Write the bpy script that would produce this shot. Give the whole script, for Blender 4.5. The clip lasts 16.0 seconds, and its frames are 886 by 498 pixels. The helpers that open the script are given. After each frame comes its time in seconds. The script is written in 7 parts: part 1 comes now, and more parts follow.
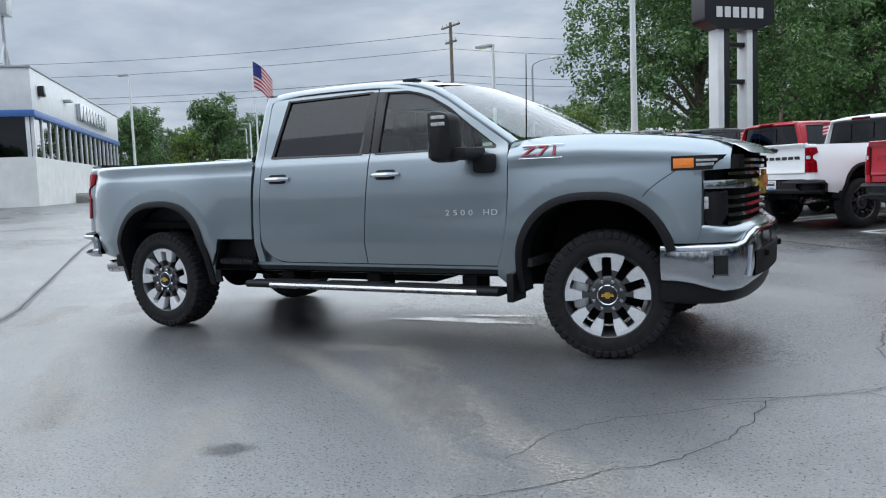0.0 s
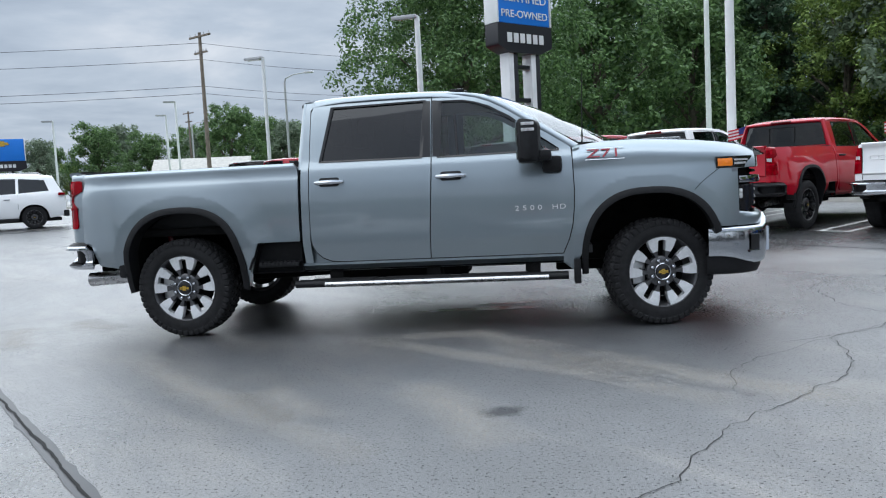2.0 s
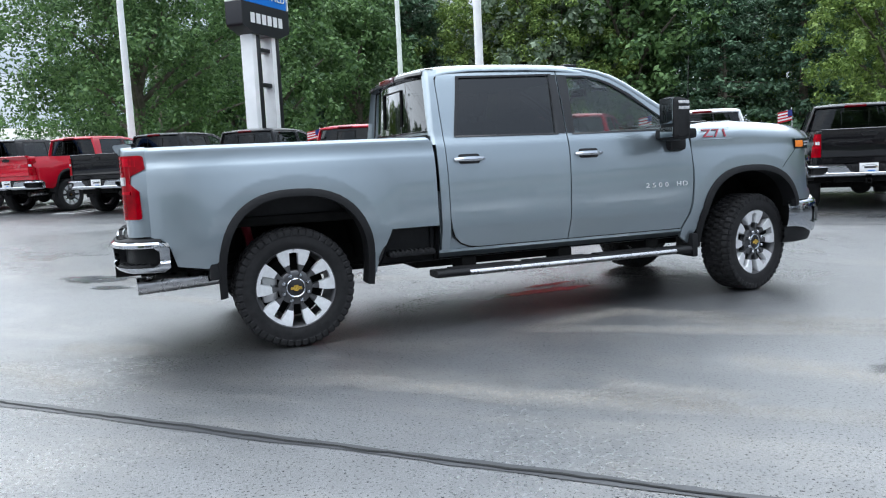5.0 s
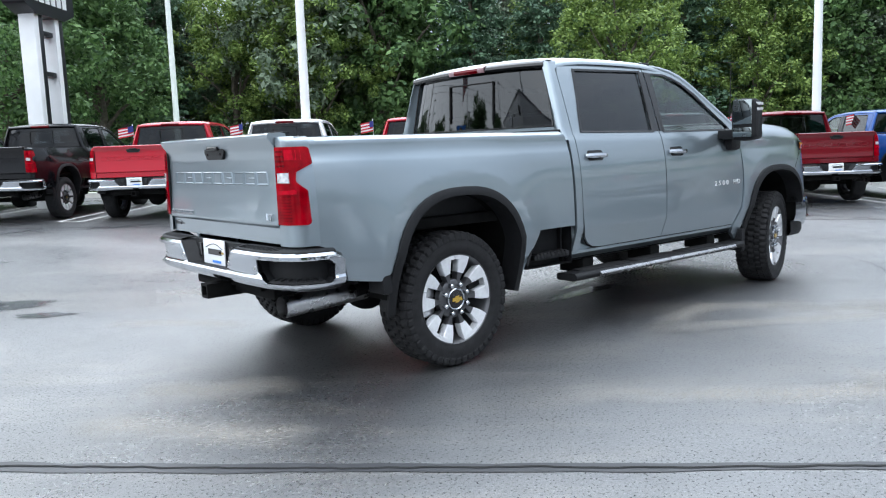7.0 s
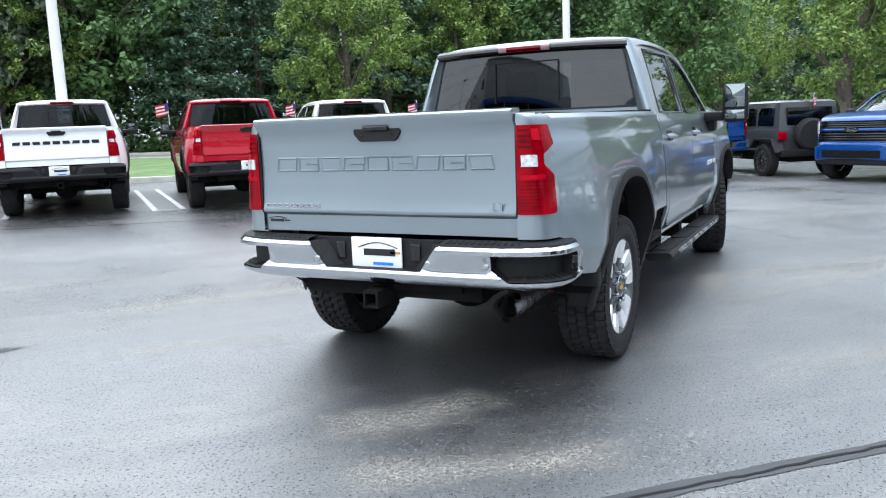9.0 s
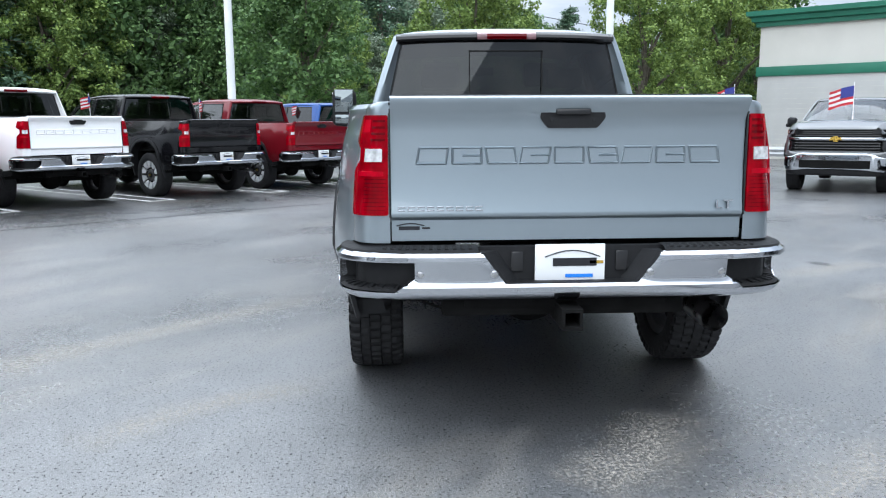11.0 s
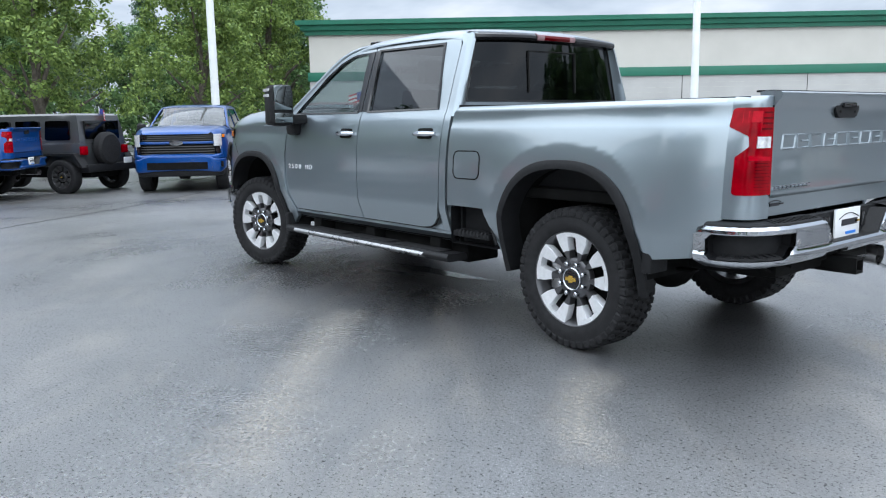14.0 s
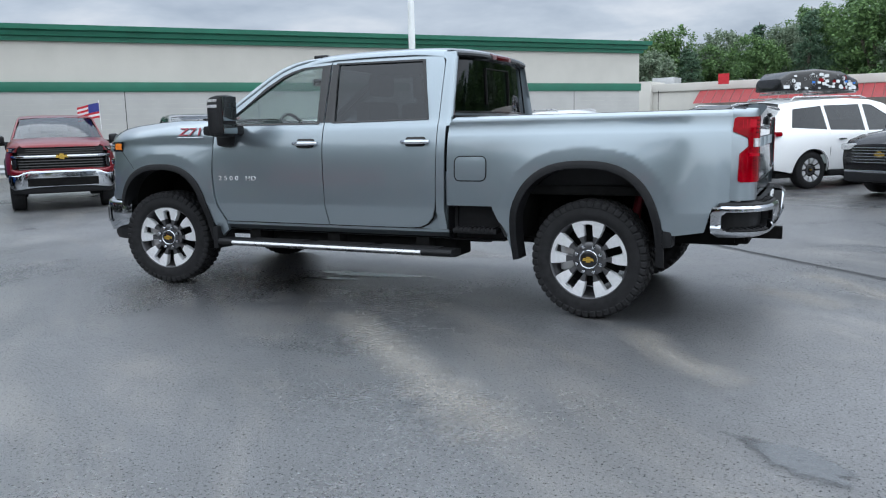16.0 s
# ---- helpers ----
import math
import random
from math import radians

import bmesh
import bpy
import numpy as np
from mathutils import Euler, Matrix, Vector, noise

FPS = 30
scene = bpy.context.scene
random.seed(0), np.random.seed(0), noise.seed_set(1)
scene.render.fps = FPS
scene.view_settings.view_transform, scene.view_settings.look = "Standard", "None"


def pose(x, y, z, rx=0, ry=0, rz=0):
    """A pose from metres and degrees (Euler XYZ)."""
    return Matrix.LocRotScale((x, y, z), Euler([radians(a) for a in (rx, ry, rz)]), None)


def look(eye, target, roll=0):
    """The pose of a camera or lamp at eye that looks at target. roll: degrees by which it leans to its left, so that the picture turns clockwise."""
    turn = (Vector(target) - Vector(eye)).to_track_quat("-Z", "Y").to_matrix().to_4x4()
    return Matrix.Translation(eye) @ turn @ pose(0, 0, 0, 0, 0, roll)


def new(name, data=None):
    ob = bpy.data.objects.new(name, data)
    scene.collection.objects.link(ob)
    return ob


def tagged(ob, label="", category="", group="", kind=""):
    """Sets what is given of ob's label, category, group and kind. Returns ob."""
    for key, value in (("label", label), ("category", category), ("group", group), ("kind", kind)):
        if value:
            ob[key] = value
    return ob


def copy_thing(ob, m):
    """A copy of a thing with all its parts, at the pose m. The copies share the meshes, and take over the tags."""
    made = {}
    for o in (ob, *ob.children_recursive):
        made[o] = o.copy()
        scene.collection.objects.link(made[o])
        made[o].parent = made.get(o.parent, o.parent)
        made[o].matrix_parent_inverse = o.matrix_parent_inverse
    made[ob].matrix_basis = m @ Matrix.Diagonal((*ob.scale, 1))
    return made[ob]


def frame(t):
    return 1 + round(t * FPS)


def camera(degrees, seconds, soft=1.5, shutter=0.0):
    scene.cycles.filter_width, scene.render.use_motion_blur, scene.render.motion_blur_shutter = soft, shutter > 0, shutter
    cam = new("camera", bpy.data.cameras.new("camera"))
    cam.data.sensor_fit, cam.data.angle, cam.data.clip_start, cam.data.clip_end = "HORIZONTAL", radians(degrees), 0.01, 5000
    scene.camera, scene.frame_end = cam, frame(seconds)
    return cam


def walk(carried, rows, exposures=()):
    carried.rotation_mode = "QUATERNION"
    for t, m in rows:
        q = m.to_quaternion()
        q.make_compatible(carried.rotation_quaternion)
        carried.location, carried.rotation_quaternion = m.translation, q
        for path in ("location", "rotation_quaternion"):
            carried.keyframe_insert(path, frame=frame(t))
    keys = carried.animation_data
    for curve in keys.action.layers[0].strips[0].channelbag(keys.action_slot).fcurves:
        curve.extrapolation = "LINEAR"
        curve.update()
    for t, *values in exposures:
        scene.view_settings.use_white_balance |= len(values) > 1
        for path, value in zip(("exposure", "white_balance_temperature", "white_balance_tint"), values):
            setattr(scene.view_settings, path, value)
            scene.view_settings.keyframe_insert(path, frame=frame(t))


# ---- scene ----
cam = camera(58.7, 16.0, 1.15)
PATH = [
    (0, (3.526, -6.027, 1.232), (2.587, -4.270, 1.056), -2.2),
    (0.5, (3.000, -6.523, 1.234), (2.214, -4.691, 1.066), -2.3),
    (1, (2.440, -6.893, 1.210), (1.809, -5.002, 1.049), -2.6),
    (1.5, (1.846, -7.208, 1.214), (1.382, -5.270, 1.049), -2.9),
    (2, (1.202, -7.434, 1.237), (0.919, -5.461, 1.067), -3.0),
    (2.5, (0.522, -7.554, 1.253), (0.416, -5.565, 1.069), -2.9),
    (3, (-0.209, -7.540, 1.260), (-0.141, -5.552, 1.059), -2.7),
    (3.5, (-0.910, -7.411, 1.268), (-0.683, -5.435, 1.051), -2.7),
    (4, (-1.581, -7.197, 1.298), (-1.208, -5.245, 1.071), -2.9),
    (4.5, (-2.243, -6.909, 1.306), (-1.724, -4.992, 1.074), -2.9),
    (5, (-2.906, -6.563, 1.315), (-2.232, -4.695, 1.080), -2.7),
    (5.5, (-3.550, -6.162, 1.324), (-2.718, -4.359, 1.088), -2.6),
    (6, (-4.159, -5.712, 1.333), (-3.170, -3.990, 1.096), -2.5),
    (6.5, (-4.713, -5.217, 1.343), (-3.575, -3.589, 1.101), -2.4),
    (7, (-5.211, -4.673, 1.369), (-3.935, -3.154, 1.117), -2.1),
    (7.5, (-5.663, -4.073, 1.386), (-4.258, -2.674, 1.123), -2.1),
    (8, (-6.046, -3.473, 1.401), (-4.521, -2.209, 1.125), -2.1),
    (8.5, (-6.363, -2.854, 1.405), (-4.723, -1.748, 1.115), -2.2),
    (9, (-6.603, -2.177, 1.430), (-4.849, -1.268, 1.116), -2.2),
    (9.5, (-6.732, -1.460, 1.428), (-4.878, -0.780, 1.109), -2.0),
    (10, (-6.734, -0.731, 1.414), (-4.808, -0.299, 1.093), -1.4),
    (10.5, (-6.638, -0.003, 1.394), (-4.671, 0.168, 1.076), -0.8),
    (11, (-6.473, 0.711, 1.378), (-4.500, 0.614, 1.061), -0.3),
    (11.5, (-6.265, 1.397, 1.371), (-4.324, 1.034, 1.055), -0.1),
    (12, (-6.061, 2.047, 1.372), (-4.180, 1.446, 1.055), 0.0),
    (12.5, (-5.887, 2.661, 1.395), (-4.077, 1.871, 1.077), -0.2),
    (13, (-5.649, 3.252, 1.378), (-3.918, 2.303, 1.058), -0.6),
    (13.5, (-5.390, 3.894, 1.364), (-3.746, 2.800, 1.045), -0.8),
    (14, (-5.087, 4.483, 1.369), (-3.560, 3.232, 1.048), -0.9),
    (14.5, (-4.774, 5.036, 1.358), (-3.398, 3.620, 1.039), -0.7),
    (15, (-4.421, 5.579, 1.365), (-3.216, 4.013, 1.052), -0.8),
    (15.5, (-4.008, 6.019, 1.370), (-2.980, 4.331, 1.064), -1.1),
    (16, (-3.522, 6.425, 1.377), (-2.654, 4.648, 1.075), -1.3),
]
walk(cam, [(t, look(eye, target, roll)) for t, eye, target, roll in PATH],
     [(0, 0.45), (1.5, 0.47), (3, 0.70), (4, 0.84), (7, 1.20), (9, 1.22), (11.5, 1.02), (12.5, 0.98), (14, 0.95), (15, 0.72), (16, 0.55)])

# ---- light ----
scene.view_settings.exposure = 0.0
world = bpy.data.worlds.new("overcast_sky")
scene.world = world
world.use_nodes = True
wn, wl = world.node_tree.nodes, world.node_tree.links
wn.clear()
w_out = wn.new("ShaderNodeOutputWorld")
w_bg = wn.new("ShaderNodeBackground")
w_bg.inputs["Strength"].default_value = 1.0
w_sky = wn.new("ShaderNodeTexSky")
w_sky.sky_type = "NISHITA"
w_sky.sun_disc = False
w_sky.sun_elevation, w_sky.sun_rotation = radians(48), radians(215)
w_sky.dust_density = 3.0
w_dim = wn.new("ShaderNodeVectorMath")
w_dim.operation = "SCALE"
w_dim.inputs["Scale"].default_value = 0.07
w_tc = wn.new("ShaderNodeTexCoord")
w_sep = wn.new("ShaderNodeSeparateXYZ")
w_lift = wn.new("ShaderNodeMath")
w_lift.operation = "ADD"
w_lift.inputs[1].default_value = 0.16
w_max = wn.new("ShaderNodeMath")
w_max.operation = "MAXIMUM"
w_max.inputs[1].default_value = 0.05
w_u = wn.new("ShaderNodeMath")
w_u.operation = "DIVIDE"
w_v = wn.new("ShaderNodeMath")
w_v.operation = "DIVIDE"
w_com = wn.new("ShaderNodeCombineXYZ")
w_n1 = wn.new("ShaderNodeTexNoise")
w_n1.inputs["Scale"].default_value = 1.3
w_n1.inputs["Detail"].default_value = 6
w_n1.inputs["Roughness"].default_value = 0.55
w_n1.inputs["Distortion"].default_value = 0.25
w_ramp = wn.new("ShaderNodeValToRGB")
w_ramp.color_ramp.elements[0].position, w_ramp.color_ramp.elements[0].color = 0.33, (0.36, 0.435, 0.545, 1)
w_ramp.color_ramp.elements[1].position, w_ramp.color_ramp.elements[1].color = 0.72, (0.75, 0.80, 0.875, 1)
w_mid = w_ramp.color_ramp.elements.new(0.52)
w_mid.color = (0.505, 0.585, 0.695, 1)
w_mix = wn.new("ShaderNodeMix")
w_mix.data_type = "RGBA"
w_mix.inputs["Factor"].default_value = 0.88
wl.new(w_tc.outputs["Generated"], w_sep.inputs[0])
wl.new(w_sep.outputs["Z"], w_lift.inputs[0])
wl.new(w_lift.outputs[0], w_max.inputs[0])
wl.new(w_sep.outputs["X"], w_u.inputs[0])
wl.new(w_max.outputs[0], w_u.inputs[1])
wl.new(w_sep.outputs["Y"], w_v.inputs[0])
wl.new(w_max.outputs[0], w_v.inputs[1])
wl.new(w_u.outputs[0], w_com.inputs[0])
wl.new(w_v.outputs[0], w_com.inputs[1])
wl.new(w_com.outputs[0], w_n1.inputs["Vector"])
wl.new(w_n1.outputs["Fac"], w_ramp.inputs["Fac"])
wl.new(w_sky.outputs["Color"], w_dim.inputs[0])
wl.new(w_dim.outputs[0], w_mix.inputs["A"])
wl.new(w_ramp.outputs["Color"], w_mix.inputs["B"])
w_rise = wn.new("ShaderNodeMapRange")
w_rise.inputs["From Min"].default_value, w_rise.inputs["From Max"].default_value = 0.27, 0.92
w_rise.inputs["To Min"].default_value, w_rise.inputs["To Max"].default_value = 0.76, 2.0
wl.new(w_sep.outputs["Z"], w_rise.inputs["Value"])
wl.new(w_rise.outputs["Result"], w_bg.inputs["Strength"])
wl.new(w_mix.outputs["Result"], w_bg.inputs["Color"])
wl.new(w_bg.outputs[0], w_out.inputs["Surface"])
sun = new("sun", bpy.data.lights.new("sun", "SUN"))
sun.data.energy, sun.data.angle, sun.data.color = 2.7, radians(140), (0.90, 0.96, 1.0)
sun.matrix_world = look((0, 0, 30), (8, -14, 0))


# ---- materials ----
def material(name, color=(0.5, 0.5, 0.5), rough=0.5, metal=0.0, var=0.0, scale=8.0, bump=0.0, bump_scale=60.0,
             coat=0.0, rough_var=0.0, trans=0.0, ior=1.45, spec=0.5, emit=0.0, detail=4.0):
    m = bpy.data.materials.new(name)
    m.use_nodes = True
    n, l = m.node_tree.nodes, m.node_tree.links
    b = n["Principled BSDF"]
    b.inputs["Base Color"].default_value = (*color, 1)
    b.inputs["Roughness"].default_value = rough
    b.inputs["Metallic"].default_value = metal
    b.inputs["IOR"].default_value = ior
    b.inputs["Specular IOR Level"].default_value = spec
    b.inputs["Transmission Weight"].default_value = trans
    b.inputs["Coat Weight"].default_value = coat
    b.inputs["Coat Roughness"].default_value = 0.04
    if emit:
        b.inputs["Emission Color"].default_value = (*color, 1)
        b.inputs["Emission Strength"].default_value = emit
    tc = n.new("ShaderNodeTexCoord")
    if var or rough_var:
        a = n.new("ShaderNodeTexNoise")
        a.inputs["Scale"].default_value, a.inputs["Detail"].default_value = scale, detail
        l.new(tc.outputs["Object"], a.inputs["Vector"])
        if var:
            r = n.new("ShaderNodeValToRGB")
            r.color_ramp.elements[0].position, r.color_ramp.elements[1].position = 0.3, 0.7
            r.color_ramp.elements[0].color = (*[c * (1 - var) for c in color], 1)
            r.color_ramp.elements[1].color = (*[min(1, c * (1 + var)) for c in color], 1)
            l.new(a.outputs["Fac"], r.inputs["Fac"])
            l.new(r.outputs["Color"], b.inputs["Base Color"])
        if rough_var:
            mr = n.new("ShaderNodeMapRange")
            mr.inputs["From Min"].default_value, mr.inputs["From Max"].default_value = 0.3, 0.7
            mr.inputs["To Min"].default_value, mr.inputs["To Max"].default_value = max(0, rough - rough_var), min(1, rough + rough_var)
            l.new(a.outputs["Fac"], mr.inputs["Value"])
            l.new(mr.outputs["Result"], b.inputs["Roughness"])
    if bump:
        c = n.new("ShaderNodeTexNoise")
        c.inputs["Scale"].default_value, c.inputs["Detail"].default_value = bump_scale, 3
        bp = n.new("ShaderNodeBump")
        bp.inputs["Strength"].default_value, bp.inputs["Distance"].default_value = bump, 0.01
        l.new(tc.outputs["Object"], c.inputs["Vector"])
        l.new(c.outputs["Fac"], bp.inputs["Height"])
        l.new(bp.outputs["Normal"], b.inputs["Normal"])
    return m


def car_paint(name, color, metal=0.55, rough=0.32, spec=0.15, coat=1.0):
    """Metallic base with fine flake variation under a clear coat."""
    m = material(name, color, rough, metal, 0.05, 900.0, coat=coat, detail=1.0, spec=spec)
    return m


def asphalt_material():
    """Dark sealed asphalt, damp: fine stone grain, worn pale tracks, glossy wet stretches."""
    m = bpy.data.materials.new("damp_asphalt")
    m.use_nodes = True
    n, l = m.node_tree.nodes, m.node_tree.links
    b = n["Principled BSDF"]
    tc = n.new("ShaderNodeTexCoord")

    def noise_tex(scale, detail, rough=0.55, dist=0.0, stretch=None):
        t = n.new("ShaderNodeTexNoise")
        t.inputs["Scale"].default_value, t.inputs["Detail"].default_value = scale, detail
        t.inputs["Roughness"].default_value, t.inputs["Distortion"].default_value = rough, dist
        src = tc.outputs["Object"]
        if stretch:
            turn = n.new("ShaderNodeMapping")
            turn.inputs["Rotation"].default_value = (0, 0, radians(stretch[0]))
            l.new(src, turn.inputs["Vector"])
            mp = n.new("ShaderNodeMapping")
            mp.inputs["Scale"].default_value = (stretch[1], stretch[2], 1)
            l.new(turn.outputs["Vector"], mp.inputs["Vector"])
            src = mp.outputs["Vector"]
        l.new(src, t.inputs["Vector"])
        return t.outputs["Fac"]

    def ramp(fac, *stops):
        r = n.new("ShaderNodeValToRGB")
        els = r.color_ramp.elements
        while len(els) < len(stops):
            els.new(0.5)
        for e, (p, c) in zip(els, stops):
            e.position, e.color = p, (c, c, c, 1) if isinstance(c, float) else (*c, 1)
        l.new(fac, r.inputs["Fac"])
        return r.outputs["Color"]

    def mix(kind, fac, a, c):
        x = n.new("ShaderNodeMix")
        x.data_type, x.blend_type = "RGBA", kind
        if isinstance(fac, float):
            x.inputs["Factor"].default_value = fac
        else:
            l.new(fac, x.inputs["Factor"])
        l.new(a, x.inputs["A"])
        if isinstance(c, tuple):
            x.inputs["B"].default_value = (*c, 1)
        else:
            l.new(c, x.inputs["B"])
        return x.outputs["Result"]

    grain = ramp(noise_tex(85, 5, 0.78), (0.36, (0.003, 0.0033, 0.004)), (0.43, (0.020, 0.021, 0.023)), (0.56, (0.038, 0.0395, 0.0425)), (0.68, (0.24, 0.24, 0.25)))
    broad = ramp(noise_tex(0.35, 6, 0.6), (0.38, 0.60), (0.62, 1.35))
    col = mix("MULTIPLY", 1.0, grain, broad)
    mottle = ramp(noise_tex(6.0, 7, 0.72), (0.36, 0.68), (0.64, 1.34))
    col = mix("MULTIPLY", 1.0, col, mottle)
    worn = ramp(noise_tex(1.0, 9, 0.74, 0.8, (43, 0.34, 1.3)), (0.50, 0.0), (0.63, 1.0))
    speck = ramp(noise_tex(120, 4, 0.8), (0.47, 0.0), (0.60, 1.0))
    wornspeck = mix("MULTIPLY", 1.0, worn, speck)
    half = n.new("ShaderNodeMath")
    half.operation = "MULTIPLY"
    half.inputs[1].default_value = 0.5
    l.new(wornspeck, half.inputs[0])
    col = mix("MIX", half.outputs[0], col, (0.34, 0.30, 0.25))
    l.new(col, b.inputs["Base Color"])
    wet = ramp(noise_tex(0.22, 6, 0.62, 0.4), (0.36, 0.24), (0.64, 0.42))
    fine = ramp(noise_tex(40, 4), (0.3, 0.85), (0.7, 1.15))
    l.new(mix("MULTIPLY", 1.0, wet, fine), b.inputs["Roughness"])
    # open pits between the stones give no gloss
    l.new(ramp(noise_tex(62, 3, 0.75), (0.37, 0.0), (0.45, 1.0)), b.inputs["Specular IOR Level"])
    b.inputs["IOR"].default_value = 2.0
    bp = n.new("ShaderNodeBump")
    bp.inputs["Strength"].default_value, bp.inputs["Distance"].default_value = 0.62, 0.006
    l.new(noise_tex(110, 4, 0.7), bp.inputs["Height"])
    l.new(bp.outputs["Normal"], b.inputs["Normal"])
    return m


def pane_material(name, tint, base=0.045):
    """Thin glass: tinted light straight through, mirror gloss that grows to the grazing angle."""
    m = bpy.data.materials.new(name)
    m.use_nodes = True
    n, l = m.node_tree.nodes, m.node_tree.links
    n.remove(n["Principled BSDF"])
    tr, gl, mx, lw = n.new("ShaderNodeBsdfTransparent"), n.new("ShaderNodeBsdfGlossy"), n.new("ShaderNodeMixShader"), n.new("ShaderNodeLayerWeight")
    tr.inputs["Color"].default_value = (*tint, 1)
    gl.inputs["Color"].default_value, gl.inputs["Roughness"].default_value = (0.95, 0.97, 1.0, 1), 0.015
    lw.inputs["Blend"].default_value = 0.5
    power, gain = n.new("ShaderNodeMath"), n.new("ShaderNodeMath")
    power.operation, gain.operation = "POWER", "MULTIPLY_ADD"
    power.inputs[1].default_value = 4.0
    gain.inputs[1].default_value, gain.inputs[2].default_value = 0.9, base
    l.new(lw.outputs["Facing"], power.inputs[0])
    l.new(power.outputs[0], gain.inputs[0])
    l.new(gain.outputs[0], mx.inputs[0])
    l.new(tr.outputs[0], mx.inputs[1])
    l.new(gl.outputs[0], mx.inputs[2])
    l.new(mx.outputs[0], n["Material Output"].inputs["Surface"])
    return m


def faded_material(name, color, rough, lo, hi, scale, top=0.9, speck=0.0, spec=0.5):
    """A thin layer that fades out unevenly to its edge (attribute rim: 0 middle, 1 edge), speckled if wished."""
    m = material(name, color, rough, 0.0, 0.2, 30, spec=spec)
    n, l = m.node_tree.nodes, m.node_tree.links
    at = n.new("ShaderNodeAttribute")
    at.attribute_name = "rim"
    tc = n.new("ShaderNodeTexCoord")

    def noise_fac(sc):
        no = n.new("ShaderNodeTexNoise")
        no.inputs["Scale"].default_value, no.inputs["Detail"].default_value = sc, 6
        no.inputs["Roughness"].default_value = 0.7
        l.new(tc.outputs["Object"], no.inputs["Vector"])
        return no.outputs["Fac"]

    def spread(src, a, b, c, d):
        mr = n.new("ShaderNodeMapRange")
        mr.inputs["From Min"].default_value, mr.inputs["From Max"].default_value = a, b
        mr.inputs["To Min"].default_value, mr.inputs["To Max"].default_value = c, d
        l.new(src, mr.inputs["Value"])
        return mr.outputs["Result"]

    add = n.new("ShaderNodeMath")
    add.operation = "ADD"
    l.new(at.outputs["Fac"], add.inputs[0])
    l.new(noise_fac(scale), add.inputs[1])
    alpha = spread(add.outputs[0], hi, lo, 0.0, top)
    if speck:
        mul = n.new("ShaderNodeMath")
        mul.operation = "MULTIPLY"
        l.new(alpha, mul.inputs[0])
        l.new(spread(noise_fac(speck), 0.46, 0.58, 0.05, 1.0), mul.inputs[1])
        alpha = mul.outputs[0]
    l.new(alpha, n["Principled BSDF"].inputs["Alpha"])
    return m


def leaf_material(name, dark, light):
    """Leaves: one colour per leaf between two greens, a little light through them."""
    m = bpy.data.materials.new(name)
    m.use_nodes = True
    n, l = m.node_tree.nodes, m.node_tree.links
    b = n["Principled BSDF"]
    g = n.new("ShaderNodeNewGeometry")
    r = n.new("ShaderNodeValToRGB")
    r.color_ramp.elements[0].color, r.color_ramp.elements[1].color = (*dark, 1), (*light, 1)
    l.new(g.outputs["Random Per Island"], r.inputs["Fac"])
    l.new(r.outputs["Color"], b.inputs["Base Color"])
    b.inputs["Roughness"].default_value = 0.6
    b.inputs["Specular IOR Level"].default_value = 0.3
    tr = n.new("ShaderNodeBsdfTranslucent")
    mx = n.new("ShaderNodeMixShader")
    mx.inputs[0].default_value = 0.3
    l.new(r.outputs["Color"], tr.inputs["Color"])
    l.new(b.outputs[0], mx.inputs[1])
    l.new(tr.outputs[0], mx.inputs[2])
    l.new(mx.outputs[0], n["Material Output"].inputs["Surface"])
    return m


M_ASPHALT = asphalt_material()
M_PAINT = car_paint("silver_blue_paint", (0.232, 0.275, 0.305), 0.75, 0.31, 0.5)
M_WHITE_PAINT = car_paint("white_paint", (0.76, 0.77, 0.78), 0.0, 0.3)
M_RED_PAINT = car_paint("red_paint", (0.38, 0.004, 0.016), 0.1, 0.3)
M_DARKRED_PAINT = car_paint("dark_red_paint", (0.13, 0.004, 0.009), 0.25, 0.3, coat=0.6)
M_BLUE_PAINT = car_paint("blue_paint", (0.001, 0.046, 0.20), 0.3, 0.28, coat=0.7)
M_BLACK_PAINT = car_paint("black_paint", (0.004, 0.004, 0.005), 0.0, 0.2, coat=0.45)
M_SILVER_PAINT = car_paint("silver_paint", (0.42, 0.43, 0.44), 0.6, 0.3)
M_CHARCOAL_PAINT = car_paint("charcoal_paint", (0.045, 0.047, 0.05), 0.3, 0.3)
M_GRAY_PAINT = car_paint("gray_paint", (0.12, 0.125, 0.13), 0.4, 0.32)
M_CHROME = material("chrome", (0.44, 0.46, 0.49), 0.10, 1.0, rough_var=0.03, scale=6)
M_MACHINED = material("machined_alloy", (0.74, 0.75, 0.77), 0.34, 0.55, 0.06, 40, rough_var=0.06)
M_DARKALLOY = material("dark_alloy", (0.09, 0.09, 0.095), 0.38, 0.7, 0.15, 20)
M_PLASTIC = material("black_grained_plastic", (0.009, 0.0093, 0.0105), 0.55, 0.0, 0.2, 30, 0.15, 300, spec=0.25)
M_GLOSSBLACK = material("gloss_black_trim", (0.012, 0.012, 0.013), 0.12, 0.0, rough_var=0.04)
M_RUBBER = material("tyre_rubber", (0.013, 0.013, 0.014), 0.72, 0.0, 0.3, 25, 0.2, 120, spec=0.22)
M_UNDER = material("underbody_black", (0.006, 0.006, 0.006), 0.85, 0.0, 0.4, 12, spec=0.12)
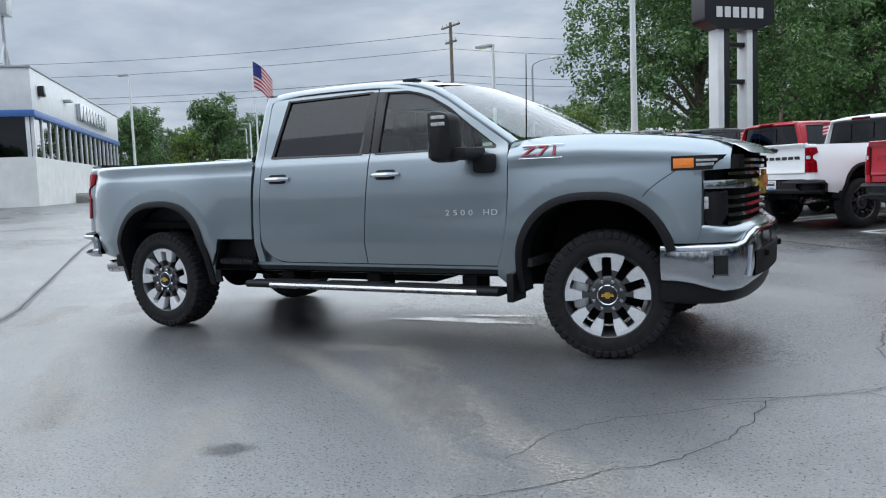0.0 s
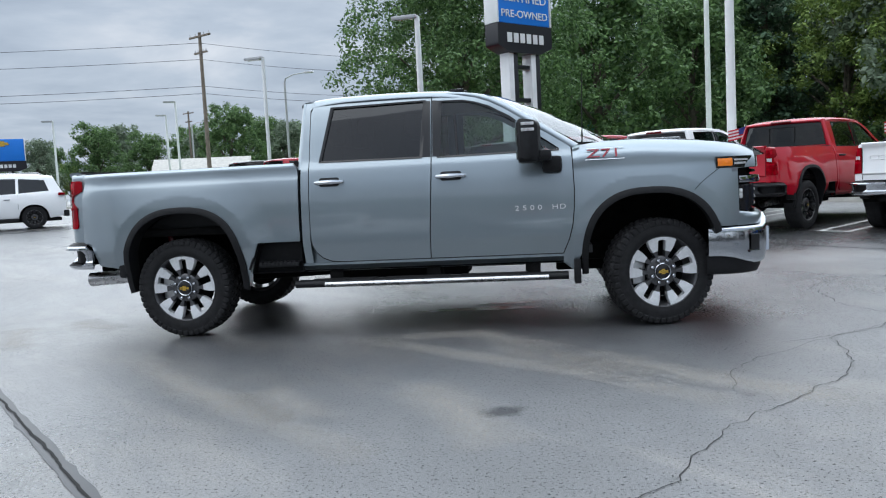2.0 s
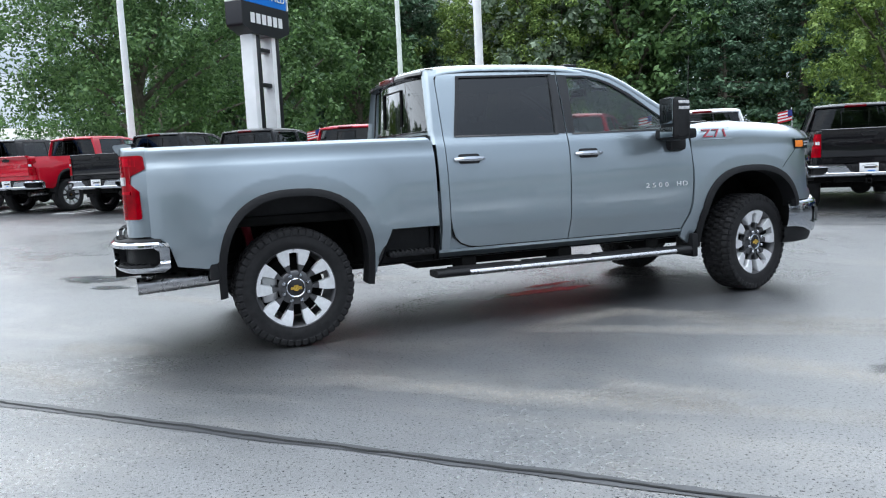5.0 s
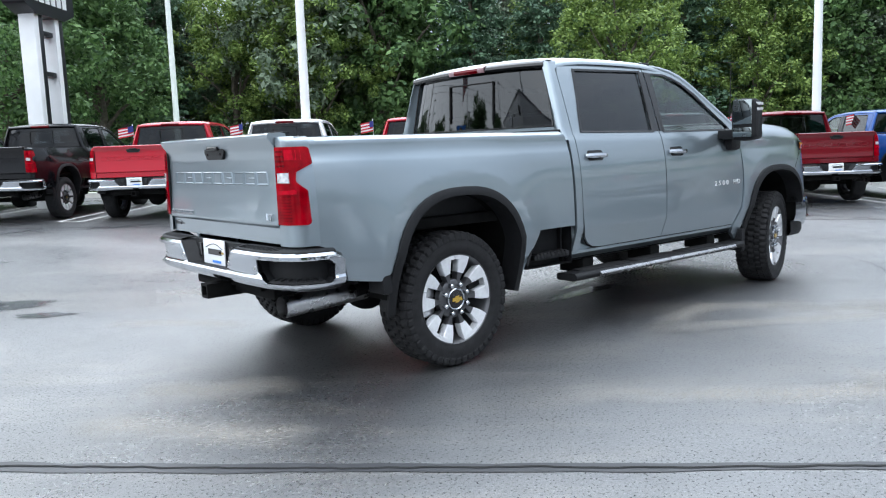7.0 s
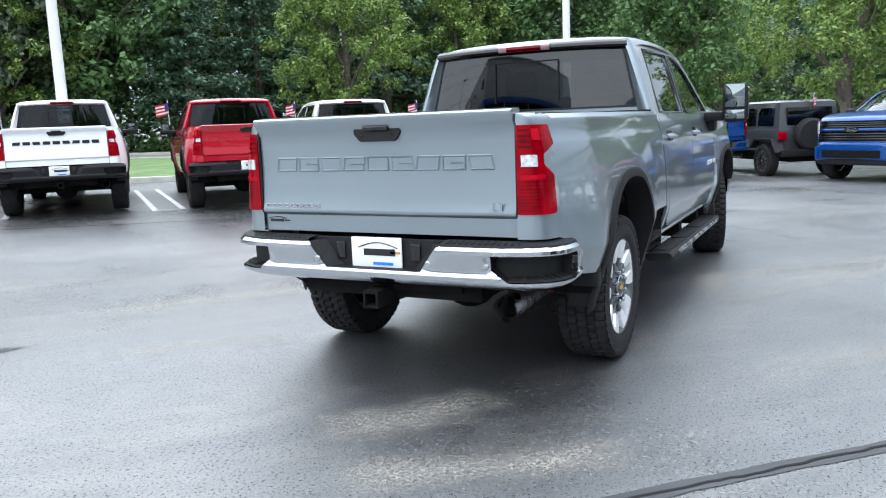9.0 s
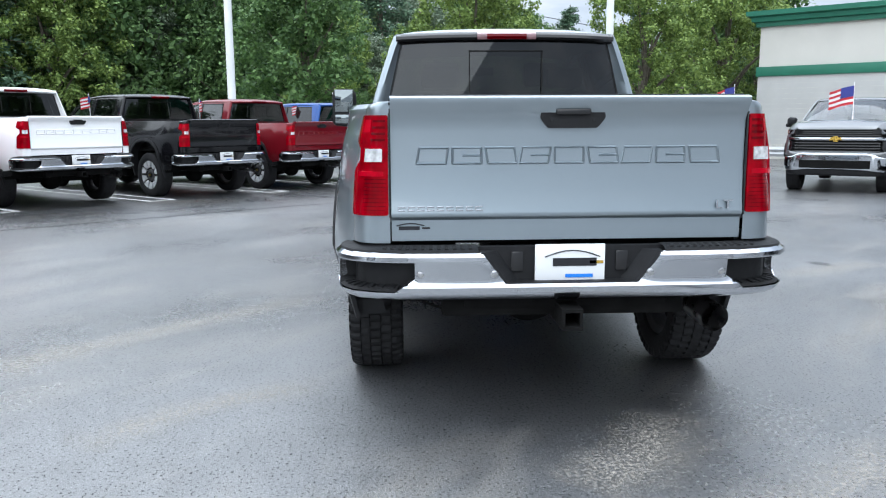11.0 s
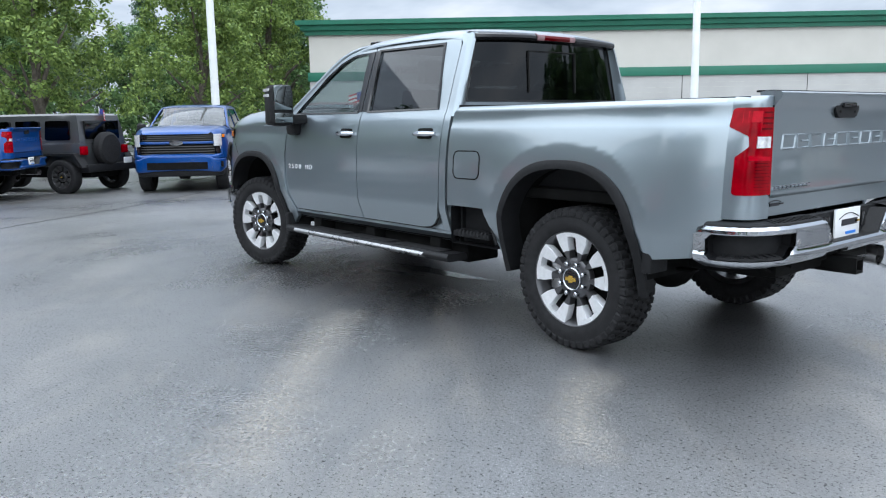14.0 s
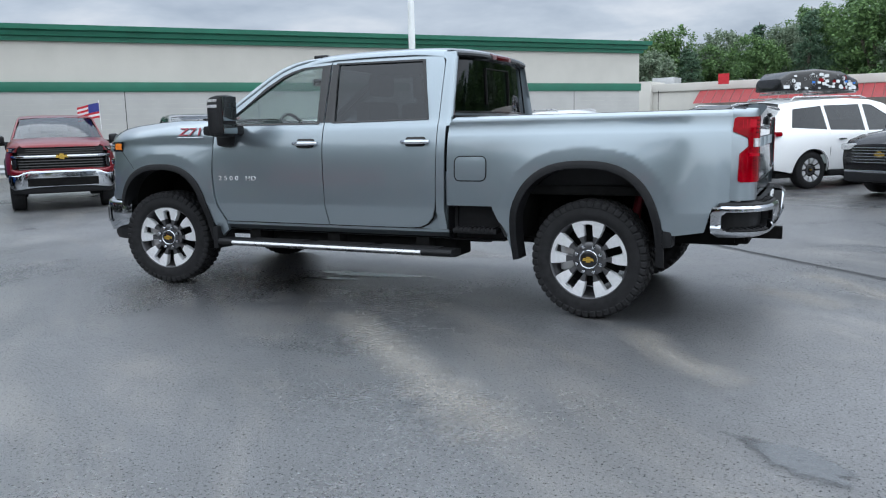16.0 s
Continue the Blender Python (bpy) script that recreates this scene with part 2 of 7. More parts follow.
M_STEEL = material("exhaust_steel", (0.45, 0.45, 0.46), 0.3, 1.0, 0.15, 15, rough_var=0.1)
M_TINT = pane_material("tinted_glass", (0.045, 0.05, 0.056))
M_GLASS = pane_material("clear_glass", (0.60, 0.69, 0.67))
M_REDLENS = material("red_lens", (0.20, 0.0, 0.004), 0.06, 0.0, 0.35, 16, spec=0.13)
M_DEEPRED = material("deep_red_lens", (0.085, 0.0, 0.002), 0.08, 0.0, 0.1, 20, spec=0.2)
M_BRIGHTRED = material("bright_red_lens", (0.34, 0.001, 0.010), 0.06, 0.0, 0.2, 40, spec=0.13)
M_CLEARLENS = material("clear_lens", (0.55, 0.55, 0.56), 0.1, 0.3, 0.35, 45, coat=1.0)
M_SMOKEPINK = material("smoky_pink_lens", (0.23, 0.13, 0.14), 0.12, 0.0, 0.1, 30, coat=1.0)
M_AMBER = material("amber_lens", (0.85, 0.22, 0.02), 0.12, 0.0, 0.1, 30, coat=1.0)
M_WHITE = material("white_enamel", (0.64, 0.65, 0.66), 0.35, 0.0, 0.06, 2.0)
M_GOLD = material("gold_badge", (0.62, 0.40, 0.08), 0.25, 0.8, 0.1, 20)
M_DECALRED = material("red_decal", (0.24, 0.015, 0.03), 0.3, 0.0, 0.05, 5)
M_SEAT = material("dark_grey_cloth", (0.055, 0.055, 0.058), 0.85, 0.0, 0.25, 40)
M_LINING = material("grey_headliner_cloth", (0.12, 0.12, 0.12), 0.9, 0.0, 0.1, 30)
M_MIRROR = material("mirror_glass", (0.20, 0.225, 0.23), 0.01, 1.0)
M_BLUESIGN = material("blue_sign_face", (0.01, 0.17, 0.62), 0.35, 0.0, 0.04, 1.0)
M_BLACKSIGN = material("black_sign_face", (0.010, 0.010, 0.014), 0.3, 0.0, 0.05, 1.0)
M_POLE = material("white_pole_paint", (0.66, 0.68, 0.68), 0.4, 0.0, 0.08, 1.5)
M_WOODPOLE = material("weathered_pole_wood", (0.17, 0.14, 0.115), 0.9, 0.0, 0.25, 3)
M_GREYPOLE = material("grey_steel_pole", (0.38, 0.39, 0.40), 0.5, 0.3, 0.1, 2)
M_LINE = material("white_road_paint", (0.62, 0.62, 0.60), 0.7, 0.0, 0.25, 6)
M_SEAL = material("crack_sealer", (0.034, 0.035, 0.038), 0.42, 0.0, 0.25, 4, spec=0.55)
M_WATER = faded_material("shallow_water", (0.10, 0.105, 0.11), 0.13, 1.02, 1.28, 7.0, spec=0.7)
M_WORN = faded_material("worn_tan_aggregate", (0.34, 0.315, 0.28), 0.55, 0.55, 1.35, 3.0, 0.80, 60.0)
M_GRASS = material("mown_grass", (0.10, 0.16, 0.055), 0.9, 0.0, 0.35, 1.2, 0.6, 60)
M_CONCRETE = material("kerb_concrete", (0.42, 0.41, 0.38), 0.85, 0.0, 0.15, 3, 0.2, 60)
M_STUCCO = material("cream_stucco", (0.47, 0.455, 0.42), 0.9, 0.0, 0.06, 0.6, 0.15, 40)
M_BLOCK = material("painted_block", (0.38, 0.378, 0.368), 0.9, 0.0, 0.07, 0.8, 0.2, 20)
M_GREENTRIM = material("green_metal_trim", (0.012, 0.12, 0.075), 0.45, 0.0, 0.1, 1.0)
M_ROAD = material("grey_road_asphalt", (0.17, 0.17, 0.165), 0.8, 0.0, 0.15, 0.8, 0.2, 80)
M_CRACK = material("open_crack", (0.006, 0.006, 0.006), 0.9)
M_FLAGRED = material("red_cloth", (0.45, 0.02, 0.03), 0.8, 0.0, 0.1, 6)
M_FLAGBLUE = material("blue_cloth", (0.03, 0.04, 0.20), 0.8, 0.0, 0.1, 6)
M_TEAL = material("teal_board", (0.02, 0.13, 0.15), 0.5, 0.0, 0.06, 2)
M_WHITEBRICK = material("white_painted_brick", (0.66, 0.66, 0.64), 0.85, 0.0, 0.08, 1.2, 0.5, 14)
M_BLUEBAND = material("blue_metal_band", (0.05, 0.13, 0.35), 0.4, 0.0, 0.06, 1)
M_SAND = material("tan_concrete", (0.48, 0.38, 0.26), 0.9, 0.0, 0.12, 1, 0.2, 30)
M_REDROOF = material("red_metal_roof", (0.22, 0.018, 0.02), 0.65, 0.0, 0.1, 2)
# serves the oil stain and the painted dark reflection by the puddle
M_STAIN_REFLECTION = faded_material("oil_stain_and_reflection", (0.035, 0.035, 0.038), 0.32, 0.9, 1.4, 9.0, 0.42)
M_BARK = material("bark", (0.10, 0.085, 0.07), 0.95, 0.0, 0.35, 5, 0.5, 20)
M_LEAF = leaf_material("maple_leaves", (0.033, 0.075, 0.029), (0.145, 0.245, 0.085))
M_LEAF_YELLOW = leaf_material("yellow_green_leaves", (0.060, 0.110, 0.028), (0.24, 0.33, 0.085))
M_LEAF_PINE = leaf_material("pine_needles", (0.034, 0.072, 0.048), (0.12, 0.205, 0.12))
M_LEAF_GREY = leaf_material("pale_leaves", (0.075, 0.115, 0.072), (0.25, 0.31, 0.22))


# ---- mesh helpers ----
def skin_normal(side, sign, x, z, e=0.004):
    """The outward normal of the curved side y = sign * side(x, z)."""
    return Vector(((side(x - e, z) - side(x + e, z)) / (2 * e), sign, (side(x, z - e) - side(x, z + e)) / (2 * e))).normalized()


def part(name, bm, mat, parent=None, label="", smooth=35, skin=None):
    """One mesh object; with skin=(side, sign) its faces take the true normals of that curved side."""
    me = bpy.data.meshes.new(name)
    bmesh.ops.recalc_face_normals(bm, faces=bm.faces[:])
    if skin:
        side, sign = skin
        if sum(f.normal.y * sign * f.calc_area() for f in bm.faces) < 0:
            bmesh.ops.reverse_faces(bm, faces=bm.faces[:])
    bm.to_mesh(me)
    bm.free()
    if skin:
        true = [skin_normal(side, sign, v.co.x, v.co.z) for v in me.vertices]
        normals = [Vector()] * len(me.loops)
        for p in me.polygons:
            p.use_smooth = True
            flat = p.normal.copy()
            for li in p.loop_indices:
                n = true[me.loops[li].vertex_index]
                normals[li] = n if n.dot(flat) > 0.87 else flat
        me.normals_split_custom_set(normals)
    elif smooth:
        for p in me.polygons:
            p.use_smooth = True
        me.set_sharp_from_angle(angle=radians(smooth))
    for one in mat if isinstance(mat, (list, tuple)) else [mat]:
        me.materials.append(one)
    ob = new(name, me)
    ob.parent = parent
    if label:
        ob["label"] = label
    return ob


def thing(name, label, category, group="", kind="", m=None):
    ob = new(name)
    ob.empty_display_size = 0.3
    if m is not None:
        ob.matrix_world = m
    return tagged(ob, label, category, group, kind)


def box(bm, x0, x1, y0, y1, z0, z1, bevel=0.0, seg=2):
    m = Matrix.LocRotScale(((x0 + x1) / 2, (y0 + y1) / 2, (z0 + z1) / 2), None, (abs(x1 - x0), abs(y1 - y0), abs(z1 - z0)))
    r = bmesh.ops.create_cube(bm, size=1.0, matrix=m)
    if bevel:
        es = {e for v in r["verts"] for e in v.link_edges}
        bmesh.ops.bevel(bm, geom=list(es), offset=bevel, segments=seg, affect="EDGES", profile=0.6, clamp_overlap=True)
    return bm


def boxes(*specs, bevel=0.0):
    bm = bmesh.new()
    for s in specs:
        box(bm, *s, bevel=bevel)
    return bm


def sheet(bm, rows, closed=False):
    """A skin through rows of points of equal length."""
    vs = [[bm.verts.new(p) for p in row] for row in rows]
    k = len(vs[0])
    for a, b in zip(vs, vs[1:]):
        for i in range(k if closed else k - 1):
            j = (i + 1) % k
            bm.faces.new((a[i], a[j], b[j], b[i]))
    return vs


def capped(bm, rows):
    vs = sheet(bm, rows, True)
    bm.faces.new(vs[0])
    bm.faces.new(vs[-1])
    return bm


def tube(bm, path, r, k=8, cap=True):
    rows = []
    path = [Vector(p) for p in path]
    up = Vector((0, 0, 1))
    for i, p in enumerate(path):
        d = (path[min(i + 1, len(path) - 1)] - path[max(i - 1, 0)]).normalized()
        ref = up if abs(d.z) < 0.95 else Vector((1, 0, 0))
        a = d.cross(ref).normalized()
        b = d.cross(a)
        rr = r[i] if isinstance(r, (list, tuple)) else r
        rows.append([p + rr * (math.cos(2 * math.pi * j / k) * a + math.sin(2 * math.pi * j / k) * b) for j in range(k)])
    vs = sheet(bm, rows, True)
    if cap:
        bm.faces.new(vs[0])
        bm.faces.new(vs[-1])
    return bm


def spin_y(bm, profile, k=48, cx=0.0, cz=0.0, a0=0.0, a1=2 * math.pi):
    """A profile of (radius, y) turned round the y axis through (cx, cz)."""
    full = abs(a1 - a0 - 2 * math.pi) < 1e-6
    rows = []
    for j in range(k if full else k + 1):
        a = a0 + (a1 - a0) * j / k
        rows.append([(cx + r * math.cos(a), y, cz + r * math.sin(a)) for r, y in profile])
    if full:
        rows.append(rows[0])
    vs = sheet(bm, rows)
    bmesh.ops.remove_doubles(bm, verts=bm.verts[:], dist=1e-5)
    return bm


def rounded(points, n=5):
    """An outline from (u, v, radius) corners."""
    out = []
    k = len(points)
    for i, (u, v, r) in enumerate(points):
        p = Vector((u, v))
        if not r:
            out.append(p)
            continue
        a = (Vector(points[i - 1][:2]) - p).normalized()
        b = (Vector(points[(i + 1) % k][:2]) - p).normalized()
        half = max(0.05, a.angle(b) / 2)
        d = min(r / math.tan(half), 0.49 * (Vector(points[i - 1][:2]) - p).length, 0.49 * (Vector(points[(i + 1) % k][:2]) - p).length)
        for j in range(n + 1):
            t = j / n
            out.append((1 - t) ** 2 * (p + a * d) + 2 * t * (1 - t) * p + t * t * (p + b * d))
    return [(q[0], q[1]) for q in out]


def lerp(table, x):
    xs, ys = zip(*table)
    return float(np.interp(x, xs, ys))


SLOPES = {}


def glide(table, x):
    """A smooth curve through a table of points that overshoots none of them."""
    if id(table) not in SLOPES:
        xs, ys = [p[0] for p in table], [p[1] for p in table]
        d = [(b - a) / (q - p) for p, q, a, b in zip(xs, xs[1:], ys, ys[1:])]
        m = [d[0]] + [0.0 if a * b <= 0 else 2 * a * b / (a + b) for a, b in zip(d, d[1:])] + [d[-1]]
        SLOPES[id(table)] = (xs, ys, m)
    xs, ys, m = SLOPES[id(table)]
    if x <= xs[0]:
        return ys[0]
    if x >= xs[-1]:
        return ys[-1]
    i = 0
    while xs[i + 1] < x:
        i += 1
    h = xs[i + 1] - xs[i]
    t = (x - xs[i]) / h
    return (ys[i] * (1 + 2 * t) * (1 - t) ** 2 + m[i] * h * t * (1 - t) ** 2 + ys[i + 1] * t * t * (3 - 2 * t) + m[i + 1] * h * t * t * (t - 1))


def prism(outline, a, b, axis="y", bevel=0.0):
    """An outline (in x,z for axis y; y,z for axis x; x,y for axis z) given depth from a to b."""
    bm = bmesh.new()
    put = {"y": lambda p, c: (p[0], c, p[1]), "x": lambda p, c: (c, p[0], p[1]), "z": lambda p, c: (p[0], p[1], c)}[axis]
    capped(bm, [[put(p, a) for p in outline], [put(p, b) for p in outline]])
    if bevel:
        es = [e for e in bm.edges if len(e.link_faces) == 2 and any(len(f.verts) > 4 or len(outline) == 4 for f in e.link_faces)]
        bmesh.ops.bevel(bm, geom=es, offset=bevel, segments=2, affect="EDGES", clamp_overlap=True)
    return bm


def panel(outline, side, sign, thick=0.03, step=(0.11, 0.07), holes=(), roll=0.003):
    """A curved body panel: an outline in x, z bent to y = sign * side(x, z), with rolled edges, a return flange and convex holes."""
    bm = bmesh.new()
    bm.faces.new([bm.verts.new((x, 0, z)) for x, z in outline])

    def cut(p, no):
        bmesh.ops.bisect_plane(bm, geom=bm.verts[:] + bm.edges[:] + bm.faces[:], plane_co=p, plane_no=no, dist=1e-5)

    for hole in holes:
        for (x0, z0), (x1, z1) in zip(hole, hole[1:] + hole[:1]):
            cut((x0, 0, z0), (z1 - z0, 0, x0 - x1))
        dead = []
        for f in bm.faces:
            c = f.calc_center_median()
            crosses = [(x1 - x0) * (c.z - z0) - (z1 - z0) * (c.x - x0) for (x0, z0), (x1, z1) in zip(hole, hole[1:] + hole[:1])]
            if all(v > 0 for v in crosses) or all(v < 0 for v in crosses):
                dead.append(f)
        bmesh.ops.delete(bm, geom=dead, context="FACES")
    xs, zs = [p[0] for p in outline], [p[1] for p in outline]
    for lo, hi, st, no in ((min(xs), max(xs), step[0], (1, 0, 0)), (min(zs), max(zs), step[1], (0, 0, 1))):
        k = int((hi - lo) / st)
        for i in range(1, k + 1):
            c = lo + (hi - lo) * i / (k + 1)
            cut((c * no[0], 0, c * no[2]), no)
    if roll:
        bmesh.ops.inset_region(bm, faces=bm.faces[:], thickness=roll * 1.4, use_even_offset=False)
    rim = {v for v in bm.verts if v.is_boundary}
    for v in bm.verts:
        v.co.y = sign * (side(v.co.x, v.co.z) - (roll if v in rim else 0))
    if thick:
        r = bmesh.ops.extrude_edge_only(bm, edges=[e for e in bm.edges if e.is_boundary])
        for v in r["geom"]:
            if isinstance(v, bmesh.types.BMVert):
                v.co.y -= sign * thick
    return bm


def shell(outline, side, sign, lift, thick=0.012, step=(0.2, 0.12)):
    return panel(outline, lambda x, z: side(x, z) + lift, sign, thick, step, roll=0.002)


def words(text, size, mat, parent, m, depth=0.004, name="lettering", stretch=1.0):
    cu = bpy.data.curves.new(name, "FONT")
    cu.body, cu.size, cu.extrude, cu.align_x, cu.align_y = text, size, depth, "CENTER", "CENTER"
    tmp = new(name, cu)
    me = bpy.data.meshes.new_from_object(tmp.evaluated_get(bpy.context.evaluated_depsgraph_get()))
    bpy.data.objects.remove(tmp)
    for v in me.vertices:
        v.co.x *= stretch
    me.materials.clear()
    me.materials.append(mat)
    ob = new(name, me)
    ob.parent = parent
    ob.matrix_local = m
    return ob


# ---- pickup trucks ----
BODY = [(0.40, 0.93), (0.53, 0.966), (0.60, 0.986), (0.70, 1.017), (0.752, 1.034), (0.772, 1.0385), (0.80, 1.039), (0.96, 1.0345), (1.10, 1.026), (1.22, 1.012),
        (1.32, 0.992), (1.40, 0.970), (1.445, 0.948), (1.55, 0.913), (1.68, 0.872), (1.80, 0.832), (1.90, 0.797), (1.98, 0.762)]
FENDER_TOP = [(1.34, 1.470), (1.60, 1.498), (1.85, 1.500), (2.12, 1.485), (2.35, 1.465), (2.50, 1.449), (2.66, 1.424), (2.80, 1.390)]
DOOR_EDGE = ((1.352, 1.46), (1.358, 1.38), (1.362, 1.25), (1.366, 1.10), (1.360, 0.98), (1.343, 0.84), (1.310, 0.72), (1.262, 0.612))
ARCHES = ((1.965, 0.50), (-1.985, 0.52))


def fender_taper(x):
    return 0.17 * max(0.0, (x - 2.25) / 0.57) ** 2.2


def bed_taper(x):
    return 0.20 * max(0.0, (-2.58 - x) / 0.54) ** 2


def arch_line(cx, cz, rx, rz, d0, d1, n=20, p=2.5):
    out = []
    for i in range(n + 1):
        a = radians(d0 + (d1 - d0) * i / n)
        c, s = math.cos(a), math.sin(a)
        out.append((cx + rx * math.copysign(abs(c) ** (2 / p), c), cz + rz * math.copysign(abs(s) ** (2 / p), s)))
    return out


def swell(x, z):
    """The body swells out towards the wheel arches and ends in a flat band with a clear edge round them."""
    best = 0.0
    for cx, cz in ARCHES:
        d = (abs((x - cx) / 0.555) ** 2.5 + abs((z - cz) / 0.608) ** 2.5) ** 0.4
        u = min(1.0, max(0.0, (1.56 - d) / 0.40))
        best = max(best, 0.017 * u ** 1.7)
    return best


def cab_side(x, z):
    return glide(BODY, z) - 0.02 * max(0.0, (x - 0.9)) * max(0.0, z - 1.4)


def fender_side(x, z):
    top = glide(FENDER_TOP, x)
    up = max(0.0, 1 - max(0.0, top - z) / 0.15)
    return glide(BODY, min(z, 1.28)) - fender_taper(x) + swell(x, z) - 0.13 * up ** 2.4


BED = [(0.40, 0.93), (0.53, 0.966), (0.60, 0.986), (0.70, 1.017), (0.752, 1.034), (0.772, 1.0385), (0.80, 1.039), (0.96, 1.0345), (1.12, 1.025), (1.25, 1.009),
       (1.31, 0.997), (1.36, 0.980), (1.395, 0.974), (1.435, 0.971), (1.452, 0.962), (1.462, 0.945)]


def bed_side(x, z):
    return glide(BED, z) - bed_taper(x) + swell(x, z)


def tyre_mesh(r=0.428, half=0.135, blocks=True):
    """A tyre turned from its profile; with blocks, the tread is cut into staggered lugs in the one skin."""
    bm = bmesh.new()
    side = [(0.278, half - 0.03), (0.287, half - 0.008), (0.31, half + 0.004), (0.335, half + 0.007), (0.36, half + 0.005), (0.385, half)]
    if not blocks:
        prof = side + [(0.405, half - 0.006), (r - 0.006, half - 0.02), (r, half - 0.035), (r, -half + 0.035), (r - 0.006, -half + 0.02), (0.405, -half + 0.006)] + [(a, -b) for a, b in reversed(side)]
        return spin_y(bm, prof, 44)
    k, lugs = 240, 48
    tread = []
    bands = [(half - 0.004, 0.083, 0.0), (0.077, 0.034, 0.5), (0.028, -0.022, 0.2), (-0.028, -0.077, 0.75), (-0.083, -half + 0.004, 0.4)]
    for n, (y0, y1, off) in enumerate(bands):
        tread += [(y0 + 0.002, None, 0.0), (y0, off, 0.0), ((y0 + y1) / 2, off + 0.12, 0.0), (y1, off, 0.0), (y1 - 0.002, None, 0.0)]
    rows = []
    for j in range(k):
        a = 2 * math.pi * j / k
        u = j / k * lugs
        row = [(q, y) for q, y in side[:-1]] + [(0.372, half + 0.003), (0.380, half + (0.008 if u % 1 < 0.62 else 0.0))]
        row.append((0.400 + (0.010 if u % 1 < 0.62 else -0.004), half + (0.006 if u % 1 < 0.62 else -0.006)))
        for y, off, _ in tread:
            top = off is not None and (u + off) % 1 < 0.66
            edge = 0.010 if abs(y) > half - 0.012 else 0.0
            row.append((r - edge if top else r - 0.013 - edge, y))
        low = (u + 0.4) % 1 < 0.62
        row += [(0.400 + (0.010 if low else -0.004), -half - (0.006 if low else -0.006)), (0.380, -half - (0.008 if low else 0.0)), (0.372, -half - 0.003)]
        row += [(q, -y) for q, y in reversed(side[:-1])]
        rows.append([(q * math.cos(a), y, q * math.sin(a)) for q, y in row])
    rows.append(rows[0])
    sheet(bm, rows)
    bmesh.ops.remove_doubles(bm, verts=bm.verts[:], dist=1e-6)
    return bm


def wheel(parent, x, side, z=0.43, steer=0.0, face=None, spokes=10):
    """Tyre, dark barrel, machined spokes, hub with nuts and cap; the face looks to side * y."""
    hub = new("wheel")
    hub.parent = parent
    hub.matrix_local = pose(x, side * 0.868, z, 0, 0, (0 if side > 0 else 180) + steer)
    part("tyre", tyre_mesh(blocks=False), M_RUBBER, hub)
    bm = bmesh.new()
    spin_y(bm, [(0.284, 0.10), (0.280, 0.118), (0.272, 0.122), (0.265, 0.112), (0.254, 0.06), (0.245, -0.09), (0.28, -0.11)], 48)
    part("rim_barrel", bm, M_DARKALLOY, hub)
    bm = bmesh.new()
    spin_y(bm, [(0.286, 0.104), (0.283, 0.121), (0.273, 0.125), (0.266, 0.118), (0.260, 0.095)], 48)
    part("rim_lip", bm, M_DARKALLOY, hub)
    for j in range(spokes):
        a = 2 * math.pi * j / spokes + 0.314

        def at(r, da, y):
            return (r * math.cos(a + da), y, r * math.sin(a + da))

        bm = bmesh.new()
        rows = []
        for r, da, y in ((0.150, 0.140, 0.098), (0.160, 0.165, 0.105), (0.190, 0.185, 0.114), (0.230, 0.205, 0.119), (0.248, 0.215, 0.120), (0.270, 0.255, 0.120)):
            rows.append([at(r, -da, y - 0.045), at(r, -da, y), at(r, 0, y + 0.002), at(r, da, y), at(r, da, y - 0.045)])
        sheet(bm, rows)
        part("spoke", bm, face or M_MACHINED, hub)
    bm = bmesh.new()
    spin_y(bm, [(0.001, 0.03), (0.215, 0.0), (0.215, -0.02), (0.001, -0.02)], 32)
    part("brake_disc", bm, M_UNDER, hub)
    bm = bmesh.new()
    spin_y(bm, [(0.001, 0.088), (0.05, 0.088), (0.105, 0.094), (0.118, 0.086), (0.118, 0.03)], 40)
    part("hub_face", bm, M_DARKALLOY, hub)
    bm = bmesh.new()
    spin_y(bm, [(0.001, 0.118), (0.040, 0.117), (0.052, 0.112), (0.056, 0.085)], 32)
    cap = part("centre_cap", bm, M_GLOSSBLACK, hub)
    bm = prism([(-0.034, -0.008), (-0.014, -0.008), (-0.011, -0.017), (0.014, -0.017), (0.011, -0.008), (0.034, -0.008), (0.030, 0.008),
                (0.014, 0.008), (0.011, 0.017), (-0.014, 0.017), (-0.011, 0.008), (-0.030, 0.008)], 0.117, 0.121)
    part("cap_badge", bm, M_GOLD, cap)
    return hub


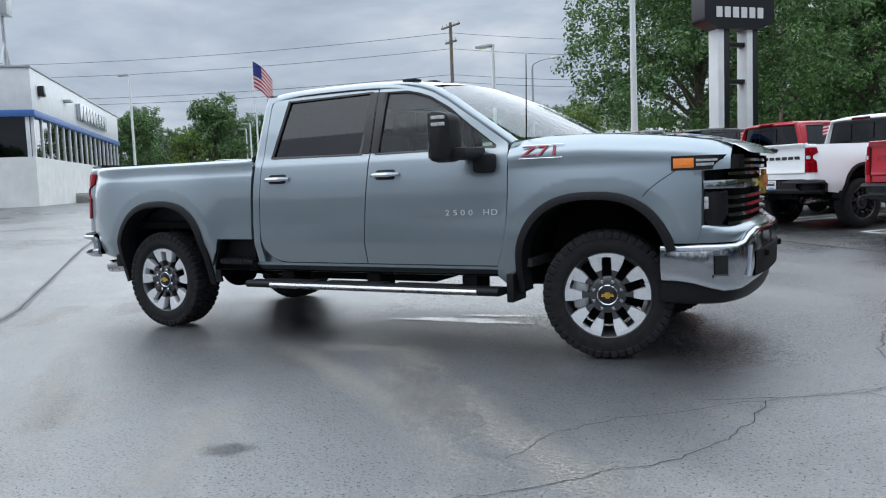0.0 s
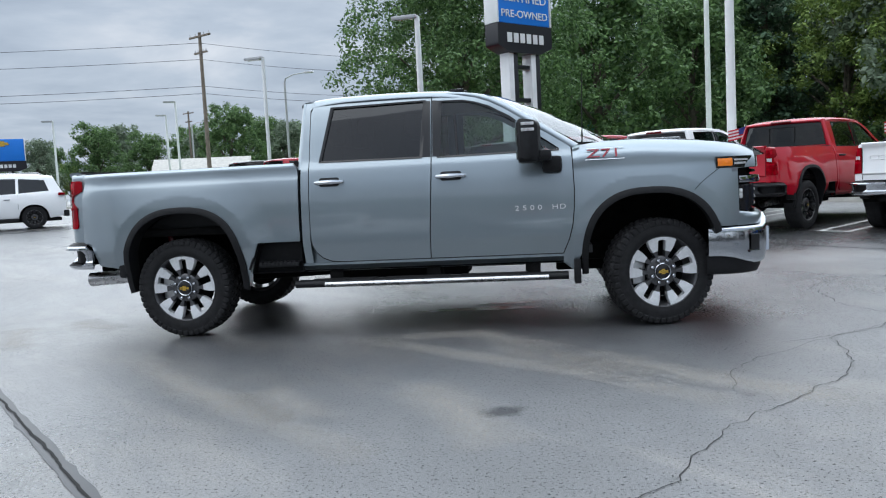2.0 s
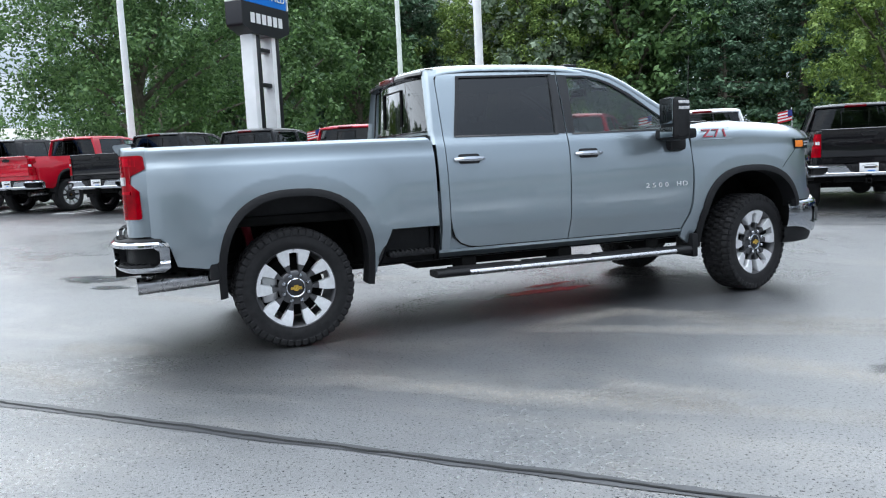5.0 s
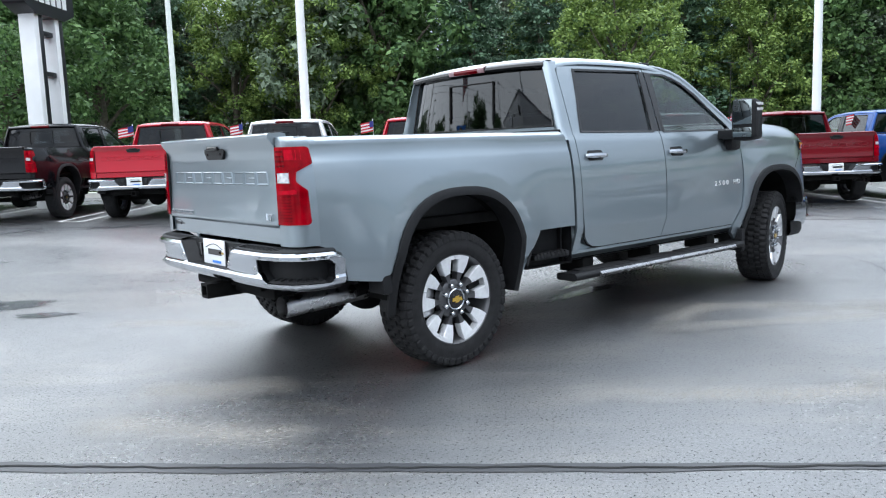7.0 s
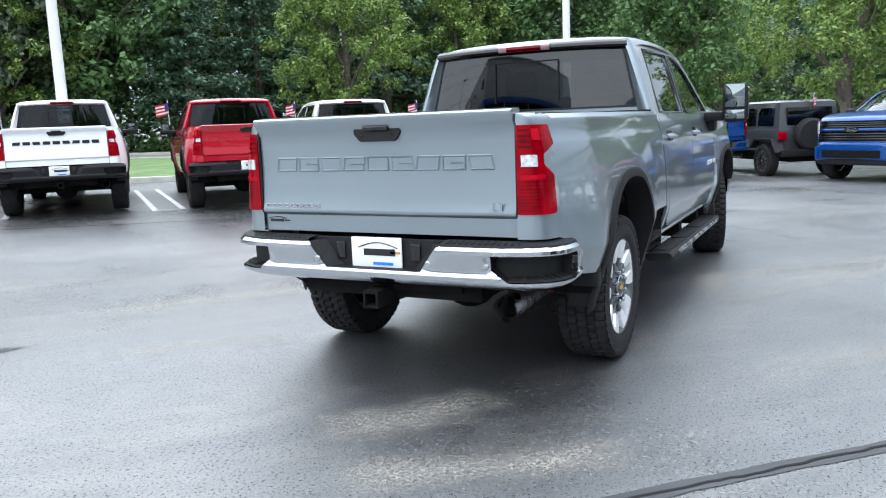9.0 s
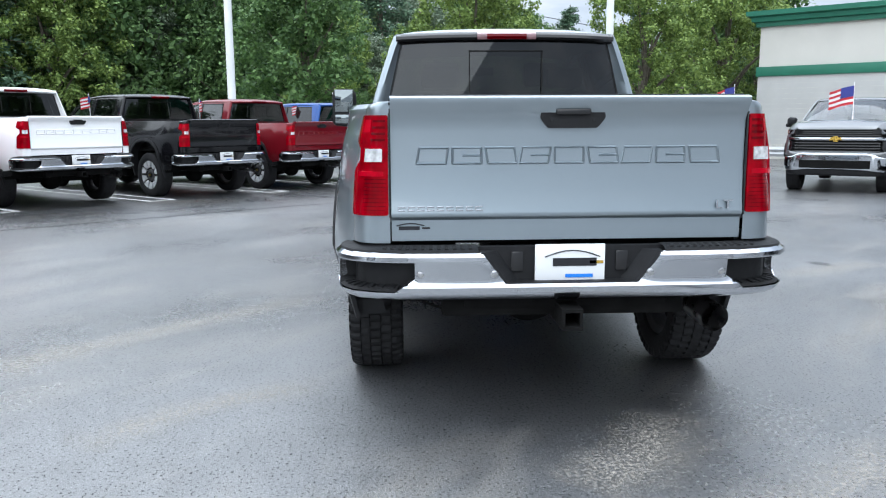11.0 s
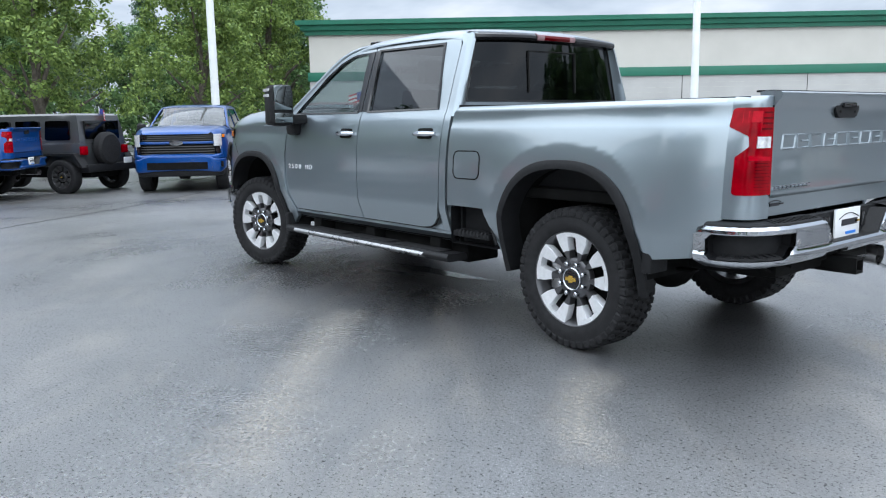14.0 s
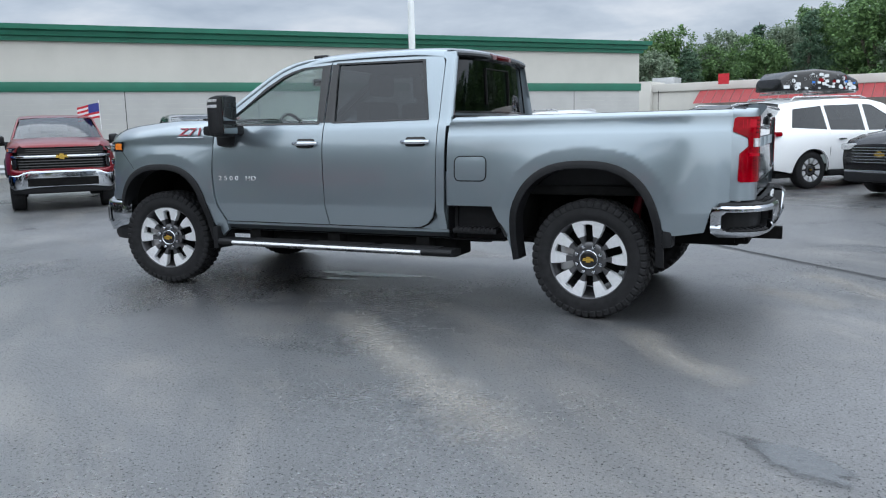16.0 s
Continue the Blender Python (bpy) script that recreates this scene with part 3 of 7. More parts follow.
def slotted_wheel(parent, x, side, z=0.43, steer=0.0):
    """The heavy-duty alloy: five wide machined spokes, each with a closed slot, open slots between them, a dark centre with eight bright nuts."""
    hub = new("wheel")
    hub.parent = parent
    hub.matrix_local = pose(x, side * 0.868, z, 0, 0, (0 if side > 0 else 180) + steer)
    part("tyre", tyre_mesh(), M_RUBBER, hub)
    bm = bmesh.new()
    spin_y(bm, [(0.286, 0.104), (0.288, 0.122), (0.284, 0.128), (0.279, 0.124), (0.268, 0.100), (0.256, 0.05), (0.245, -0.09), (0.28, -0.11)], 64)
    part("rim_barrel", bm, M_DARKALLOY, hub)
    height = [(0.05, 0.096), (0.11, 0.100), (0.16, 0.106), (0.20, 0.113), (0.25, 0.121), (0.283, 0.123)]

    def at(r, ang, drop=0.0):
        return (r * math.cos(ang), lerp(height, r) - drop, r * math.sin(ang))

    def arm(a, sg, rs, drop=0.0):
        """One flank of a spoke between its closed slot and the open slot beside it."""
        rows = []
        for r in rs:
            t0 = math.asin(min(0.9, lerp([(0.10, 0.026), (0.14, 0.030), (0.26, 0.030)], r) / r)) if r < 0.254 else 0.0
            t1 = radians(36) - math.asin(lerp([(0.10, 0.020), (0.14, 0.027), (0.22, 0.034), (0.283, 0.052)], r) / r)
            tm = 0.5 * (t0 + t1)
            rows.append([at(r, a + sg * t0, 0.055), at(r, a + sg * t0, drop + 0.004), at(r, a + sg * (t0 + 0.012), drop), at(r, a + sg * tm, drop - 0.001), at(r, a + sg * (t1 - 0.012), drop), at(r, a + sg * t1, drop + 0.004), at(r, a + sg * t1, 0.055)])
        bm = bmesh.new()
        sheet(bm, rows)
        return bm

    for k in range(5):
        a = 2 * math.pi * k / 5 + 0.3
        for sg in (-1, 1):
            part("spoke", arm(a, sg, (0.168, 0.176, 0.20, 0.225, 0.2539, 0.2541, 0.27, 0.282)), M_MACHINED, hub, smooth=40)
            part("spoke_root", arm(a, sg, (0.085, 0.11, 0.13, 0.15, 0.172), 0.003), M_DARKALLOY, hub, smooth=40)
    bm = bmesh.new()
    spin_y(bm, [(0.001, 0.03), (0.215, 0.0), (0.215, -0.02), (0.001, -0.02)], 32)
    part("brake_disc", bm, M_UNDER, hub)
    part("brake_caliper", boxes((0.12, 0.23, -0.02, 0.05, -0.10, 0.10), bevel=0.02), M_STEEL, hub)
    bm = bmesh.new()
    spin_y(bm, [(0.001, 0.100), (0.09, 0.100), (0.112, 0.097), (0.122, 0.090), (0.124, 0.05)], 48)
    part("hub_face", bm, M_DARKALLOY, hub)
    bm = bmesh.new()
    spin_y(bm, [(0.001, 0.124), (0.050, 0.123), (0.058, 0.119), (0.060, 0.10)], 36)
    cap = part("centre_cap", bm, M_GLOSSBLACK, hub)
    bm = bmesh.new()
    spin_y(bm, [(0.059, 0.118), (0.064, 0.122), (0.069, 0.118), (0.070, 0.10)], 36)
    part("cap_ring", bm, M_CHROME, cap)
    part("cap_badge", prism([(u, v) for u, v in bowtie(0.042)], 0.122, 0.128), M_GOLD, cap)
    for j in range(8):
        a = 2 * math.pi * (j + 0.5) / 8
        bm = bmesh.new()
        spin_y(bm, [(0.001, 0.136), (0.009, 0.134), (0.0145, 0.127), (0.0155, 0.100)], 12, 0.094 * math.cos(a), 0.094 * math.sin(a))
        part("lug_nut", bm, M_CHROME, hub)
    return hub


def flare(cx, cz, side, sign, d0, d1):
    """The black moulding round a wheel arch."""
    bm = bmesh.new()
    rows = []
    outer = arch_line(cx, cz, 0.556, 0.616, d0, d1, 28)
    mid = arch_line(cx, cz, 0.532, 0.592, d0, d1, 28)
    inner = arch_line(cx, cz, 0.504, 0.564, d0, d1, 28)
    for o, m, i in zip(outer, mid, inner):
        yo, ym, yi = side(*o), side(*m) + 0.022, side(*i) + 0.020
        rows.append([(o[0], sign * (yo - 0.01), o[1]), (o[0], sign * (yo + 0.012), o[1]), (m[0], sign * ym, m[1]), (i[0], sign * yi, i[1]), (i[0], sign * (yi - 0.16), i[1])])
    sheet(bm, rows)
    return bm


def liner(cx, cz, sign):
    bm = bmesh.new()
    rows = []
    for x, z in arch_line(cx, cz, 0.51, 0.565, 2, 182, 24):
        rows.append([(x, sign * 0.98, z), (x, sign * 0.45, z)])
    vs = sheet(bm, rows)
    bm.faces.new([r[1] for r in vs])
    return bm


def bowtie(s):
    return [(-1.0 * s, -0.25 * s), (-0.42 * s, -0.25 * s), (-0.33 * s, -0.5 * s), (0.42 * s, -0.5 * s), (0.33 * s, -0.25 * s), (1.0 * s, -0.25 * s), (0.88 * s, 0.25 * s),
            (0.42 * s, 0.25 * s), (0.33 * s, 0.5 * s), (-0.42 * s, 0.5 * s), (-0.33 * s, 0.25 * s), (-0.88 * s, 0.25 * s)]


def plan_skin(path, zs):
    """A skin that follows a plan path (x, y) at rows of (z, outward offset)."""
    bm = bmesh.new()
    p = [Vector(q) for q in path]
    rows = []
    for i, q in enumerate(p):
        d = (p[min(i + 1, len(p) - 1)] - p[max(i - 1, 0)]).normalized()
        no = Vector((d.y, -d.x))
        rows.append([(q.x + no.x * o, q.y + no.y * o, z) for z, o in zs])
    sheet(bm, rows)
    return bm


def both(path):
    """The path and its mirror image over the x axis as one line from -y to +y."""
    return [(x, -y) for x, y in path] + [(x, y) for x, y in reversed(path) if y > 1e-6]


def rear_half(z):
    """Half the width of the rear glass at a height."""
    return lerp([(1.40, 0.845), (1.50, 0.820), (1.92, 0.722), (1.98, 0.70)], z)


def rear_x(u, z):
    """The curved back of the cab: u from the middle (0) to the glass edge (1)."""
    return lerp([(0.5, -0.945), (1.50, -0.945), (1.92, -0.930), (1.98, -0.928)], z) + 0.060 * abs(u) ** 2.3


CORNER_X = [(0, -3.106), (1, -3.099), (2, -3.084), (3, -3.056), (4, -3.010), (5, -2.952)]
CORNER_Y = [(0, 0.0), (1, 0.38), (2, 0.62), (3, 0.80), (4, 0.93), (5, 1.0)]


def pickup(m, paint, label, name="pickup_truck", bumper=None, mirrors="tow", rich=True, group="", letters=None, rims=None, plate=True, front=True, oval=False, spokes=10):
    bumper = bumper or M_CHROME
    t = thing(name, label, "pickup truck", group)
    for s in (-1, 1):
        # doors
        win_r = [(-0.725, 1.462), (-0.635, 1.905), (0.145, 1.917), (0.115, 1.455)]
        win_f = [(0.285, 1.450), (0.305, 1.905), (0.50, 1.895), (0.60, 1.868), (0.70, 1.825), (0.84, 1.742), (1.00, 1.634), (1.235, 1.472), (1.235, 1.455)]
        rear = rounded([(-0.832, 0.612, 0.24), (-0.832, 1.952, 0.10), (0.212, 1.960, 0), (0.207, 1.3, 0), (0.172, 0.612, 0)])
        fore = rounded([(0.180, 0.612, 0), (0.216, 1.3, 0), (0.221, 1.960, 0), (0.46, 1.948, 0.1), (0.58, 1.925, 0.1), (0.70, 1.882, 0.1), (0.82, 1.818, 0.1), (0.98, 1.712, 0.2), (1.335, 1.478, 0.02)] + [(x, z, 0) for x, z in DOOR_EDGE])
        fine = (0.07, 0.035) if rich else (0.14, 0.09)
        cab_skin, fender_skin, bed_skin = ((f, s) if rich else None for f in (cab_side, fender_side, bed_side))
        d_r = part("rear_door", panel(rear, cab_side, s, 0.03, fine, [win_r]), paint, t, skin=cab_skin)
        d_f = part("front_door", panel(fore, cab_side, s, 0.03, fine, [win_f]), paint, t, skin=cab_skin)
        if rich:
            for d, edge in ((d_r, rear), (d_f, fore)):
                c = sum((Vector(q) for q in edge), Vector((0, 0))) / len(edge)
                bm = bmesh.new()
                rows = []
                for q in edge + edge[:1]:
                    v = (Vector(q) - c).normalized()
                    i, o = Vector(q) - v * 0.01, Vector(q) + v * 0.012
                    rows.append([(i.x, s * (cab_side(*i) - 0.016), i.y), (o.x, s * (cab_side(*o) - 0.016), o.y)])
                sheet(bm, rows)
                part("door_seal", bm, M_CRACK, d)
        for d, win, glass, tag in ((d_r, win_r, M_TINT, "dark tinted window"), (d_f, win_f, M_GLASS, "lightly tinted window")):
            part("window", panel(win, lambda x, z: cab_side(x, z) - 0.012, s, 0, (0.5, 0.2), roll=0), glass, d, tag)
            bm = bmesh.new()
            path = [Vector((x, z)) for x, z in win]
            c = sum(path, Vector((0, 0))) / len(path)
            rows = []
            for q in path + path[:1]:
                o = q + (q - c).normalized() * 0.028
                rows.append([(o.x, s * (cab_side(*o) - 0.002), o.y), (o.x, s * (cab_side(*o) + 0.006), o.y), (q.x, s * (cab_side(*q) + 0.004), q.y), (q.x, s * (cab_side(*q) - 0.03), q.y)])
            sheet(bm, rows)
            part("window_trim", bm, M_GLOSSBLACK, d)
        part("pillar_trim", shell([(0.118, 1.45), (0.149, 1.92), (0.206, 1.922), (0.206, 1.45)], cab_side, s, 0.006), M_GLOSSBLACK, d_r)
        part("pillar_trim", shell([(0.222, 1.45), (0.222, 1.922), (0.303, 1.917), (0.283, 1.45)], cab_side, s, 0.006), M_GLOSSBLACK, d_f)
        for d, hx in ((d_r, -0.655), (d_f, 0.375)):
            pocket = panel(rounded([(hx - 0.09, 1.245, 0.03), (hx - 0.09, 1.32, 0.03), (hx + 0.09, 1.32, 0.03), (hx + 0.09, 1.245, 0.03)]), lambda x, z: cab_side(x, z) + 0.003, s, 0, roll=0.001)
            part("handle_pocket", pocket, M_GLOSSBLACK if rich else paint, d)
            rows = []
            for i in range(9):
                u = -1 + 2 * i / 8
                x = hx + 0.125 * u
                y = cab_side(x, 1.28) + 0.052 - 0.038 * abs(u) ** 3
                hh = 0.019 - 0.006 * abs(u) ** 3
                rows.append([(x, s * (y + dy), 1.282 + dz) for dy, dz in ((-0.014, -hh), (0.002, -hh * 0.8), (0.008, 0), (0.002, hh * 0.8), (-0.014, hh))])
            part("door_handle", capped(bmesh.new(), rows), M_CHROME if rich else M_PLASTIC, d, "chrome door handle" if rich else "")
        # cab side rest
        part("rocker", panel(rounded([(-0.93, 0.525, 0.02), (-0.93, 0.604, 0), (1.36, 0.604, 0), (1.36, 0.525, 0.02)]), lambda x, z: lerp([(0.52, 0.90), (0.575, 0.972), (0.594, 0.990), (0.604, 0.982)], z), s, 0.05, (0.4, 0.02)), paint, t)
        part("door_sill", boxes((-0.90, -0.45, s * 0.88, s * 0.955, 0.58, 1.05), bevel=0.02), paint, t)
        part("cab_corner", panel([(-0.905, 0.607), (-0.838, 0.607), (-0.838, 1.90), (-0.80, 1.968), (-0.875, 1.968), (-0.88, 1.92), (-0.905, 1.47)], cab_side, s, 0.02, fine), paint, t, skin=cab_skin)
        bm = bmesh.new()
        rows = []
        for z in np.linspace(1.40, 1.968, 14):
            x, y = lerp([(1.47, -0.903), (1.92, -0.878)], z), cab_side(-0.88, z)
            w = rear_half(z)
            rows.append([(x, s * (y - 0.002), z), (x - 0.020, s * (y - 0.007), z), (x - 0.034, s * (y - 0.022), z), (x - 0.040, s * (y - 0.045), z), (rear_x(0.93, z) - 0.012, s * (w + 0.02), z), (rear_x(1.0, z), s * (w - 0.006), z)])
        sheet(bm, rows)
        part("rear_pillar", bm, paint, t, smooth=60)
        # fender
        a = arch_line(1.965, 0.50, 0.555, 0.615, 174, 30, 22)
        a = [q for q in a if q[0] < 2.49]
        out = [(1.262, 0.535), (1.34, 0.47)] + a + [(2.50, 0.785), (2.62, 0.79), (2.645, 0.87), (2.645, 1.225), (2.80, 1.232), (2.80, 1.388), (2.70, 1.413), (2.60, 1.432), (2.35, 1.463), (2.10, 1.484), (1.85, 1.498), (1.60, 1.496), (1.366, 1.470)] + [(x + 0.008, z) for x, z in DOOR_EDGE[1:]]
        part("fender", panel(out, fender_side, s, 0.03, (0.03, 0.022) if rich else (0.14, 0.09)), paint, t, skin=fender_skin)
        part("wheel_arch_trim", flare(1.965, 0.50, fender_side, s, 18, 184), M_PLASTIC, t)
        part("wheel_liner", liner(1.965, 0.50, s), M_UNDER, t)
        part("mud_flap", boxes((1.345, 1.40, s * 0.80, s * 1.035, 0.36, 0.56), bevel=0.012), M_PLASTIC, t)
        # bed side
        a = [q for q in arch_line(-1.985, 0.52, 0.555, 0.605, 186, -6, 24) if q[0] > -2.0 or q[1] > 0.60]
        out = [(-2.955, 1.46), (-2.955, 0.86), (-2.85, 0.82), (-2.80, 0.65), (-2.575, 0.62)] + a + [(-1.40, 0.56), (-1.30, 0.80), (-0.930, 0.80), (-0.930, 1.34), (-0.934, 1.385), (-0.945, 1.42), (-0.962, 1.445), (-0.985, 1.459)]
        part("bed_side", panel(out, bed_side, s, 0.06, (0.03, 0.022) if rich else (0.14, 0.09)), paint, t, skin=bed_skin)
        part("wheel_arch_trim", flare(-1.985, 0.52, bed_side, s, -8, 188), M_PLASTIC, t)
        part("wheel_liner", liner(-1.985, 0.52, s), M_UNDER, t)
        part("mud_flap", boxes((-2.60, -2.53, s * 0.86, s * 1.02, 0.54, 0.67), bevel=0.02), M_PLASTIC, t)
        bm = bmesh.new()
        sheet(bm, [[(x, s * (bed_side(x, 1.458) - 0.03), 1.455), (x, s * (bed_side(x, 1.458) - 0.04), 1.463), (x, s * 0.855, 1.465), (x, s * 0.845, 1.455)] for x in (-2.945, -2.9, -2.6, -0.99)])
        part("bed_rail_cap", bm, M_PLASTIC, t)
        # step pocket ahead of the rear wheel
        part("step_pocket", panel(rounded([(-1.385, 0.535, 0), (-1.30, 0.795, 0.05), (-0.93, 0.795, 0.02), (-0.93, 0.535, 0)]), lambda x, z: 0.90, s, -0.10, roll=0), M_PLASTIC, t)
        part("bed_step", boxes((-1.32, -0.96, s * 0.90, s * 1.01, 0.585, 0.625), bevel=0.012), M_PLASTIC, t)
        for k in range(9 if rich else 0):
            x = -1.30 + 0.036 * k
            part("step_rib", boxes((x, x + 0.018, s * 0.93, s * 1.014, 0.60, 0.634), bevel=0.004), M_RUBBER, t)
        bm = bmesh.new()
        tube(bm, [(-1.40, s * 1.012, 0.57), (-1.31, s * 1.02, 0.79), (-1.24, s * 1.02, 0.806), (-0.945, s * 1.02, 0.806)], 0.010, 6)
        part("pocket_trim", bm, M_PLASTIC, t)
        # running board
        if rich:
            sb = part("running_board", prism(rounded([(0.90, 0.405, 0.02), (0.90, 0.455, 0.02), (1.07, 0.462, 0.02), (1.095, 0.435, 0.02), (1.07, 0.405, 0.02)]), -0.98, 1.30, "x"), M_PLASTIC, t)
            if s < 0:
                for v in sb.data.vertices:
                    v.co.y *= -1
            part("trim_strip", prism(rounded([(s * 1.070, 0.404, 0.003), (s * 1.102, 0.430, 0.008), (s * 1.090, 0.450, 0.004), (s * 1.060, 0.450, 0.003)]), -0.72, 1.14, "x"), M_STEEL, sb, "bright metal strip")
            part("step_pad", boxes(*[(x, x + 0.55, s * 0.93, s * 1.05, 0.458, 0.466) for x in (-0.85, -0.22, 0.42)], bevel=0.003), M_RUBBER, sb)
            for x in (-0.72, 0.12, 0.95):
                part("bracket", boxes((x, x + 0.12, s * 0.70, s * 0.93, 0.42, 0.53), bevel=0.01), M_UNDER, sb)
        # tail lamp
        lamp = new("tail_lamp")
        lamp.parent = t
        shape = [(u / 0.046, z) for u, z in rounded([(0.004, 0.985, 0.010), (0.004, 1.410, 0.010), (0.222, 1.410, 0.022), (0.228, 1.318, 0.014), (0.146, 1.272, 0.012), (0.140, 1.222, 0.012), (0.192, 1.172, 0.014), (0.196, 0.985, 0.020)], 4)]

        def corner(u, z, out=0.0):
            """A point of the rounded rear corner: u from the tailgate gap (0) to the bed side (5)."""
            y0 = bed_side(-2.955, z)
            place = lambda q: Vector((glide(CORNER_X, q), 0.772 + (y0 - 0.773) * glide(CORNER_Y, q)))
            p, d = place(u), place(min(5.0, u + 0.1)) - place(max(0.0, u - 0.1))
            d.normalize()
            return (p.x - out * d.y, s * (p.y + out * d.x), z)

        def lens_bit(u0, u1, z0, z1, out=0.017):
            return capped(bmesh.new(), [[corner(u, z, o) for o, z in ((0, z0), (out, z0 + 0.003), (out, z1 - 0.003), (0, z1))] for u in np.linspace(u0, u1, 6)])

        bm = bmesh.new()
        bm.faces.new([bm.verts.new((0, u, z)) for u, z in shape])
        for c in np.linspace(0.25, 4.75, 19):
            bmesh.ops.bisect_plane(bm, geom=bm.verts[:] + bm.edges[:] + bm.faces[:], plane_co=(0, c, 0), plane_no=(0, 1, 0))
        r = bmesh.ops.extrude_face_region(bm, geom=bm.faces[:])
        deep = {v for v in r["geom"] if isinstance(v, bmesh.types.BMVert)}
        for v in bm.verts:
            v.co = corner(v.co.y, v.co.z, -0.02 if v in deep else 0.011)
        part("lens", bm, M_REDLENS, lamp, "red lens")
        for k in range(9 if rich else 0):
            z = 1.005 + 0.0165 * k
            part("lens_rib", lens_bit(0.25, 2.2, z, z + 0.007, 0.0135), M_DEEPRED, lamp)
        part("lens_element", lens_bit(1.9, 4.4, 1.335, 1.395, 0.0135), M_BRIGHTRED, lamp)
        part("lens_element", lens_bit(0.4, 3.0, 1.150, 1.176, 0.0135), M_BRIGHTRED, lamp)
        part("reverse_lens", lens_bit(0.5, 2.2, 1.212, 1.272), M_CLEARLENS, lamp, "clear reversing lens")
        for k in range(4 if rich else 0):
            part("lens_rib", lens_bit(0.3, 1.7, 1.30 + 0.026 * k, 1.314 + 0.026 * k, 0.0135), M_DEEPRED, lamp)
        part("lamp_bezel", boxes((-3.112, -3.07, s * 0.769, s * 0.775, 0.975, 1.42), bevel=0.002), M_GLOSSBLACK, lamp)
        # rear corner post of the bed
        bm = bmesh.new()
        lift = [0.865, 0.93, 1.0, 1.1, 1.2, 1.25, 1.30, 1.33, 1.36, 1.39, 1.42, 1.435, 1.446, 1.454, 1.460, 1.463]
        sheet(bm, [[corner(u, z) for z in lift] + [(corner(u, 1.463)[0] + 0.01, s * (abs(corner(u, 1.463)[1]) - 0.012), 1.467), (-2.94, s * 0.80, 1.468)] for u in np.linspace(0, 5, 26)])
        part("corner_post", bm, paint, t, smooth=60)
        # door mirror
        mir = new("door_mirror")
        mir.parent = t
        bm = bmesh.new()
        rows = []
        if mirrors == "tow":
            for y, x0, x1, z0, z1 in ((1.145, 0.965, 1.06, 1.38, 1.66), (1.17, 0.945, 1.10, 1.35, 1.695), (1.25, 0.94, 1.12, 1.345, 1.70), (1.335, 0.945, 1.10, 1.355, 1.695), (1.36, 0.965, 1.06, 1.38, 1.66)):
                rows.append([(p[0], s * y, p[1]) for p in rounded([(x0, z0, 0.03), (x0, z1, 0.04), (x1, z1 - 0.03, 0.06), (x1, z0, 0.05)], 3)])
        else:
            for y, x0, x1, z0, z1 in ((1.06, 1.14, 1.22, 1.41, 1.55), (1.09, 1.12, 1.27, 1.39, 1.58), (1.22, 1.12, 1.27, 1.39, 1.59), (1.26, 1.14, 1.22, 1.42, 1.56)):
                rows.append([(p[0], s * y, p[1]) for p in rounded([(x0, z0, 0.03), (x0, z1, 0.03), (x1, z1 - 0.02, 0.05), (x1, z0, 0.05)], 3)])
        part("mirror_housing", capped(bm, rows), M_PLASTIC if (rich or s) else paint, mir, "black mirror housing")
        part("mirror_arm", boxes((1.02, 1.20, s * 0.97, s * 1.30, 1.36, 1.445), bevel=0.03), M_PLASTIC, mir)
        part("mirror_foot", boxes((1.12, 1.28, s * 0.96, s * 1.06, 1.265, 1.40), bevel=0.035), M_PLASTIC, mir)
        if mirrors == "tow":
            part("mirror_glass", boxes((0.932, 0.942, s * 1.17, s * 1.335, 1.48, 1.68), bevel=0.004), M_MIRROR, mir, "silvered mirror glass")
            part("mirror_glass", boxes((0.932, 0.942, s * 1.17, s * 1.335, 1.375, 1.455), bevel=0.004), M_MIRROR, mir)
            for z in (1.60, 1.645):
                part("marker_lamp", boxes((0.975, 1.075, s * 1.345, s * 1.3625, z - 0.012, z + 0.012), bevel=0.004), M_CLEARLENS, mir, "clear marker lamp")
        else:
            part("mirror_glass", boxes((1.112, 1.122, s * 1.10, s * 1.24, 1.42, 1.56), bevel=0.004), M_MIRROR, mir)
        # A pillar
        bm = bmesh.new()
        rows = []
        for x, z in ((0.34, 1.966), (0.46, 1.957), (0.58, 1.935), (0.70, 1.893), (0.82, 1.829), (0.98, 1.723), (1.16, 1.604), (1.375, 1.462)):
            y = cab_side(x, z)
            k = min(1.0, max(0.0, (x - 0.34) / 0.3))
            rows.append([(x + dx * k, s * (y - dy), z + dz) for dx, dy, dz in ((-0.012, 0.006, -0.008), (0.0, 0.0, 0.0), (0.016, 0.003, 0.011), (0.030, 0.010, 0.019), (0.043, 0.024, 0.022), (0.052, 0.042, 0.014))])
        sheet(bm, rows)
        part("windscreen_pillar", bm, paint, t, smooth=60)
        # front lamp
        lampf = new("headlamp")
        lampf.parent = t
        sg = lambda pts: [(x, s * y) for x, y in pts]
        rows = lambda zs: [(z, -s * o) for z, o in zs]
        lens = [(1.240, -0.02), (1.246, 0.004), (1.275, 0.008), (1.304, 0.003), (1.310, -0.02)]
        part("lamp_frame", plan_skin(sg([(2.470, 0.992), (2.54, 0.975), (2.61, 0.952), (2.69, 0.915), (2.76, 0.862), (2.82, 0.78), (2.86, 0.66)]), rows([(1.226, -0.03), (1.230, 0.002), (1.320, -0.002), (1.324, -0.03)])), M_GLOSSBLACK, lampf)
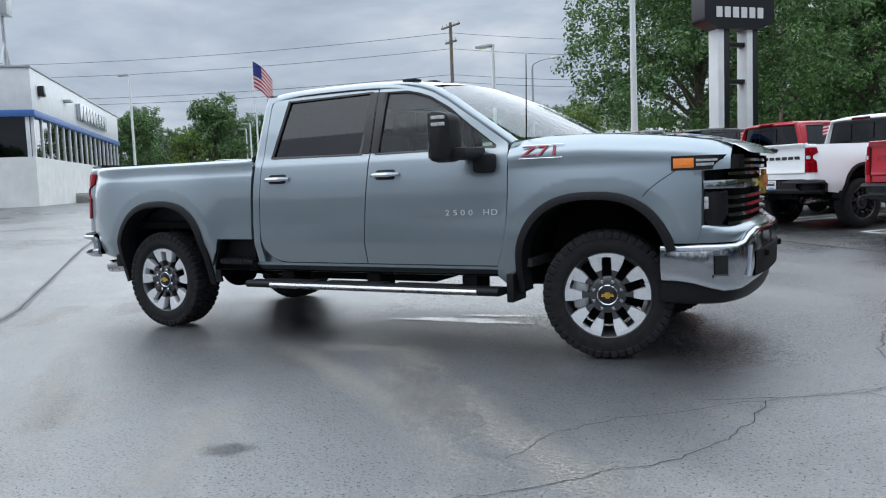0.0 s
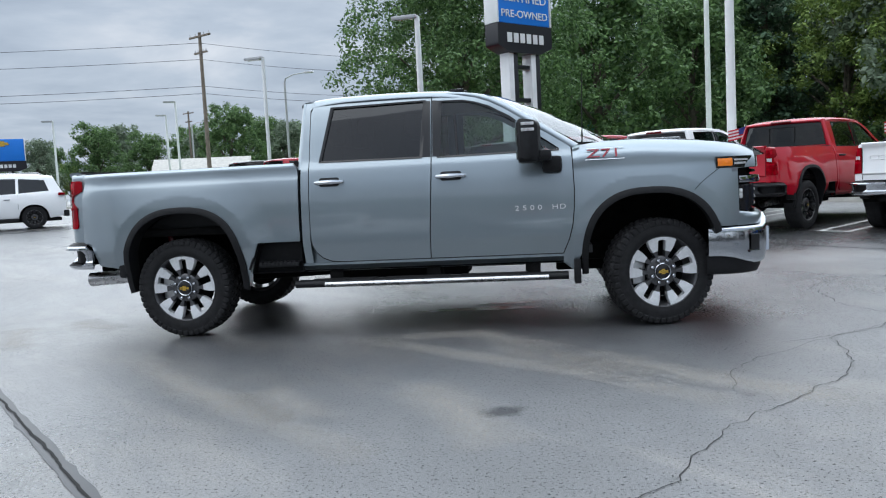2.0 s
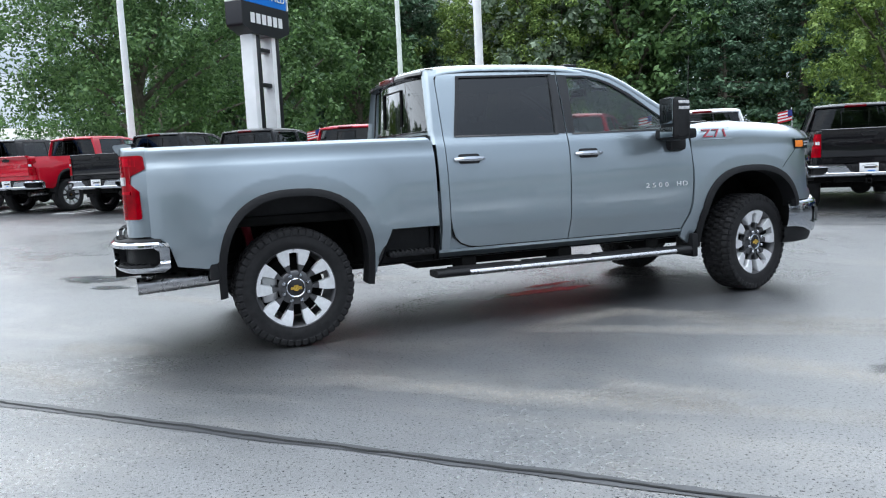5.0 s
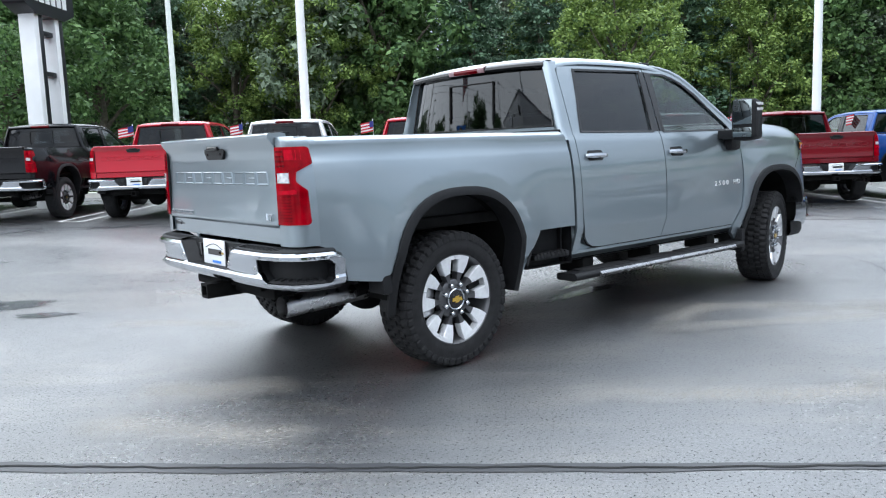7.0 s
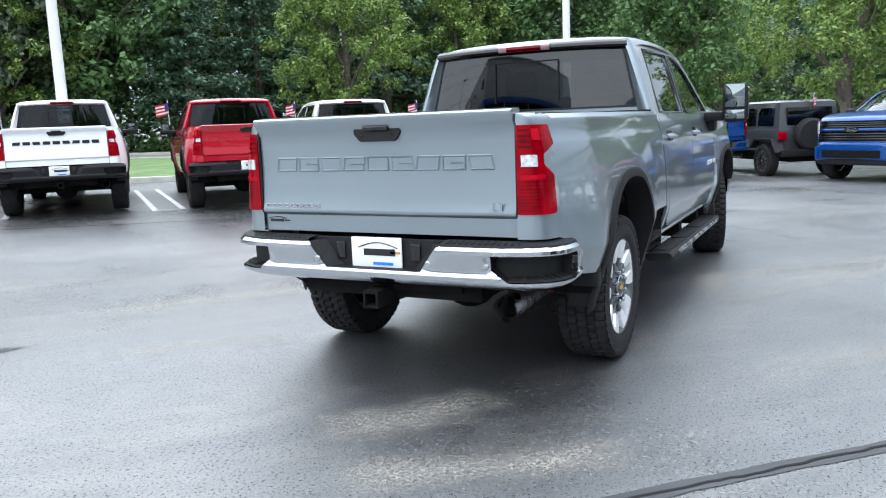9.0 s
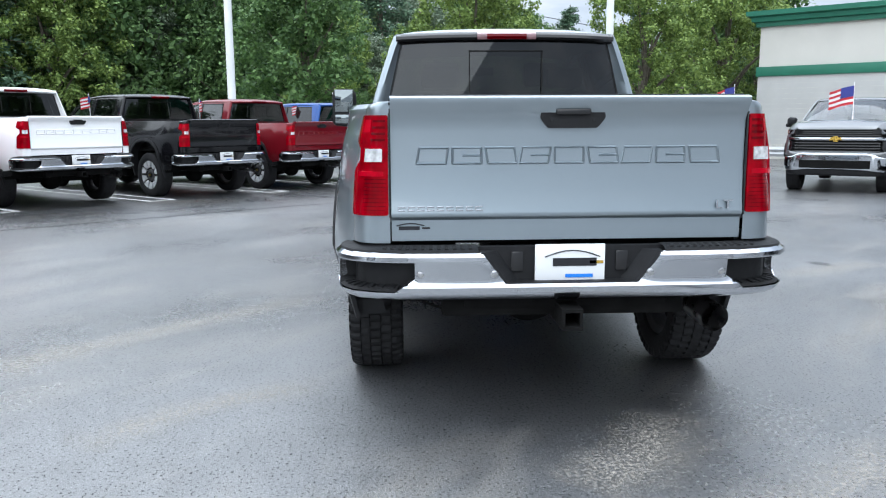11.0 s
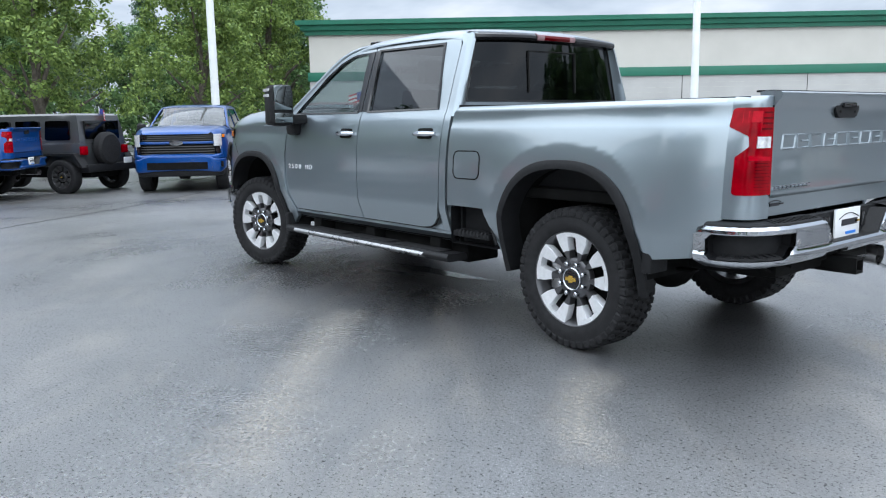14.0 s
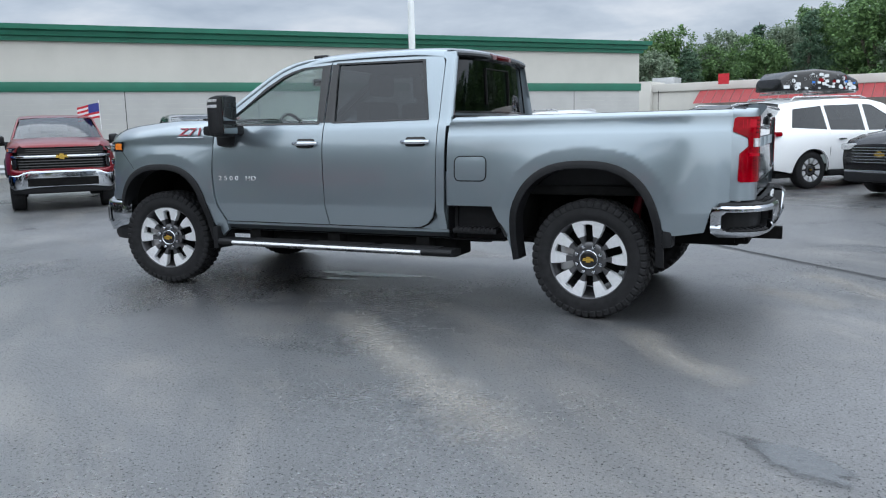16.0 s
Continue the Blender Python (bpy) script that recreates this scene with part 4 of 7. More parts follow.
        part("turn_lens", plan_skin(sg([(2.482, 0.991), (2.54, 0.976), (2.60, 0.957)]), rows(lens)), M_AMBER, lampf, "amber lens")
        part("lamp_strip", plan_skin(sg([(2.612, 0.953), (2.66, 0.931), (2.71, 0.903)]), rows([(1.252, -0.01), (1.256, 0.006), (1.272, 0.008), (1.276, -0.01)])), M_CLEARLENS, lampf, "clear running lamp")
        part("lamp_strip", plan_skin(sg([(2.612, 0.953), (2.66, 0.931), (2.73, 0.89)]), rows([(1.280, -0.01), (1.284, 0.005), (1.296, 0.005), (1.300, -0.01)])), M_CLEARLENS, lampf)
        part("lamp_brow", plan_skin(sg([(2.650, 0.925), (2.70, 0.905), (2.76, 0.862), (2.82, 0.79), (2.85, 0.70)]), rows([(1.105, -0.03), (1.110, 0.012), (1.135, 0.016), (1.162, 0.010), (1.168, -0.03)])), bumper, lampf, "bright bar over the lower lamp")
        part("lower_lamp", capped(bmesh.new(), [[(x, s * y, zb), (x + 0.010, s * (y + 0.010), zb + 0.010), (x + 0.010, s * (y + 0.010), 1.085), (x, s * y, 1.098), (x - 0.05, s * (y - 0.04), 1.098), (x - 0.05, s * (y - 0.04), zb)] for x, y, zb in ((2.652, 0.915, 0.895), (2.68, 0.902, 0.872), (2.71, 0.885, 0.868), (2.745, 0.858, 0.885), (2.775, 0.83, 0.94))]), M_GLOSSBLACK, lampf, "smoked lower lamp")
        part("lamp_projector", boxes((2.655, 2.682, s * 0.915, s * 0.930, 0.985, 1.062), bevel=0.006), M_CLEARLENS, lampf)
        part("lamp_surround", plan_skin(sg([(2.600, 0.958), (2.645, 0.938), (2.655, 0.905)]), rows([(0.80, -0.02), (0.80, 0.0), (1.226, 0.0), (1.228, -0.02)])), paint, lampf)
        if oval:
            part("headlamp_glass", capped(bmesh.new(), [[(x, s * y, 1.05), (x + 0.014, s * (y + 0.012), 1.06), (x + 0.014, s * (y + 0.012), 1.31), (x, s * y, 1.32)] for x, y in ((2.655, 0.945), (2.70, 0.92), (2.76, 0.875), (2.82, 0.80))]), M_CLEARLENS, lampf, "clear headlamp glass")
        for x in (2.018, -2.018):
            if rich:
                slotted_wheel(t, x, s, 0.43, 14 if x > 0 else 0)
            else:
                wheel(t, x, s, 0.43, 0, rims, spokes)
    # roof
    bm = bmesh.new()
    rows = []
    cross = ((0.784, 0.080), (0.781, 0.068), (0.772, 0.054), (0.757, 0.042), (0.735, 0.033), (0.69, 0.024), (0.60, 0.015), (0.45, 0.007), (0.30, 0.003), (0.15, 0.0005), (0.0, 0.0))
    ring = [(-y, dz) for y, dz in cross] + [(y, dz) for y, dz in reversed(cross[:-1])]
    for x, z in ((-0.93, 1.985), (-0.91, 2.004), (-0.86, 2.018), (-0.75, 2.028), (-0.55, 2.036), (-0.3, 2.040), (-0.05, 2.040), (0.2, 2.035), (0.4, 2.025), (0.56, 2.010), (0.68, 1.992), (0.79, 1.968)):
        front = min(1.0, max(0.0, (x - 0.1) / 0.6))
        back = min(1.0, max(0.0, (-x - 0.6) / 0.3))
        rows.append([(x - 0.17 * (abs(y) / 0.784) ** 2.2 * front + 0.075 * (abs(y) / 0.784) ** 2.4 * back, y, z - dz - 0.012 * back * (abs(y) > 0.76)) for y, dz in ring])
    sheet(bm, rows)
    part("roof", bm, paint, t, smooth=70)
    # cab back with its curved rear glass
    bm = bmesh.new()
    sheet(bm, [[(rear_x(u, z), u * rear_half(z), z) for u in np.linspace(-1, 1, 13)] for z in np.linspace(1.40, 1.50, 3)])
    sheet(bm, [[(-0.90, y, z) for y in np.linspace(-0.93, 0.93, 7)] for z in (0.56, 1.0, 1.41)])
    part("cab_back", bm, paint, t)
    bm = bmesh.new()
    sheet(bm, [[(rear_x(u, z) - 0.002, u * (rear_half(z) - 0.004), z) for u in np.linspace(-1, 1, 25)] for z in np.linspace(1.50, 1.945, 7)])
    g = part("rear_window", bm, M_TINT, t, "dark tinted rear window", smooth=80)
    bm = bmesh.new()
    for path in ([(u, 1.505) for u in np.linspace(-0.995, 0.995, 21)], [(0.995, z) for z in np.linspace(1.505, 1.94, 6)], [(-0.995, z) for z in np.linspace(1.505, 1.94, 6)]):
        tube(bm, [(rear_x(u, z) - 0.002, u * (rear_half(z) - 0.004), z) for u, z in path], 0.008, 5)
    part("glass_seal", bm, M_GLOSSBLACK, g)
    for y0, y1, z0, z1 in ((-0.255, -0.247, 1.565, 1.865), (0.247, 0.255, 1.565, 1.865), (-0.255, 0.255, 1.858, 1.866)):
        bm = bmesh.new()
        box(bm, -0.012, 0.004, y0, y1, z0, z1)
        for v in bm.verts:
            v.co.x += rear_x(v.co.y / 0.78, v.co.z) - 0.004
        part("slider_frame", bm, M_CRACK, g)
    bm = bmesh.new()
    sheet(bm, [[(rear_x(u, 1.95) + dx, u * (0.752 - 0.02 * (z < 1.93)), z - 0.012 * abs(u) ** 3) for dx, z in ((0.05, 1.99), (0.0, 1.992), (-0.035, 1.982), (-0.052, 1.968), (-0.055, 1.950), (-0.044, 1.934), (-0.012, 1.922), (0.01, 1.93))] for u in np.linspace(-1, 1, 21)])
    part("roof_spoiler", bm, M_GLOSSBLACK if rich else paint, t)
    bm = bmesh.new()
    capped(bm, [[(rear_x(y / 0.75, 1.95) + dx, y, z) for dx, z in ((-0.03, 1.9885), (-0.062, 1.974), (-0.066, 1.955), (-0.058, 1.936), (-0.02, 1.935))] for y in np.linspace(-0.20, 0.20, 9)])
    lamp = part("high_brake_lamp", bm, M_SMOKEPINK if rich else M_DEEPRED, t, "high brake lamp, smoky with a dark red middle")
    if rich:
        bm = bmesh.new()
        capped(bm, [[(rear_x(y / 0.75, 1.95) + dx, y, z) for dx, z in ((-0.063, 1.971), (-0.070, 1.955), (-0.063, 1.937), (-0.03, 1.940))] for y in np.linspace(-0.135, 0.135, 7)])
        part("lamp_centre", bm, M_DEEPRED, lamp, "dark red centre lens")
    # windscreen and cowl
    bm = bmesh.new()
    rows = []
    for u in np.linspace(0, 1, 7):
        row = []
        for y in np.linspace(-1, 1, 9):
            w = 0.735 + 0.140 * u
            x = 0.80 + 0.99 * u - (0.16 + 0.21 * u) * abs(y) ** 2.2
            z = 1.968 - 0.465 * u - 0.035 * (1 - u) * y * y + 0.03 * math.sin(math.pi * u) * (1 - 0.7 * y * y)
            row.append((x, w * y, z))
        rows.append(row)
    sheet(bm, rows)
    part("windscreen", bm, M_GLASS, t, "clear windscreen")
    bm = bmesh.new()
    sheet(bm, [[(1.84 - 0.22 * (y / 0.83) ** 2, y, 1.495), (1.56 - 0.1 * (y / 0.83) ** 2, y, 1.47)] for y in np.linspace(-0.83, 0.83, 9)])
    part("cowl", bm, M_PLASTIC, t)
    for y in (-0.35, 0.3):
        bm = bmesh.new()
        tube(bm, [(1.80, y - 0.3, 1.508), (1.79, y, 1.515), (1.77, y + 0.35, 1.512)], 0.009, 5)
        part("wiper", bm, M_GLOSSBLACK, t)
    # hood
    bm = bmesh.new()
    rows = []
    for x, zc in ((1.64, 1.508), (1.80, 1.513), (2.05, 1.507), (2.20, 1.497), (2.40, 1.478), (2.58, 1.455), (2.72, 1.426), (2.82, 1.396), (2.88, 1.362), (2.905, 1.325)):
        row = []
        for y in (-1, -0.97, -0.93, -0.86, -0.76, -0.62, -0.52, -0.46, -0.40, -0.2, 0, 0.2, 0.40, 0.46, 0.52, 0.62, 0.76, 0.86, 0.93, 0.97, 1):
            half = min(0.865, lerp(BODY, 1.28) - fender_taper(min(x, 2.80)) - 0.12) if x < 2.75 else 0.79 - (x - 2.75) * 0.5
            edge = glide(FENDER_TOP, x) + 0.002 - 0.6 * max(0.0, x - 2.80)
            bulge = 0.012 * (1 if abs(y) < 0.45 else 0) * min(1, max(0, (2.75 - x) / 0.3))
            zz = edge + (zc - edge) * (1 - abs(y) ** 3.0) + bulge
            row.append((x + 0.05 * (1 - y * y) * (x - 1.6) / 1.3 + (0.2 * (1 - y * y) if x < 1.7 else 0.05 * (1 - y * y) if x < 1.9 else 0), half * y, zz))
        rows.append(row)
    sheet(bm, rows)
    part("hood", bm, paint, t, smooth=60)
    # front end
    badge_shape = [(0.15 * math.cos(a), 0.06 * math.sin(a)) for a in np.linspace(0, 2 * math.pi, 20, endpoint=False)] if oval else bowtie(0.17 if rich else 0.115)
    nose = both([(2.885, 0.0), (2.88, 0.35), (2.865, 0.58), (2.83, 0.74), (2.79, 0.81)][::-1])
    part("grille", plan_skin(nose, [(0.80, -0.03), (0.80, -0.07), (1.32, -0.07), (1.32, -0.03)]), M_UNDER, t)
    gr = t.children[-1]
    wide = both([(2.642, 0.925), (2.70, 0.895), (2.76, 0.85), (2.81, 0.77), (2.85, 0.66), (2.88, 0.45), (2.885, 0.0)])
    part("lamp_backing", plan_skin(wide, [(0.82, -0.03), (0.82, -0.05), (1.31, -0.05), (1.31, -0.03)]), M_UNDER, gr)
    for z in (0.885, 0.94, 0.995, 1.05, 1.20, 1.245, 1.285):
        part("grille_bar", plan_skin(nose, [(z - 0.018, -0.06), (z - 0.010, -0.008), (z + 0.010, -0.012), (z + 0.018, -0.06)]), M_GLOSSBLACK, gr)
    part("grille_band", plan_skin(nose[1:-1], [(1.100, -0.05), (1.106, 0.006), (1.135, 0.014), (1.160, 0.004), (1.168, -0.05)]), bumper, gr, "bright grille band")
    part("grille_badge", prism([(y, z + 1.135) for y, z in badge_shape], 2.895, 2.918, "x"), M_CHROME if oval else M_GOLD, gr)
    # painted chin under the lamps, dipping and jutting forward to the middle
    chin = both([(2.44, 1.003), (2.52, 0.992), (2.60, 0.972), (2.68, 0.940), (2.75, 0.895), (2.82, 0.82), (2.87, 0.72), (2.905, 0.58), (2.92, 0.40), (2.93, 0.0)])
    bm = bmesh.new()
    rows = []
    for x, y in chin:
        rise = min(1.0, max(0.0, (0.80 - abs(y)) / 0.25))
        rise = rise * rise * (3 - 2 * rise)
        inward = min(1.0, max(0.0, (0.93 - abs(y)) / 0.1))
        rows.append([(x - 0.05, y * 0.96, 0.770 + 0.03 * rise), (x - 0.004, y, 0.774 + 0.045 * rise), (x + 0.012 * rise, y, 0.790 + 0.055 * rise), (x, y, 0.830 + 0.03 * rise),
                     (x - 0.025 * inward, y * (1 - 0.012 * inward), 0.862 + 0.02 * rise), (x - 0.06 * inward, y * (1 - 0.03 * inward), 0.876 + 0.015 * rise), (x - 0.13 * inward - 0.01, y * (1 - 0.05 * inward), 0.884 + 0.012 * rise)])
    sheet(bm, rows)
    part("fascia", bm, paint, t, smooth=60)
    # bumper: side wings at one height, the middle raised round the grille
    way = both([(2.40, 1.000), (2.50, 1.003), (2.60, 0.996), (2.70, 0.968), (2.78, 0.925), (2.84, 0.868), (2.875, 0.80), (2.898, 0.72), (2.922, 0.60), (2.94, 0.42), (2.952, 0.2), (2.955, 0.0)])
    bm = bmesh.new()
    rows = []
    for i, (x, y) in enumerate(way):
        x0, y0 = way[max(i - 1, 0)]
        x1, y1 = way[min(i + 1, len(way) - 1)]
        no = Vector((y1 - y0, x0 - x1)).normalized()
        rise = min(1.0, max(0.0, (0.86 - abs(y)) / 0.22))
        rise = rise * rise * (3 - 2 * rise)
        foot = lerp([(0.0, 0.52), (0.55, 0.505), (0.80, 0.475), (0.93, 0.468), (0.985, 0.495), (1.003, 0.530)], abs(y))
        if x < 2.55:
            foot = 0.53
        top = 0.768 + 0.085 * rise
        rows.append([(x + no.x * o, y + no.y * o, z) for z, o in ((top - 0.01, -0.06), (top, -0.012), (top - 0.008, 0.004), (top - 0.022, 0.010), (top - 0.045, 0.012), (0.66, 0.014), (0.60, 0.012), (foot + 0.05, 0.004), (foot + 0.015, -0.006), (foot, -0.02), (foot, -0.06))])
    sheet(bm, rows)
    fb = part("front_bumper", bm, bumper, t, "bright front bumper" if bumper is M_CHROME else "", smooth=50)
    part("valance", plan_skin([(x - 0.01, y) for x, y in way], [(0.54, -0.035), (0.44, -0.03), (0.395, -0.05), (0.380, -0.10), (0.38, -0.3)]), M_PLASTIC, fb)
    part("air_slot", plan_skin(both([(2.906, 0.66), (2.926, 0.52), (2.941, 0.36), (2.949, 0.2), (2.952, 0.0)]), [(0.535, 0.0), (0.54, 0.018), (0.70, 0.024), (0.705, 0.004)]), M_UNDER, fb)
    for s in (-1, 1):
        turn = lambda pts, k: [(x, s * y) for x, y in pts]
        part("fog_pocket", plan_skin(turn([(2.715, 0.962), (2.745, 0.948), (2.785, 0.921)], 0), [(0.575, s * 0.012), (0.580, -s * 0.024), (0.70, -s * 0.026), (0.708, s * 0.01)]), M_GLOSSBLACK, fb)
        part("pocket_edge", plan_skin(turn([(2.708, 0.965), (2.745, 0.948), (2.792, 0.916)], 0), [(0.556, s * 0.002), (0.560, -s * 0.028), (0.572, -s * 0.030), (0.576, s * 0.002)]), bumper, fb)
        part("intake_edge", capped(bmesh.new(), [[(x, s * y, z), (x + 0.03, s * (y + 0.006), z), (x + 0.034, s * (y - 0.02), z), (x, s * (y - 0.03), z)] for x, y, z in ((2.878, 0.790, 0.555), (2.881, 0.775, 0.62), (2.884, 0.757, 0.70), (2.887, 0.745, 0.745))]), bumper, fb)
        part("tow_hook", boxes((2.93, 2.985, s * 0.42 - 0.02, s * 0.42 + 0.02, 0.645, 0.69), bevel=0.012), M_UNDER, fb)
    # tailgate
    bm = bmesh.new()
    prof = [(-3.035, 1.485), (-3.07, 1.492), (-3.140, 1.487), (-3.150, 1.480), (-3.151, 1.470), (-3.145, 1.456), (-3.122, 1.425), (-3.108, 1.405), (-3.100, 1.385), (-3.097, 1.34), (-3.097, 1.20), (-3.104, 1.04), (-3.112, 0.995), (-3.113, 0.985), (-3.108, 0.973), (-3.092, 0.962), (-3.092, 0.872), (-3.035, 0.872)]
    capped(bm, [[(x + 0.002 * (abs(y) / 0.77) ** 4, y, z) for x, z in prof] for y in np.linspace(-0.766, 0.766, 11)])
    tg = part("tailgate", bm, paint, t)
    part("tailgate_cap", boxes((-3.095, -3.005, -0.755, 0.755, 1.484, 1.4945), bevel=0.004), M_PLASTIC, tg)
    part("tailgate_handle", prism(rounded([(-0.115, 1.352, 0.02), (-0.150, 1.395, 0.02), (-0.145, 1.436, 0.015), (0.125, 1.436, 0.015), (0.130, 1.395, 0.02), (0.095, 1.352, 0.02)]), -3.117, -3.085, "x", 0.004), M_PLASTIC, tg, "black handle with camera")
    part("handle_grip", boxes((-3.135, -3.105, -0.085, 0.065, 1.408, 1.434), bevel=0.008), M_GLOSSBLACK, tg)
    for y in (-0.10, 0.08):
        bm = bmesh.new()
        tube(bm, [(-3.121, y, 1.385), (-3.110, y, 1.385)], 0.008, 10)
        part("camera_lens", bm, M_GLOSSBLACK, tg)
    for i in range(9):
        y = 0.588 - 0.147 * i
        lean = 0.006 * (i % 3 - 1)
        bm = bmesh.new()
        deep = -3.1025 if letters is None else -3.109
        if letters is None:
            w = 0.062
            bars = [((y - w, 1.272), (y + w, 1.272)), ((y - w, 1.205), (y + w, 1.205)), ((y - w, 1.205), (y - w, 1.272)), ((y + w, 1.205), (y + w, 1.272))]
            if i % 2:
                bars.append(((y - w, 1.239), (y + 0.3 * w, 1.239)))
            for (y0, z0), (y1, z1) in bars:
                ey, ez = (0.0, 0.007) if z0 == z1 else (0.007, 0.0)
                capped(bm, [[(-3.095, q - ey, z - ez), (-3.103, q, z), (-3.095, q + ey, z + ez)] for q, z in ((y0, z0), (y1, z1))])
        else:
            box(bm, deep, -3.085, y - 0.055, y + 0.055, 1.215, 1.268, 0.004)
        for v in bm.verts:
            v.co.y += lean * (v.co.z - 1.238) / 0.034
        part("raised_letter_bar", bm, letters or paint, tg, smooth=0)
    if rich:
        for i in range(9):
            y = 0.722 - 0.0415 * i
            part("badge_bar", boxes((-3.116, -3.100, y - 0.016, y + 0.016, 1.003, 1.009), (-3.116, -3.100, y - 0.016, y + 0.016, 1.018, 1.024), (-3.116, -3.100, y + 0.011, y + 0.016, 1.009, 1.018), bevel=0.0015), M_CHROME, tg)
        words("LT", 0.055, M_CHROME, tg, pose(-3.117, -0.68, 1.02, 90, 0, -90), name="trim_badge", stretch=1.3)
        part("dealer_sticker", boxes((-3.0955, -3.091, 0.645, 0.735, 0.920, 0.936), (-3.0955, -3.091, 0.60, 0.635, 0.924, 0.932)), M_BLACKSIGN, tg)
        bm = bmesh.new()
        tube(bm, [(-3.094, 0.745 - 0.12 * u, 0.938 + 0.010 * math.sin(math.pi * u)) for u in np.linspace(0, 1, 7)], 0.0025, 4)
        part("sticker_arc", bm, M_BLACKSIGN, tg)
    # bed
    bm = bmesh.new()
    sheet(bm, [[(x, -0.845, 1.465), (x, -0.84, 0.95), (x, 0.84, 0.95), (x, 0.845, 1.465)] for x in (-3.03, -0.96)])
    box(bm, -0.97, -0.95, -0.93, 0.93, 0.60, 1.475, 0.0)
    part("bed_liner", bm, M_PLASTIC, t)
    # rear bumper
    way = [(-3.215, 0.0), (-3.215, 0.33), (-3.212, 0.55), (-3.200, 0.72), (-3.172, 0.84), (-3.12, 0.935), (-3.05, 0.985), (-2.97, 1.005), (-2.845, 1.008)]
    run = [0.0]
    for q0, q1 in zip(way, way[1:]):
        run.append(run[-1] + math.dist(q0, q1))
    at_y = lambda y: float(np.interp(y, [q[1] for q in way], run))
    end = run[-1]

    def wrap(u, off, z, s):
        """A point of the bumper: u along it from the middle, off outward."""
        x, y = float(np.interp(u, run, [q[0] for q in way])), float(np.interp(u, run, [q[1] for q in way]))
        x1, y1 = float(np.interp(u + 0.04, run, [q[0] for q in way])), float(np.interp(u + 0.04, run, [q[1] for q in way]))
        x0, y0 = float(np.interp(u - 0.04, run, [q[0] for q in way])), float(np.interp(u - 0.04, run, [q[1] for q in way]))
        d = Vector((x1 - x0, y1 - y0)).normalized()
        return (x - d.y * off, s * (y + d.x * off), z)

    def bent(flat, s):
        for v in flat.verts:
            v.co = wrap(v.co.x, v.co.y, v.co.z, s)
        return flat

    face = lambda u, z: lerp([(0.62, -0.045), (0.64, -0.010), (0.665, 0.008), (0.69, 0.012), (0.700, 0.004), (0.708, 0.002), (0.80, 0.014), (0.822, 0.012), (0.834, -0.004)], z)
    hole = [(at_y(0.67), 0.795), (at_y(0.67), 0.725), (at_y(0.755), 0.664), (end - 0.10, 0.664), (end - 0.065, 0.69), (end - 0.065, 0.765), (end - 0.10, 0.795)]
    for s in (-1, 1):
        shape = [(0.0, 0.622), (0.0, 0.700), (at_y(0.285), 0.700), (at_y(0.385), 0.834), (end - 0.07, 0.834), (end, 0.785), (end, 0.655), (end - 0.04, 0.622)]
        rb = part("rear_bumper", bent(panel(shape, face, 1, 0.03, (0.05, 0.017), [hole], 0.004), s), bumper, t, "bright rear bumper" if bumper is M_CHROME else "")
        ring = []
        for q0, q1 in zip(hole, hole[1:] + hole[:1]):
            ring += [(q0[0] + (q1[0] - q0[0]) * k / 6, q0[1] + (q1[1] - q0[1]) * k / 6) for k in range(6)]
        mid = (sum(q[0] for q in hole) / 7, 0.73)
        bm = bmesh.new()
        sheet(bm, [[wrap(u, off, z, s) for u, z in ring] for off in (0.001, -0.03, -0.075)], True)
        back = panel(hole, lambda u, z: -0.074, 1, 0, (0.05, 0.05), roll=0)
        part("corner_step", bm, M_PLASTIC, rb)
        part("step_back", bent(back, s), M_PLASTIC, rb)
        bm = bmesh.new()
        us = np.linspace(at_y(0.75), end - 0.12, 15)
        sheet(bm, [[wrap(u, -0.072, 0.684, s), wrap(u, -0.02, 0.676, s), wrap(u, -0.006, 0.668, s)] for u in us])
        part("step_tread", bm, M_RUBBER, rb)
        if rich:
            for u in us[1:-1:2]:
                bm = bmesh.new()
                capped(bm, [[wrap(u + d, off, z, s) for d in (-0.012, 0.012)] + [wrap(u + d, off, z + 0.007, s) for d in (0.012, -0.012)] for off, z in ((-0.065, 0.682), (-0.022, 0.676))])
                part("tread_rib", bm, M_PLASTIC, rb)
        bm = bmesh.new()
        us = np.linspace(at_y(0.40), end - 0.05, 18)
        sheet(bm, [[wrap(u, -0.004, 0.828, s), wrap(u, -0.010, 0.842, s), wrap(u, -0.03, 0.850, s), wrap(u, -0.09, 0.856, s), wrap(u, -0.13, 0.852, s)] for u in us])
        part("step_top", bm, M_PLASTIC, rb)
        if rich:
            for u in np.linspace(at_y(0.43), at_y(0.80), 12):
                bm = capped(bmesh.new(), [[wrap(u + d, off, z, s) for d in (-0.009, 0.009)] + [wrap(u + d + 0.006, off, z + 0.006, s) for d in (0.006, -0.006)] for off, z in ((-0.022, 0.846), (-0.075, 0.852))])
                part("tread_rib", bm, M_RUBBER, rb)
        for y in (0.645, 0.335) if rich else ():
            bm = bmesh.new()
            spin_y(bm, [(0.001, 0.002), (0.010, 0.002), (0.015, 0.0), (0.017, -0.004)], 14)
            ob = part("parking_sensor", bm, M_STEEL, rb)
            ob.matrix_local = pose(wrap(at_y(y), 0.007, 0, s)[0], s * y, 0.745, 0, 0, 90)
